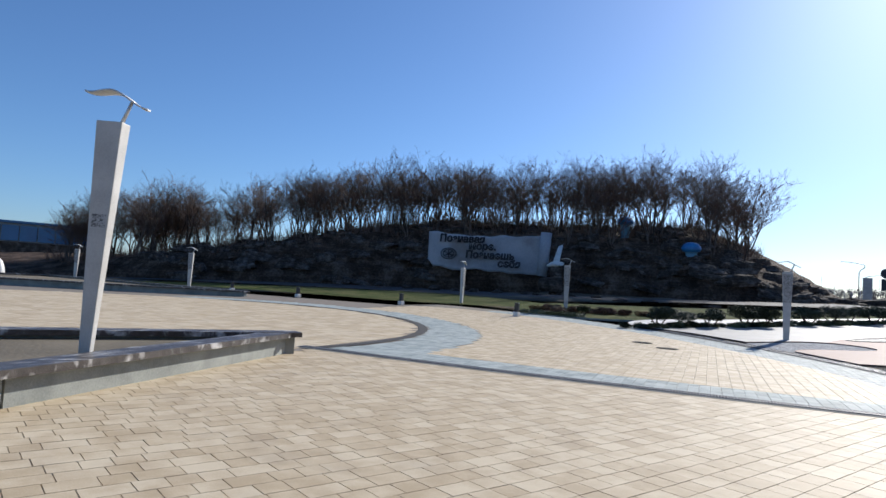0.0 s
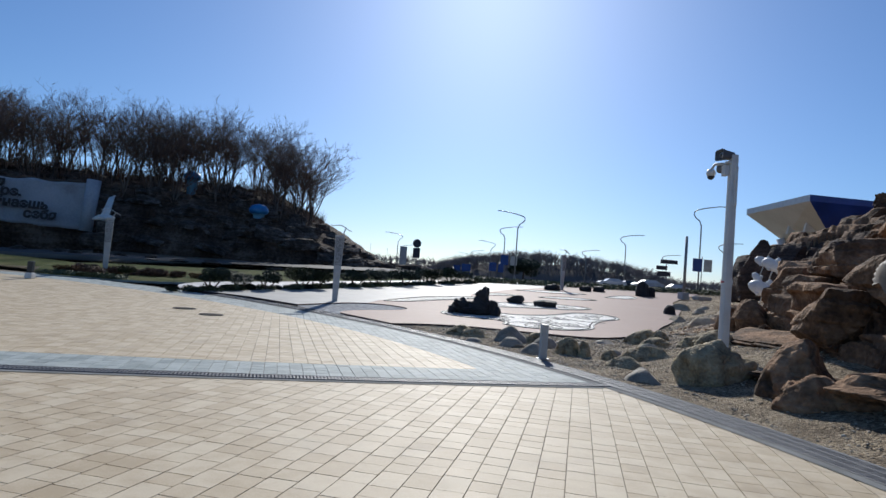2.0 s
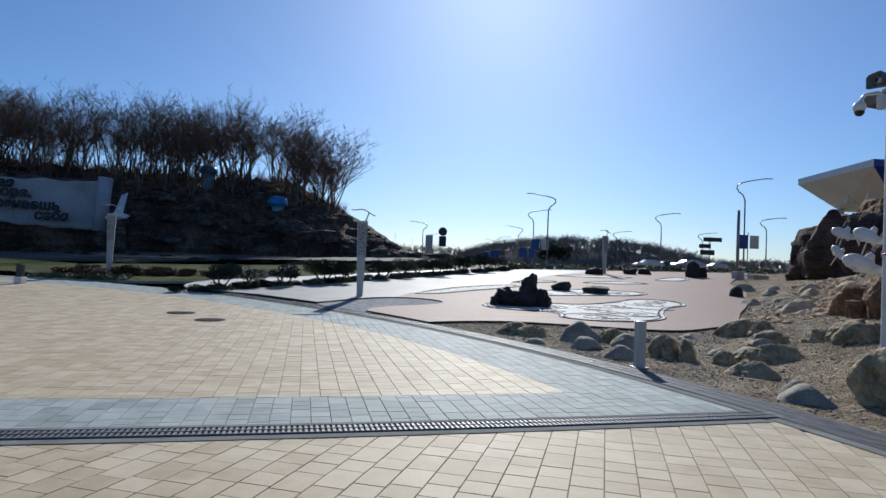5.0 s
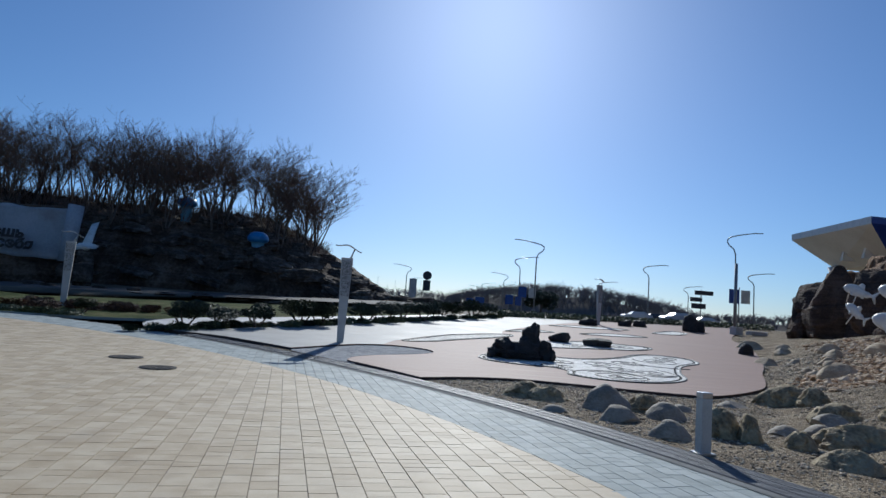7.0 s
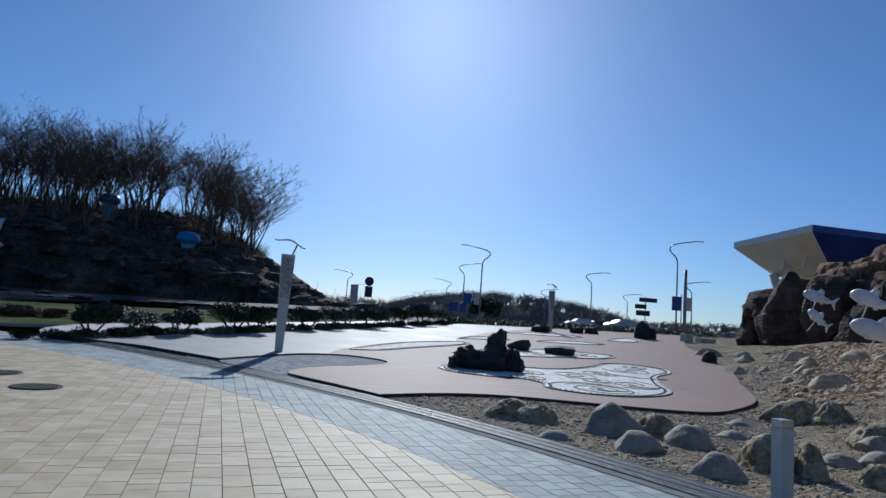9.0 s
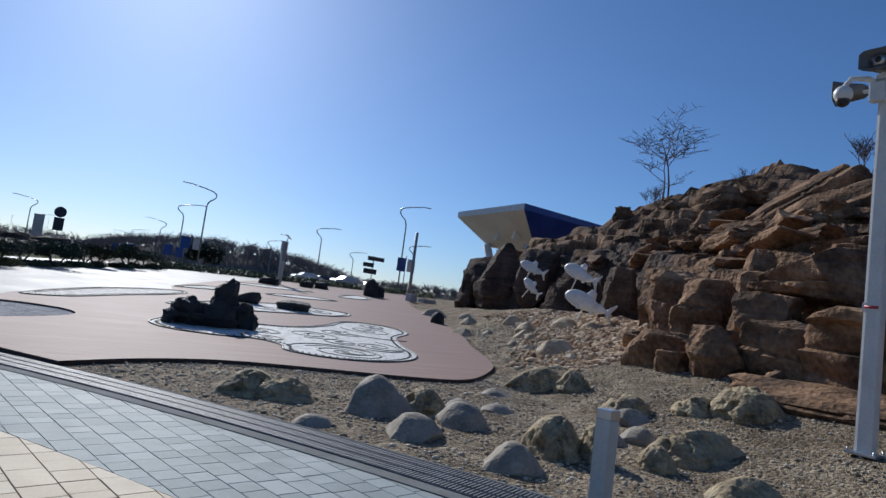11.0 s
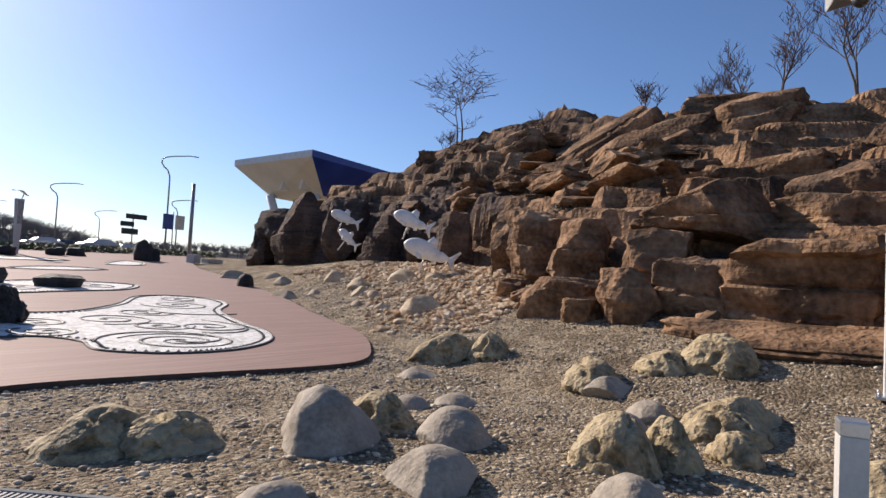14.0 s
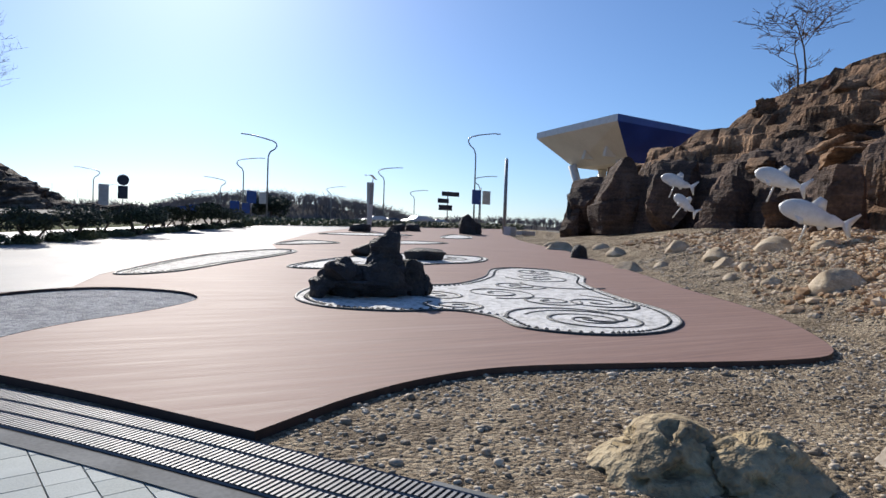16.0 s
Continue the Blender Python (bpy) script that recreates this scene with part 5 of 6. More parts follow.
def sign_post(x, y, boards, h, label, name="road_sign"):
    t = thing(name, label, "sign", pose(x, y, rise(y), 0, 0, 0))
    tube_part("pole", [Vector((0, 0, 0)), Vector((0, 0, h))], [0.06, 0.06], M["lamp_metal"], t)
    for bx, bz, w, hh, mat in boards:
        part("board", box_bm(w, 0.05, hh, (bx, -0.08, bz), 0.01), M[mat], t)
    return t


x, y = bearing(40.6, 78, 84)
sign_post(x, y, [(-0.65, 2.8, 1.2, 1.7, "sign_blue"), (0.75, 2.85, 1.1, 1.6, "steel_post")], 4.8, "blue and grey road signs on a pole")
x, y = bearing(36.4, 79.8, 80)
sign_post(x, y, [(0.3, 3.4, 2.2, 0.5, "sign_dark"), (-0.6, 2.6, 1.4, 0.5, "sign_dark"), (-0.3, 1.8, 1.7, 0.6, "sign_dark")], 4.0, "dark arrow-shaped direction boards on a pole", "direction_sign")
x, y = bearing(14.0, 86.2, 90)
sign_post(x, y, [(0, 2.1, 1.15, 1.5, "sign_blue"), (1.4, 2.1, 1.0, 1.4, "steel_post")], 3.6, "blue banner board under a street lamp", "banner")
x, y = bearing(12.3, 86.6, 95)
sign_post(x, y, [(0, 1.1, 1.15, 1.4, "sign_blue"), (1.4, 1.0, 1.0, 1.3, "sign_blue")], 2.6, "pair of blue banner boards", "banner")
x, y = bearing(7.6, 87, 110)
sign_post(x, y, [(-0.9, 0.4, 1.3, 1.6, "sign_blue"), (0.8, 0.5, 1.6, 1.8, "sign_blue")], 2.4, "blue banner boards far off", "banner")
x, y = bearing(0.6, 87.4, 120)
t = sign_post(x, y, [(0, 3.0, 1.4, 2.0, "sign_dark"), (-2.6, 0.5, 1.4, 4.6, "steel_post")], 6.3, "round and square signs on a pole", "road_sign")
V, F = [], []
tube(V, F, [Vector((0, -0.06, 5.9)), Vector((0, 0.0, 5.9))], [0.85, 0.85], 20)
link_mesh("round_board", V, F, M["sign_dark"], False, t)


def car(x, y, turn, mat, label):
    t = thing("car", label, "car", pose(x, y, rise(y), 0, 0, turn), "parked cars")
    prof = [(-2.2, 0.35), (-2.25, 0.75), (-1.9, 0.95), (-1.2, 1.0), (-0.6, 1.42), (0.9, 1.45), (1.6, 1.05), (2.15, 0.95), (2.25, 0.6), (2.2, 0.35)]
    V, F = [], []
    for sy in (-0.85, 0.85):
        for px, pz in prof:
            V.append((px, sy * (0.86 if pz > 1.1 else 1.0), pz))
    n = len(prof)
    F.append(tuple(range(n)))
    F.append(tuple(n + i for i in reversed(range(n))))
    for i in range(n):
        j = (i + 1) % n
        F.append((i, n + i, n + j, j))
    link_mesh("body", V, F, mat, False, t)
    part("window", box_bm(1.9, 1.56, 0.30, (0.1, 0, 1.06), 0.02, 0.86), M["glass_dark"], t, "dark side windows")
    for wx in (-1.4, 1.4):
        for wy in (-0.8, 0.8):
            V, F = [], []
            tube(V, F, [Vector((wx, wy - 0.1, 0.32)), Vector((wx, wy + 0.1, 0.32))], [0.32, 0.32], 16)
            w = link_mesh("wheel", V, F, M["rubber"], False, t)
            V, F = [], []
            tube(V, F, [Vector((wx, wy - 0.11, 0.32)), Vector((wx, wy + 0.11, 0.32))], [0.19, 0.19], 12)
            link_mesh("rim", V, F, M["galvanised"], False, w)


for px, py, dist, tn, mt, lb in [(29.2, 82.5, 100, 0, "car_white", "silver car parked at the road"), (34.0, 80.8, 92, 5, "car_white", "pale car parked at the road"), (31.4, 82, 108, 0, "car_dark", "dark car parked at the road"),
                                 (37.2, 79.5, 110, 0, "car_white", "pale car on the far road")]:
    x, y = bearing(px, py, dist)
    car(x, y, tn, M[mt], lb)


# ---- canopy building on the rock ----
def canopy():
    t = thing("canopy_building", "cream flared canopy with a blue side wall on the rock", "building", pose(36.5, 48.8, 0))
    top = [(0, 0), (0.6, 12), (24, 14), (24, 2.0)]
    low = [(3.8, 2.4), (3.4, 9.4), (22, 11), (22, 3.4)]
    zt, zl = 11.4, 8.5
    V = [(x, y, zt) for x, y in top] + [(x, y, zl) for x, y in low]
    link_mesh("roof", [(x, y, zt + 0.6) for x, y in top] + [(x, y, zt) for x, y in top],
              [(0, 1, 2, 3)[::-1], (4, 5, 6, 7), (0, 1, 5, 4), (1, 2, 6, 5), (2, 3, 7, 6)], M["paint_white"], False, t, "white roof edge")
    link_mesh("side_fascia", [(24, 2.0, zt + 0.6), (0, 0, zt + 0.6), (0, 0, zt), (24, 2.0, zt)], [(0, 1, 2, 3)], M["blue_paint"], False, t, "blue fascia over the side wall")
    link_mesh("soffit", V, [(0, 1, 5, 4), (1, 2, 6, 5), (4, 5, 6, 7)], M["cream"], False, t)
    link_mesh("side_wall", V, [(3, 0, 4, 7)], M["blue_paint"], False, t, "deep blue sloping side wall")
    link_mesh("recess", [(9, 1.55, 10.6), (14, 1.95, 10.6), (13.2, 2.25, 10.0), (10, 1.98, 10.0)], [(0, 1, 2, 3)], M["glass_dark"], False, t, "dark triangular recess in the side wall")
    link_mesh("rear_wall", [(22, 3.4, 1), (22, 11, 1), (22, 11, zl), (22, 3.4, zl)], [(0, 1, 2, 3)], M["cream"], False, t)
    for k in (3.4, 6.2):
        part("rib", box_bm(1.8, 0.35, 1.7, (2.6, k, 8.9), 0.05, 0.5), M["cream"], t)
    for x0, y0, x1, y1 in ((2.8, 9.0, 5.2, 8.2), (6.6, 8.8, 5.4, 8.2), (3.6, 3.2, 5.8, 4.0)):
        tube_part("column", [Vector((x0, y0, 8.7)), Vector((x1, y1, 1.5))], [0.42, 0.36], M["paint_white"], t, 10, "white slanting column")
    return t


canopy()

# ---- scroll sign, jellyfish, gull ----
def scroll():
    ax, ay, bx, by = -41.2, 46.2, -29.6, 52.0
    m = pose(ax, ay, 0, 0, 0, math.degrees(math.atan2(by - ay, bx - ax)))
    t = thing("scroll_sign", "huge white stone scroll with black lettering on the hillside", "sign", m)
    L = math.hypot(bx - ax, by - ay)
    n, k = 40, 14
    V, F = [], []
    for side in (0.0, 0.35):
        for i in range(n + 1):
            u = i / n
            lo = 3.75 + 0.35 * noise.noise(Vector((u * 6, 1, 0))) - 0.25 * u + (0.9 * (1 - u / 0.05) if u < 0.05 else 0)
            hi = 7.75 + 0.25 * noise.noise(Vector((u * 7, 5, 0))) + 0.2 * u - 0.35 * math.sin(u * 3.1)
            for j in range(k + 1):
                w = j / k
                V.append((u * L, -0.25 * math.sin(u * 5) - 0.5 * (w - 0.5) * 0.4 + side, lo + (hi - lo) * w))
    row = k + 1
    off = (n + 1) * row
    for i in range(n):
        for j in range(k):
            a = i * row + j
            F.append((a, a + row, a + row + 1, a + 1))
            F.append((off + a, off + a + 1, off + a + row + 1, off + a + row))
    for i in range(n):
        a, b = i * row, i * row + k
        F += [(a, off + a, off + a + row, a + row), (b, b + row, off + b + row, off + b)]
    for j in range(k):
        F.append((j, j + 1, off + j + 1, off + j))
    link_mesh("sheet", V, F, M["scroll"], True, t)
    V, F = [], []
    tube(V, F, [Vector((L - 0.2, -0.35, 3.4)), Vector((L + 0.1, -0.4, 8.15))], [0.55, 0.6], 14)
    link_mesh("rolled_end", V, F, M["scroll"], True, t)
    V, F = [], []
    pts = [Vector((u * L * 0.93, -0.25 * math.sin(u * 5) + 0.1, 7.8 + 0.25 * noise.noise(Vector((u * 7, 5, 0))) + 0.2 * u - 0.35 * math.sin(u * 3.1))) for u in [i / 30 for i in range(31)]]
    tube(V, F, pts, [0.10 + 0.07 * noise.noise(Vector((i * 0.7, 0, 0))) for i in range(31)], 7)
    link_mesh("burnt_edge", V, F, M["scroll_burnt"], True, t, "burnt brown upper edge")
    for text, x, z, s in (("Познавая", 1.3, 6.7, 1.1), ("море,", 4.6, 5.95, 1.1), ("Познаешь", 4.3, 5.0, 1.1), ("себя", 7.9, 4.15, 1.1)):
        cu = bpy.data.curves.new("lettering", "FONT")
        cu.body, cu.size, cu.extrude, cu.offset, cu.shear = text, s, 0.03, 0.05, 0.06
        tmp = new("lettering_curve", cu)
        me = bpy.data.meshes.new_from_object(tmp.evaluated_get(bpy.context.evaluated_depsgraph_get()))
        bpy.data.objects.remove(tmp)
        me.materials.clear()
        me.materials.append(M["ink"])
        ob = new("lettering", me)
        ob.parent = t
        ob.matrix_basis = pose(x, -0.48, z, 90, 0, 0)
        ob["label"] = "black lettering"
    for r in (0.85, 0.6):
        V, F = [], []
        pts = [Vector((2.4 + r * math.cos(a), -0.46, 5.35 + 0.7 * r * math.sin(a))) for a in [i / 24 * 6.2832 for i in range(25)]]
        tube(V, F, pts, [0.05] * 25, 6, False)
        link_mesh("emblem_ring", V, F, M["ink"], True, t)
    V, F = [], []
    for q in ((-0.5, 0.2, 0.5, -0.2), (-0.4, -0.25, 0.4, 0.25), (0, -0.4, 0, 0.4)):
        tube(V, F, [Vector((2.4 + q[0], -0.46, 5.35 + q[1])), Vector((2.4 + q[2], -0.46, 5.35 + q[3]))], [0.06, 0.06], 6)
    link_mesh("emblem", V, F, M["ink"], True, t)


scroll()
# dark support wall under the scroll
bm = box_bm(12.5, 2.0, 4.2, (6.2, 1.0, 0))
o = part("support_rock", bm, M["hill"], None)
o.matrix_world = pose(-41.2, 46.6, 0.6, 0, 0, 26.6)
tagged(o, "dark rough rock wall under the scroll sign", "rock", kind="structure")


def jellyfish(x, y, z, s, label):
    prof = [(0.02, 1.0), (0.35, 0.96), (0.62, 0.82), (0.78, 0.58), (0.8, 0.36), (0.7, 0.22), (0.5, 0.16), (0.42, -0.1), (0.46, -0.45), (0.36, -0.9), (0.40, -1.25), (0.2, -1.3)]
    V, F, n = [], [], 22
    for r, h in prof:
        for k in range(n):
            a = 2 * math.pi * k / n
            rr = r * (1 + (0.10 * math.cos(k * 3) if h < 0.1 else 0.0))
            V.append((rr * math.cos(a) * s, rr * math.sin(a) * s, h * s))
    for i in range(len(prof) - 1):
        for k in range(n):
            a, b = i * n + k, i * n + (k + 1) % n
            F.append((a, a + n, b + n, b))
    F.append(tuple(range(n)))
    F.append(tuple((len(prof) - 1) * n + k for k in reversed(range(n))))
    ob = link_mesh("jellyfish_statue", V, F, [M["jelly_blue"], M["jelly_pale"]], True)
    for p in ob.data.polygons:
        p.material_index = 1 if p.center.z < 0.12 * s else 0
    ob.location = (x, y, z)
    return tagged(ob, label, "statue", "jellyfish statues")


jellyfish(-15.9, 58.5, 6.6, 1.25, "blue jellyfish statue on the rocky hillside")
jellyfish(-24.6, 62.8, 10.1, 1.2, "blue jellyfish statue before the bare woods")


def gull(x, y, z):
    V, F = [], []
    tube(V, F, [Vector((-0.9, 0, 0)), Vector((-0.4, 0, 0.15)), Vector((0.2, 0, 0.2)), Vector((0.7, 0, 0.3)), Vector((0.95, 0, 0.3))], [0.08, 0.3, 0.34, 0.18, 0.03], 10)
    for sy, up in ((1, 2.4), (-1, 0.1)):
        b = len(V)
        V += [Vector((-0.3, 0.2 * sy, 0.3)), Vector((0.4, 0.2 * sy, 0.3)), Vector((0.8, 0.8 * sy, up)), Vector((0.3, 0.9 * sy, up * 0.9)),
              Vector((-0.3, 0.2 * sy, 0.2)), Vector((0.4, 0.2 * sy, 0.2)), Vector((0.8, 0.85 * sy, up - 0.06)), Vector((0.3, 0.95 * sy, up * 0.9 - 0.06))]
        F += [(b, b + 1, b + 2, b + 3), (b + 7, b + 6, b + 5, b + 4), (b, b + 4, b + 5, b + 1), (b + 1, b + 5, b + 6, b + 2), (b + 2, b + 6, b + 7, b + 3), (b + 3, b + 7, b + 4, b)]
    ob = link_mesh("gull_statue", V, F, M["statue_white"], True)
    ob.matrix_world = pose(x, y, z, 0, 0, 30)
    tagged(ob, "pale gull statue with a raised wing on a stone", "statue")


gull(-27.6, 50.6, 4.5)
boulder(-27.6, 50.6, 1.6, 1.4, 3.4, M["hill_slab"], "upright grey rock under a gull statue", 0, "boulder", rise(50) - 0.6, facets=7, rough=0.2, boxy=0.5, detail=3)
boulder(-27.2, 49.0, 2.6, 2.0, 1.6, M["hill_slab"], "grey rock standing before the scroll sign", 20, "boulder", rise(49) + 0.2, facets=7, rough=0.2, boxy=0.5, detail=3)
for i in range(16):
    boulder(-46 + 2.3 * i + rs.uniform(-0.6, 0.6), 38.5 + 0.62 * i + rs.uniform(-1, 1), rs.uniform(1.2, 2.4), 1.2, rs.uniform(0.25, 0.5), M["hill_slab"], "low grey stone at the hill's foot", rs.uniform(0, 180),
            "boulder", rise(42), "stones at the hill's foot", facets=6, rough=0.12, boxy=0.6, detail=3)


# ---- planters ----
def planter(name, plan, h, label):
    """A low wedge-shaped planter: stone wall, projecting coping and dark soil."""
    t = thing(name, label, "planter", Matrix())
    n = len(plan)
    c = Vector((sum(p[0] for p in plan) / n, sum(p[1] for p in plan) / n))
    for i in range(n):
        a, b = Vector(plan[i]), Vector(plan[(i + 1) % n])
        d = (b - a).normalized()
        nrm = Vector((-d.y, d.x))
        if nrm.dot(c - a) < 0:
            nrm = -nrm

        def slab(nm, z0, z1, o0, o1, mat, ext):
            V = []
            for z in (z0, z1):
                for p, e in ((a, -ext), (b, ext)):
                    for o in (o0, o1):
                        q = p + d * e + nrm * o
                        V.append((q.x, q.y, z))
            link_mesh(nm, V, [(0, 1, 3, 2), (4, 6, 7, 5), (0, 4, 5, 1), (2, 3, 7, 6), (0, 2, 6, 4), (1, 5, 7, 3)], mat, False, t)
        slab("wall", -0.02, h - 0.1, 0.0, 0.22, M["wall_stone"], -0.02 + 0.002 * i)
        slab("coping", h - 0.1 + 0.002 * i, h + 0.002 * i, -0.16, 0.36, M["coping"], 0.10)
    V = [(p[0] + (c.x - p[0]) * 0.03, p[1] + (c.y - p[1]) * 0.03, h - 0.16) for p in plan]
    link_mesh("soil", V, [tuple(range(n))], M["soil"], False, t, "dark planter soil")


planter("planter", [(-9.75, 0.25), (-7.05, -6.2), (-3.4, -14.5), (-9.5, -16), (-13.5, -9)], 0.46, "low grey stone planter with worn dark coping")
planter("planter", [(-35.2, 17.9), (-41, 11.5), (-50, 3.0), (-62, 6), (-62, 16)], 0.5, "long low dark planter far across the plaza")

# ---- lawn, kerbs, shrubs ----
lawn = spline([(-17.5, 24.5), (-14.5, 23.6), (-11.5, 24.2), (-8.5, 26.5), (-4.5, 31.5), (1.5, 42), (-4, 44), (-12, 38), (-20, 33)], True, 5)
tagged(sheet("lawn", lawn, lambda x, y: rise(y) + 0.05, 1.2, M["lawn"], 0.1, M["wall_stone"]), "green lawn behind the shrub row", "lawn", kind="structure")
strip = spline([(-60, 22), (-40, 24.5), (-26, 25.5), (-18, 29), (-20, 33), (-32, 36), (-50, 30)], True, 5)
tagged(sheet("grass_strip", strip, lambda x, y: rise(y) + 0.03, 1.5, M["lawn"]), "yellowing grass strip before the hill", "lawn", kind="structure")
road = spline([(-70, 24), (-48, 33), (-30, 38), (-14, 46), (2, 56), (-2, 60), (-16, 50.5), (-30, 44), (-50, 39)], True, 5)
tagged(sheet("road", road, lambda x, y: rise(y) + 0.02, 1.5, M["asphalt"]), "grey asphalt road along the hill's foot", "road", kind="structure")
walkway = spline([(-9.2, 21.6), (-6.5, 24.5), (-3.0, 30.5), (4.5, 43.5), (3.5, 45), (-5.5, 32), (-10, 25.5)], True, 5)


tagged(sheet("walkway", walkway, lambda x, y: rise(y) + 0.062, 1.0, M["pale_concrete"]), "pale concrete walkway under the low pines", "walkway", kind="structure")


def leaves(count, rx, ry, rz, size, seed, base=0.0, flat=False):
    """Clumps of small leaf blades in an uneven crown."""
    rnd = random.Random(seed)
    V, F = [], []
    lobes = [(rnd.uniform(-0.6, 0.6) * rx, rnd.uniform(-0.6, 0.6) * ry, rnd.uniform(-0.25, 0.45) * rz, rnd.uniform(0.4, 0.62)) for _ in range(9)]
    for _ in range(count):
        lx, ly, lz, lr = rnd.choice(lobes)
        d = Vector((rnd.gauss(0, 1), rnd.gauss(0, 1), rnd.gauss(0, 1))).normalized() * rnd.uniform(0.55, 1.0) * lr
        p = Vector((lx + d.x * rx, ly + d.y * ry, base + max(-0.4 * rz if flat else -9, lz + d.z * rz)))
        u = Vector((rnd.gauss(0, 1), rnd.gauss(0, 1), rnd.gauss(0, 0.6))).normalized()
        w = u.orthogonal().normalized()
        s = size * rnd.uniform(0.6, 1.4)
        b = len(V)
        V += [p - u * s, p + w * s * 0.45, p + u * s, p - w * s * 0.45]
        F.append((b, b + 1, b + 2, b + 3))
    return V, F


def small_pine(seed, m, s, label):
    t = thing("small_pine", label, "tree", m, "low pines along the walkway")
    rnd = random.Random(seed)
    V, F = [], []
    for k in range(3):
        a = k * 2.1 + rnd.uniform(0, 1)
        pts = [Vector((0, 0, -0.05)), Vector((0.12 * math.cos(a), 0.12 * math.sin(a), 0.3)) * s, Vector((0.4 * math.cos(a), 0.4 * math.sin(a), 0.65)) * s, Vector((0.55 * math.cos(a), 0.55 * math.sin(a), 0.95)) * s]
        tube(V, F, pts, [0.06 * s, 0.05 * s, 0.035 * s, 0.015], 6, False)
    link_mesh("trunk", V, F, M["bark"], True, t)
    V, F = leaves(2600, 0.95 * s, 0.95 * s, 0.5 * s, 0.06, seed, 0.95 * s)
    link_mesh("crown", V, F, M["leaf_dark"], False, t)
    return t


pines = [small_pine(500 + i, pose(0, 0, -50), 1.0, "low dark green spreading pine") for i in range(4)]
spots = [(-8.2, 22.0, 1.0), (-7.3, 23.4, 0.85), (-6.3, 24.4, 0.95), (-5.0, 26.6, 1.1), (-4.3, 27.5, 1.0), (-2.6, 30.6, 1.0), (-1.6, 32.5, 1.05), (0.2, 35.0, 1.1), (0.9, 37.0, 0.9),
         (2.0, 38.6, 1.1), (3.6, 41.2, 1.2), (4.6, 43.4, 1.0), (1.6, 41.4, 1.0), (-0.9, 36.6, 0.9), (-13.6, 25.5, 0.6)]
for i, (x, y, s) in enumerate(spots):
    o = pines[i] if i < 4 else copy_thing(pines[i % 4], Matrix())
    o.matrix_world = pose(x, y, rise(y) - 0.16 * s, 0, 0, 67 * i) @ Matrix.Scale(0.88 * s, 4)


def low_shrub(seed, mat, label, group):
    V, F = leaves(1100, 0.6, 0.6, 0.28, 0.05, seed, 0.12, True)
    ob = link_mesh("shrub", V, F, mat)
    return tagged(ob, label, "shrub", group)


shr = [low_shrub(600 + i, M["leaf_dark"] if i < 2 else M["leaf_light"], "low dark ground-hugging shrub" if i < 2 else "low grey-green ground-hugging shrub", "low shrubs along the walkway") for i in range(4)]
k = 0
for i in range(46):
    f = i / 45
    x, y = -9.0 + 14.4 * f + rs.uniform(-0.25, 0.25), 20.4 + 23.8 * f ** 1.05 + rs.uniform(-0.3, 0.3)
    o = shr[k] if k < 4 else shr[(2, 0, 3, 2, 1, 3)[k % 6]].copy()
    if k >= 4:
        scene.collection.objects.link(o)
    o.matrix_world = pose(x, y, rise(y) + 0.02, 0, 0, rs.uniform(0, 360)) @ Matrix.Scale(rs.uniform(0.65, 0.95), 4)
    k += 1
rust = low_shrub(640, M["leaf_red"], "rusty brown low shrub on the lawn", "rusty shrubs on the lawn")
for i in range(12):
    o = rust if i == 0 else rust.copy()
    if i:
        scene.collection.objects.link(o)
    x, y = -16.5 + 0.55 * i + rs.uniform(-0.3, 0.3), 26.2 + 0.22 * i + rs.uniform(-0.6, 0.6)
    o.matrix_world = pose(x, y, rise(y) + 0.04, 0, 0, rs.uniform(0, 360)) @ Matrix.Scale(rs.uniform(0.8, 1.2), 4)
green = low_shrub(641, M["leaf_light"], "low yellow-green shrub at the lawn's edge", "green shrubs at the lawn's edge")
for i in range(10):
    o = green if i == 0 else green.copy()
    if i:
        scene.collection.objects.link(o)
    x, y = -17.0 + 0.42 * i, 24.4 - 0.05 * i + rs.uniform(-0.2, 0.2)
    o.matrix_world = pose(x, y, rise(y) + 0.04, 0, 0, rs.uniform(0, 360)) @ Matrix.Scale(rs.uniform(0.6, 0.8), 4)


def hedge(ax, ay, bx, by, h, w, label):
    rnd = random.Random(77)
    V, F = [], []
    L = math.hypot(bx - ax, by - ay)
    for _ in range(int(L * 170)):
        t, o, zz = rnd.random(), rnd.uniform(-w / 2, w / 2), rnd.uniform(0.02, h)
        x, y = ax + (bx - ax) * t, ay + (by - ay) * t + o
        p = Vector((x, y, rise(y) + zz * (1 + 0.15 * noise.noise(Vector((x, y, 0))))))
        u = Vector((rnd.gauss(0, 1), rnd.gauss(0, 1), rnd.gauss(0, 1))).normalized()
        q = u.orthogonal().normalized()
        b = len(V)
        V += [p - u * 0.12, p + q * 0.07, p + u * 0.12, p - q * 0.07]
        F.append((b, b + 1, b + 2, b + 3))
    tagged(link_mesh("hedge", V, F, M["leaf_light"]), label, "hedge")


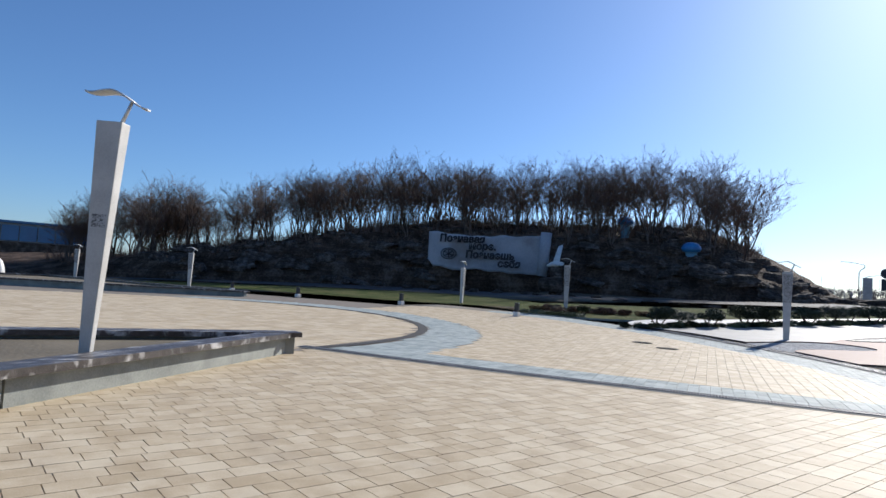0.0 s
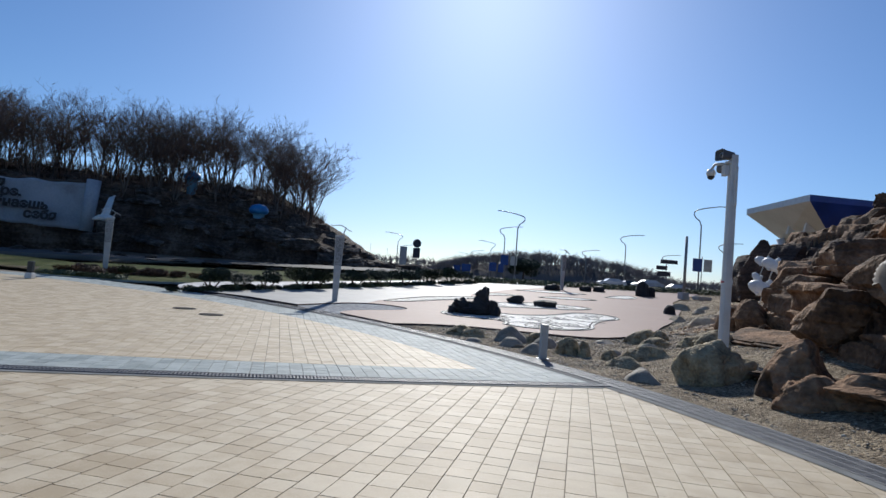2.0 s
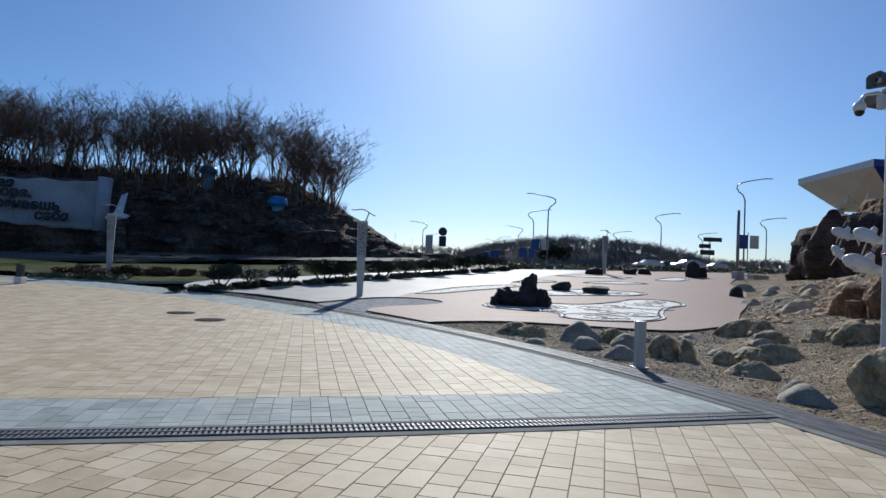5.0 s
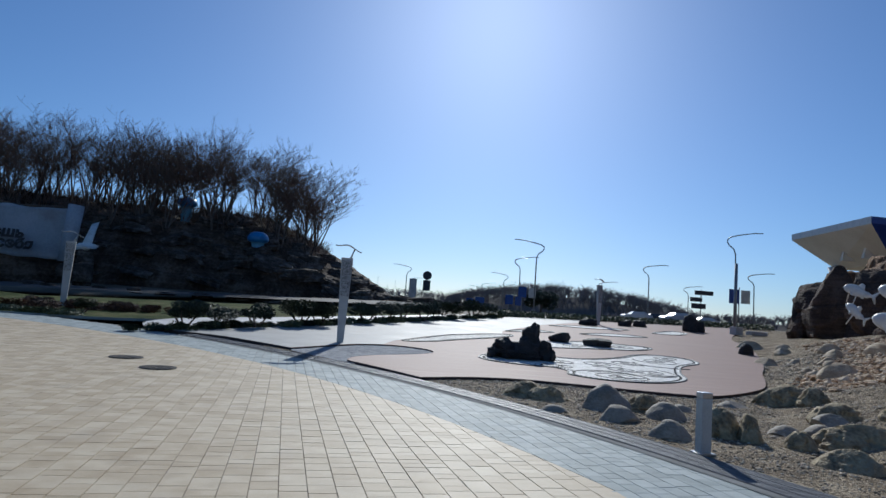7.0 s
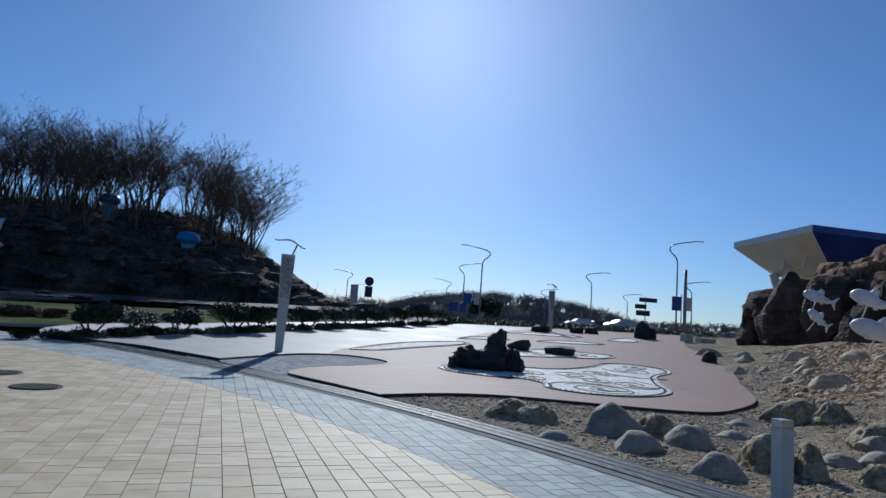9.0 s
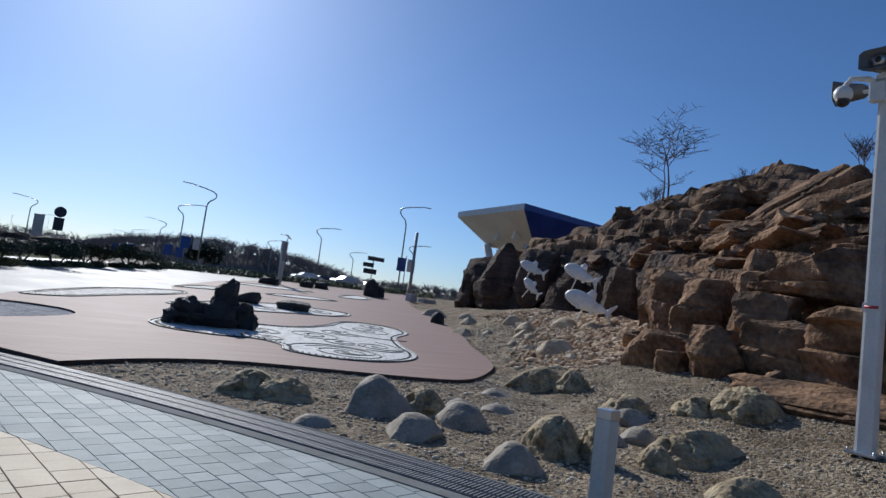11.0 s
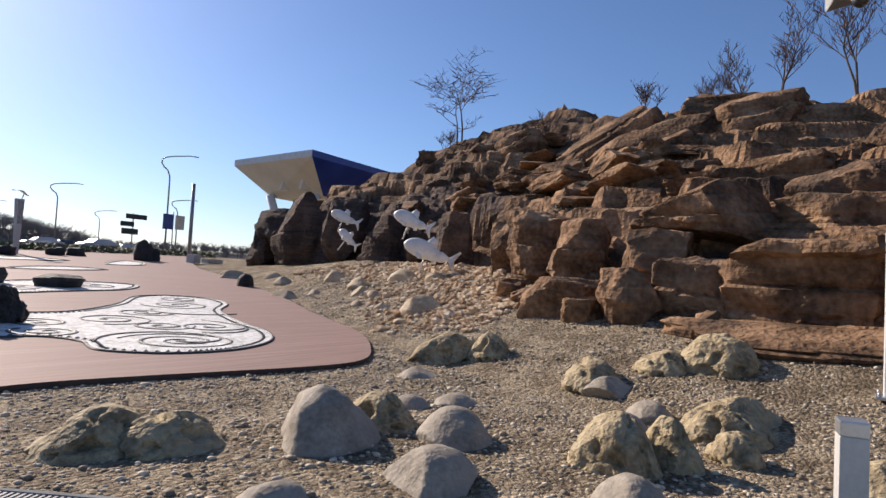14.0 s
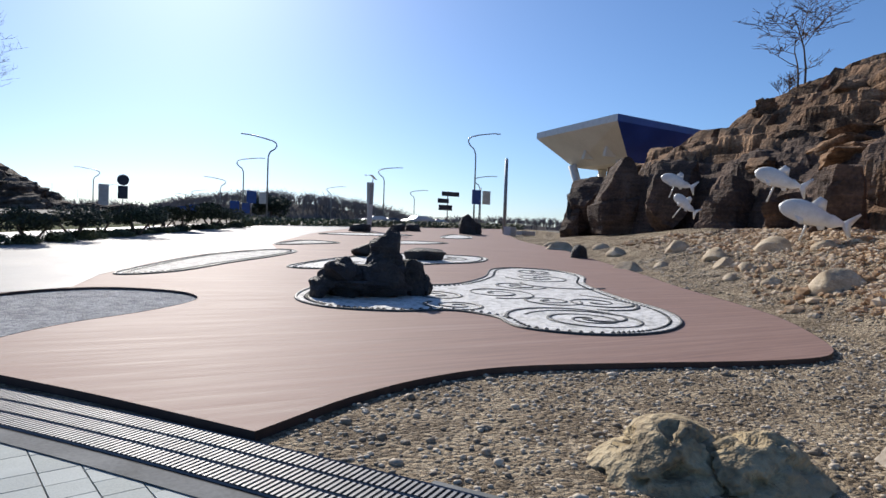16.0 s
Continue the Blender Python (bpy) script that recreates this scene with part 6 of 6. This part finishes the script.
hedge(5.4, 46.5, 34.0, 58.5, 0.5, 1.2, "low olive clipped hedge at the deck's far end")
V, F = leaves(5000, 3.0, 3.0, 1.9, 0.2, 88, 2.2)
x, y = bearing(16.8, 86, 105)
t = thing("pine_tree", "dark broad pine near the far road", "tree", pose(x, y, rise(y)))
link_mesh("crown", V, F, M["leaf_dark"], False, t)
tube_part("trunk", [Vector((0, 0, -0.1)), Vector((0.1, 0, 1.5)), Vector((0, 0, 3))], [0.2, 0.15, 0.06], M["bark"], t)


# ---- distance ----
def far_hill(cx, cy, rx, ry, h, name="far_hill"):
    V, F = [], []
    n, k = 60, 14
    for j in range(k + 1):
        for i in range(n + 1):
            u, v = i / n * 2 - 1, j / k * 2 - 1
            z = max(0.0, 1 - u * u) ** 0.7 * max(0.0, 1 - v * v) * h * (1 + 0.15 * noise.noise(Vector((u * 3, v * 2, cx))))
            V.append((cx + u * rx, cy + v * ry, 1.0 + z))
    for j in range(k):
        for i in range(n):
            a = j * (n + 1) + i
            F.append((a, a + 1, a + n + 2, a + n + 1))
    tagged(link_mesh(name, V, F, M["far_hill"], True), "low wooded hill in the distance", "hill", kind="structure")


def far_woods(cx, cy, rx, ry, h, count, tree_h, seed):
    """Many small leafless trees on a far hill, joined."""
    rnd = random.Random(seed)
    V, F = [], []
    for _ in range(count):
        u, v = rnd.uniform(-0.98, 0.98), rnd.uniform(-0.7, 0.4)
        z = 1.0 + max(0.0, 1 - u * u) ** 0.7 * max(0.0, 1 - v * v) * h
        p = Vector((cx + u * rx, cy + v * ry, z - 0.3))
        th = tree_h * rnd.uniform(0.7, 1.15)
        tube(V, F, [p, p + Vector((rnd.gauss(0, 0.3), 0, th * 0.6))], [0.10, 0.05], 3, False)
        for _ in range(12):
            a = rnd.uniform(0, 6.28)
            b0 = p + Vector((0, 0, th * rnd.uniform(0.3, 0.65)))
            tip = b0 + Vector((math.cos(a) * th * 0.3, math.sin(a) * th * 0.3, th * rnd.uniform(0.2, 0.42)))
            tube(V, F, [b0, b0.lerp(tip, 0.5) + Vector((0, 0, 0.2)), tip], [0.05, 0.04, 0.02], 3, False)
    tagged(link_mesh("far_woods", V, F, M["far_twig_hazed"]), "leafless woods on a far hill", "woods", kind="stuff")


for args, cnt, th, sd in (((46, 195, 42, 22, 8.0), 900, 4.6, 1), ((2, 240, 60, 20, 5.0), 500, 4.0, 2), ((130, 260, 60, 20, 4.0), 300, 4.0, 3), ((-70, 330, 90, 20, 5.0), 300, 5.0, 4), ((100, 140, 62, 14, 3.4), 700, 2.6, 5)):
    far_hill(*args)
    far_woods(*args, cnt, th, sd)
for i in range(14):
    x, y = bearing(-11 + 0.9 * i + rs.uniform(-0.3, 0.3), 87, 190)
    tube_part("mast", [Vector((x, y, 1.5)), Vector((x, y, 1.5 + rs.uniform(5.5, 9.5)))], [0.08, 0.04], M["paint_white"], None, 5)
    tagged(scene.collection.objects[-1], "thin pale boat mast in the distance", "mast", "boat masts")


def far_building():
    t = thing("far_building", "long low building with blue glazed upper storey", "building", pose(-152, 30, 1.0, 0, 0, 66))
    part("wall", box_bm(60, 20, 4.2, (0, 0, 0)), M["hill_slab"], t)
    for i in range(20):
        part("window", box_bm(2.8, 0.3, 3.0, (-28.5 + 3 * i, -10.1, 4.4), 0.02), M["glass_blue"], t, "blue glass pane")
    part("storey", box_bm(59.6, 19.6, 3.6, (0, 0, 4.204)), M["lamp_metal"], t)
    part("roof", box_bm(61, 21, 0.5, (0, 0, 7.81), 0.1), M["glass_blue"], t)


far_building()
V, F = [], []
tube(V, F, [Vector((0, 0, 0)), Vector((0.1, 0, 0.5)), Vector((0, 0.1, 1.0)), Vector((0.05, 0, 1.5)), Vector((0, 0, 1.8))], [0.5, 0.55, 0.4, 0.3, 0.08], 10)
o = link_mesh("white_statue", V, F, M["statue_white"], True)
o.location = (-64, 12.5, 0)
tagged(o, "small white statue beyond the far planter", "statue")
for x, y in ((-33.5, 21.0), (-15.8, 21.4), (-25.0, 22.4), (-42, 21.5)):
    t = thing("path_light", "small dark path light with a white base", "bollard", pose(x, y, rise(y)), "path lights along the plaza")
    part("base", box_bm(0.3, 0.3, 0.25, bevel=0.02), M["paint_white"], t, "white base")
    part("post", box_bm(0.22, 0.22, 0.5, (0, 0, 0.25), 0.03), M["black"], t)

crag(26.7, 41.9, 1.0, 3.0, 2.8, 2.4, 10, "dark sandstone block at the cliff's end")
boulder(26.0, 41.8, 0.7, 0.5, 1.5, DK, "dark fin-shaped rock on the cliff's end", 30, "boulder", 2.95, facets=6, rough=0.2, boxy=0.2, detail=3, dome=1.0)
for x, y, w, h in ((23.6, 45.2, 0.7, 0.6), (25.8, 46.4, 1.6, 0.3)):
    o = part("stone_block", box_bm(w, 0.6, h, bevel=0.03), M["pale_concrete"], None)
    o.matrix_world = pose(x, y, land(x, y) + 0.02, 0, 0, 20)
    tagged(o, "small pale concrete block at the deck's end", "block")

# ---- manholes ----
for x, y in ((-5.05, 12.5), (-6.35, 13.9)):
    V, F = [], []
    tube(V, F, [Vector((0, 0, 0)), Vector((0, 0, 0.012))], [0.36, 0.35], 28)
    t = link_mesh("manhole_cover", V, F, M["trough"], False)
    t.location = (x, y, rise(y) + 0.004)
    tagged(t, "round dark iron manhole cover in the paving", "manhole cover")
    for i in range(-3, 4):
        bm = box_bm(2 * math.sqrt(0.3 ** 2 - (0.08 * i) ** 2), 0.025, 0.006, (0, 0.08 * i, 0.012))
        part("ridge", bm, M["joint"], t)

# ---- drains ----
def strip_mesh(name, centre, width, z, mat, parent=None):
    V, F = [], []
    for i, (x, y) in enumerate(centre):
        a, b = Vector(centre[max(0, i - 1)]), Vector(centre[min(len(centre) - 1, i + 1)])
        d = (b - a).normalized()
        nx, ny = -d.y, d.x
        for s in (-1, 1):
            V.append((x + nx * s * width / 2, y + ny * s * width / 2, rise(y) + z))
    for i in range(len(centre) - 1):
        F.append((2 * i, 2 * i + 2, 2 * i + 3, 2 * i + 1))
    return link_mesh(name, V, F, mat, False, parent)


def slat_mesh(length, w=0.02, h=0.010):
    me = bpy.data.meshes.new("slat")
    bm = box_bm(length, w, h)
    bm.to_mesh(me)
    bm.free()
    me.materials.append(M["grate"])
    return me


def boxes_mesh(name, items, mat, parent, label="", kind=""):
    """Many small boxes joined: (x, y, z, length, width, height, angle)."""
    V, F = [], []
    for x, y, z, l, w, h, a in items:
        c, s = math.cos(a), math.sin(a)
        b = len(V)
        for dz in (0, h):
            for dx, dy in ((-1, -1), (1, -1), (1, 1), (-1, 1)):
                px, py = dx * l / 2, dy * w / 2
                V.append((x + px * c - py * s, y + px * s + py * c, z + dz))
        F += [(b + 4, b + 5, b + 6, b + 7), (b, b + 1, b + 5, b + 4), (b + 1, b + 2, b + 6, b + 5), (b + 2, b + 3, b + 7, b + 6), (b + 3, b, b + 4, b + 7)]
    ob = link_mesh(name, V, F, mat, False, parent, label)
    if kind:
        ob["kind"] = kind
    return ob


def drain(name, label, centre_of, s0, s1, lanes, lane_w, near, pitch, slat_w):
    """A channel drain; centre_of(s, offset) gives a place and the heading at s metres along it."""
    total = lanes * lane_w + 0.04
    cl = []
    s = s0
    while s <= s1:
        cl.append(centre_of(s, 0.0)[:2])
        s += 0.3
    t = strip_mesh(name, cl, total, 0.002, M["trough"])
    tagged(t, label, "drain", kind="structure")
    for i in range(lanes + 1):
        off = -lanes * lane_w / 2 + i * lane_w
        c2 = []
        s = s0
        while s <= s1:
            c2.append(centre_of(s, off)[:2])
            s += 0.3
        V, F = [], []
        tube(V, F, [Vector((p[0], p[1], rise(p[1]) + 0.008)) for p in c2], [0.008] * len(c2), 4)
        link_mesh("rail", V, F, M["grate"], False, t)
    sm = slat_mesh(lane_w - 0.03, slat_w)
    items, made = [], 0
    s = s0
    while s < s1:
        for i in range(lanes):
            off = -lanes * lane_w / 2 + (i + 0.5) * lane_w
            x, y, a = centre_of(s, off)
            if near(x, y) and made < 290:
                o = new("slat", sm)
                o.parent = t
                o.matrix_world = pose(x, y, rise(y) + 0.004, 0, 0, math.degrees(a) + 90)
                made += 1
            else:
                items.append((x, y, rise(y) + 0.004, lane_w - 0.03, slat_w, 0.010, a + math.pi / 2))
        s += pitch
    boxes_mesh("grating", items, M["grate"], t, kind="stuff")


def arc_at(s, off):
    r = (R_BAND + R_OUT) / 2 + off
    a = s / 30.23
    return PX + r * math.cos(a), PY + r * math.sin(a), a + math.pi / 2


def line_at(s, off):
    sl = math.atan(0.25 + 0.012 * s)
    return s - off * math.sin(sl), drain_y(s) + off * math.cos(sl) + 0.1, sl


def edging(name, centre_of, s0, s1, off, width, label):
    c = []
    s = s0
    while s <= s1:
        c.append(centre_of(s, off)[:2])
        s += 0.4
    tagged(strip_mesh(name, c, width, 0.0035, M["edging"]), label, "kerb", kind="structure")


drain("drain_arc", "curved steel grating drain between paving and gravel", arc_at, -4.0, 30.0, 3, 0.18, lambda x, y: 11.2 < y < 15, 0.038, 0.019)
drain("drain_line", "straight slotted steel channel drain across the plaza", line_at, -10.6, 4.55, 2, 0.125, lambda x, y: -2.2 < x < 3.0, 0.05, 0.027)
edging("kerb_arc_inner", arc_at, -4.0, 30.0, -0.36, 0.16, "pale grey concrete edging along the curved drain")
edging("kerb_arc_outer", arc_at, -4.0, 18.4, 0.31, 0.06, "pale grey concrete edging beside the gravel")
edging("kerb_line_south", line_at, -10.6, 4.6, -0.20, 0.13, "pale concrete edging before the straight drain")
edging("kerb_line_north", line_at, -10.6, 4.6, 0.19, 0.10, "pale concrete edging behind the straight drain")
ring = [(-25 + 14.8 * math.cos(radians(a)), 0.6 + 14.8 * math.sin(radians(a))) for a in range(3, 118, 2)]
tagged(strip_mesh("kerb_ring", ring, 0.34, 0.006, M["trough"]), "dark curved channel line in the paving", "drain", kind="structure")

# ---- paving, tile by tile ----
def paver_mesh(l, w, mat):
    me = bpy.data.meshes.new("paver")
    bm = bmesh.new()
    b, h = 0.003, 0.008
    lo = [bm.verts.new((sx * l / 2, sy * w / 2, 0)) for sx, sy in ((-1, -1), (1, -1), (1, 1), (-1, 1))]
    mid = [bm.verts.new((sx * l / 2, sy * w / 2, h - b)) for sx, sy in ((-1, -1), (1, -1), (1, 1), (-1, 1))]
    hi = [bm.verts.new((sx * (l / 2 - b), sy * (w / 2 - b), h)) for sx, sy in ((-1, -1), (1, -1), (1, 1), (-1, 1))]
    bm.faces.new(hi)
    for i in range(4):
        j = (i + 1) % 4
        bm.faces.new((lo[i], lo[j], mid[j], mid[i]))
        bm.faces.new((mid[i], mid[j], hi[j], hi[i]))
    bm.to_mesh(me)
    bm.free()
    me.materials.append(mat)
    return me


def clip(poly, plane):
    """The part of a plan polygon on the kept side of a line (nx, ny, c): nx * x + ny * y <= c."""
    nx, ny, c = plane
    out = []
    for i, a in enumerate(poly):
        b = poly[(i + 1) % len(poly)]
        da, db = nx * a[0] + ny * a[1] - c, nx * b[0] + ny * b[1] - c
        if da <= 0:
            out.append(a)
        if (da < 0 < db) or (db < 0 < da):
            t = da / (da - db)
            out.append((a[0] + (b[0] - a[0]) * t, a[1] + (b[1] - a[1]) * t))
    return out


def ring_cut(x, y, r, outward):
    """Half-plane along a circle of the plaza beside a place."""
    k = rad(x, y)
    nx, ny = (x - PX) / k, (y - PY) / k
    c = nx * PX + ny * PY + r
    return (nx, ny, c) if not outward else (-nx, -ny, -c)


def line_cut(x, off, north):
    """Half-plane along the straight drain, kept north or south of it."""
    sl = 0.25 + 0.012 * x
    c = drain_y(x) + off - sl * x
    return (sl, -1.0, -c) if north else (-sl, 1.0, c)


def pave_field(keep, origin, angle, col, sizes, u_range, v_range, mat, mat_one, near, z, seed, label, cuts=None):
    """Columns of pavers of mixed length; the nearest stand alone, the rest are joined."""
    rnd = random.Random(seed)
    c, s = math.cos(radians(angle)), math.sin(radians(angle))
    cache = {l: paver_mesh(l - 0.006, col - 0.006, mat_one) for l in sizes}
    made, V, F = 0, [], []
    u = u_range[0]
    while u < u_range[1]:
        v = v_range[0] + rnd.uniform(-0.2, 0)
        while v < v_range[1]:
            l = rnd.choice(sizes)
            # columns run along the heading, u counts across them
            a, b = u + col / 2, v + l / 2
            x, y = origin[0] + a * c - b * s, origin[1] + a * s + b * c
            v += l
            if not keep(x, y):
                continue
            dz = rnd.uniform(-0.0012, 0.0012)
            planes = cuts(x, y) if cuts else []
            if made < 300 and near(x, y) and all(nx * x + ny * y < cc - 0.26 for nx, ny, cc in planes):
                o = new("paver", cache[l])
                o.parent = pave
                o.matrix_world = pose(x, y, rise(y) + z + dz, 0, 0, angle + 90)
                made += 1
                continue
            hw, hl = col / 2 - 0.003, l / 2 - 0.003
            poly = [(x + su * hw * c - sv * hl * s, y + su * hw * s + sv * hl * c) for su, sv in ((-1, -1), (1, -1), (1, 1), (-1, 1))]
            for pl in planes:
                poly = clip(poly, pl)
            n = len(poly)
            if n < 3:
                continue
            base = len(V)
            mx, my = sum(w[0] for w in poly) / n, sum(w[1] for w in poly) / n
            for hz, ins in ((0.0, 1.0), (0.008, 0.988)):
                for wx, wy in poly:
                    V.append((mx + (wx - mx) * ins, my + (wy - my) * ins, rise(wy) + z + dz + hz))
            F += [tuple(base + n + i for i in range(n))] + [(base + i, base + (i + 1) % n, base + n + (i + 1) % n, base + n + i) for i in range(n)]
        u += col
    ob = link_mesh("paving", V, F, mat, False, pave)
    ob["label"], ob["kind"] = label, "stuff"
    return ob


def rad(x, y):
    return math.hypot(x - PX, y - PY)


def ring_r(x, y):
    return math.hypot(x + 25, y - 0.6)


north_of = lambda x, y: y > drain_y(x) + 0.22
pave_field(lambda x, y: rad(x, y) < R_IN + 0.2 and y > drain_y(x) + 1.4 and ring_r(x, y) > 16.9 and x > -24, (0, 3.2), 12.4, 0.24, (0.16, 0.24, 0.36), (-24, 4), (-4, 24), M["tan_tile"], M["tan_tile_one"],
           lambda x, y: -1.9 < x < 1.6 and 5.4 < y < 9.0, -0.012, 21, "tan and pinkish-grey concrete pavers", lambda x, y: [ring_cut(x, y, R_IN, False), line_cut(x, 1.6, True)])
pave_field(lambda x, y: north_of(x, y) and (rad(x, y) >= R_IN - 0.18 or y <= drain_y(x) + 1.78) and rad(x, y) < R_BAND - 0.02 and ring_r(x, y) > 15.1, (0, 3.2), 12.4, 0.20, (0.20, 0.30), (-14, 8),
           (-4, 24), M["grey_tile"], M["grey_tile_one"], lambda x, y: -1.5 < x < 3.2 and 3 < y < 9, -0.012, 22, "grey-green concrete pavers of the border band",
           lambda x, y: [ring_cut(x, y, R_IN + 0.006, True)] if y > drain_y(x) + 1.78 else ([line_cut(x, 1.594, False)] if rad(x, y) < R_IN - 0.18 else []))
pave_field(lambda x, y: ring_r(x, y) <= 16.9 and ring_r(x, y) > 15.0 and y > drain_y(x) + 0.3, (0, 3.2), 12.4, 0.24, (0.24, 0.36), (-32, -4), (-4, 24), M["grey_tile"], M["grey_tile_one"], lambda x, y: False, -0.012, 24,
           "grey-green pavers of the curved band")
pave_field(lambda x, y: y < drain_y(x) + 0.1 and rad(x, y) < R_BAND - 0.02 and ring_r(x, y) > 15 and x > -13, (0, 0), -15.0, 0.25, (0.25, 0.25, 0.375), (-12, 9), (-13, 6.5), M["tan_tile"], M["tan_tile_one"],
           lambda x, y: -0.5 < x < 3.2 and -0.6 < y < 3.0, -0.012, 23, "warm tan concrete pavers before the drain", lambda x, y: [line_cut(x, -0.07, False)])
pave_field(lambda x, y: ring_r(x, y) <= 14.6 and y > -2 + 0.2 * (x + 10), (-25, 0), 12.4, 0.5, (0.5, 0.75), (-16, 16), (-10, 20), M["tan_tile"], M["tan_tile_one"], lambda x, y: False, -0.012, 25, "tan pavers inside the curved channel")

# ---- loose pebbles on the gravel ----
rp = random.Random(5)
V, F = [], []
ico = bmesh.new()
bmesh.ops.create_icosphere(ico, subdivisions=1, radius=1.0)
iv, jf = [v.co.copy() for v in ico.verts], [tuple(v.index for v in f.verts) for f in ico.faces]
ico.free()
n = 0
while n < 17000:
    y = rp.uniform(-2, 26) if n % 3 else rp.uniform(7, 15)
    x = rp.uniform(0.5, 18)
    if rad(x, y) < R_OUT + 0.05 or side_of(FOOT, x, y) > 0.3 or (y > 13.5 and inside(DECK, x, y)):
        continue
    far = 1.0 + max(0.0, (y - 12) / 14)
    r = rp.uniform(0.008, 0.024) * far * (1.9 if rp.random() < 0.06 else 1.0)
    sx, sy, sz = r * rp.uniform(0.8, 1.5), r * rp.uniform(0.7, 1.1), r * rp.uniform(0.4, 0.7)
    a = rp.uniform(0, 6.28)
    c, s = math.cos(a), math.sin(a)
    b, z = len(V), gravel_z(x, y)
    for p in iv:
        px, py = p.x * sx, p.y * sy
        V.append((x + px * c - py * s, y + px * s + py * c, z + p.z * sz + sz * 0.3))
    F += [tuple(b + i for i in f) for f in jf]
    n += 1
tagged(link_mesh("loose_pebbles", V, F, M["pebble"], True), "scattered pale and dark pebbles over the gravel", "pebbles", kind="stuff")

# ---- tan rubble on the slope under the fish ----
V, F = [], []
n = 0
while n < 3200:
    x, y = rp.uniform(10, 20), rp.uniform(14, 32)
    d = side_of(FOOT, x, y)
    if d > 0.3 or d < -3.6 * rp.random() ** 0.7 - 0.3 or inside(DECK, x, y):
        continue
    r = rp.uniform(0.03, 0.10) * (1.8 if rp.random() < 0.08 else 1.0)
    b, z = len(V), gravel_z(x, y)
    sx, sy, sz = r * rp.uniform(0.8, 1.5), r * rp.uniform(0.7, 1.1), r * rp.uniform(0.5, 0.8)
    for p in iv:
        j = 1 + 0.25 * noise.noise(p * 1.7 + Vector((x, y, 0)))
        V.append((x + p.x * sx * j, y + p.y * sy * j, z + p.z * sz * j + sz * 0.3))
    F += [tuple(b + i for i in f) for f in jf]
    n += 1
tagged(link_mesh("rubble", V, F, M["rubble"], False), "loose tan stone rubble below the cliff", "rubble", kind="stuff")
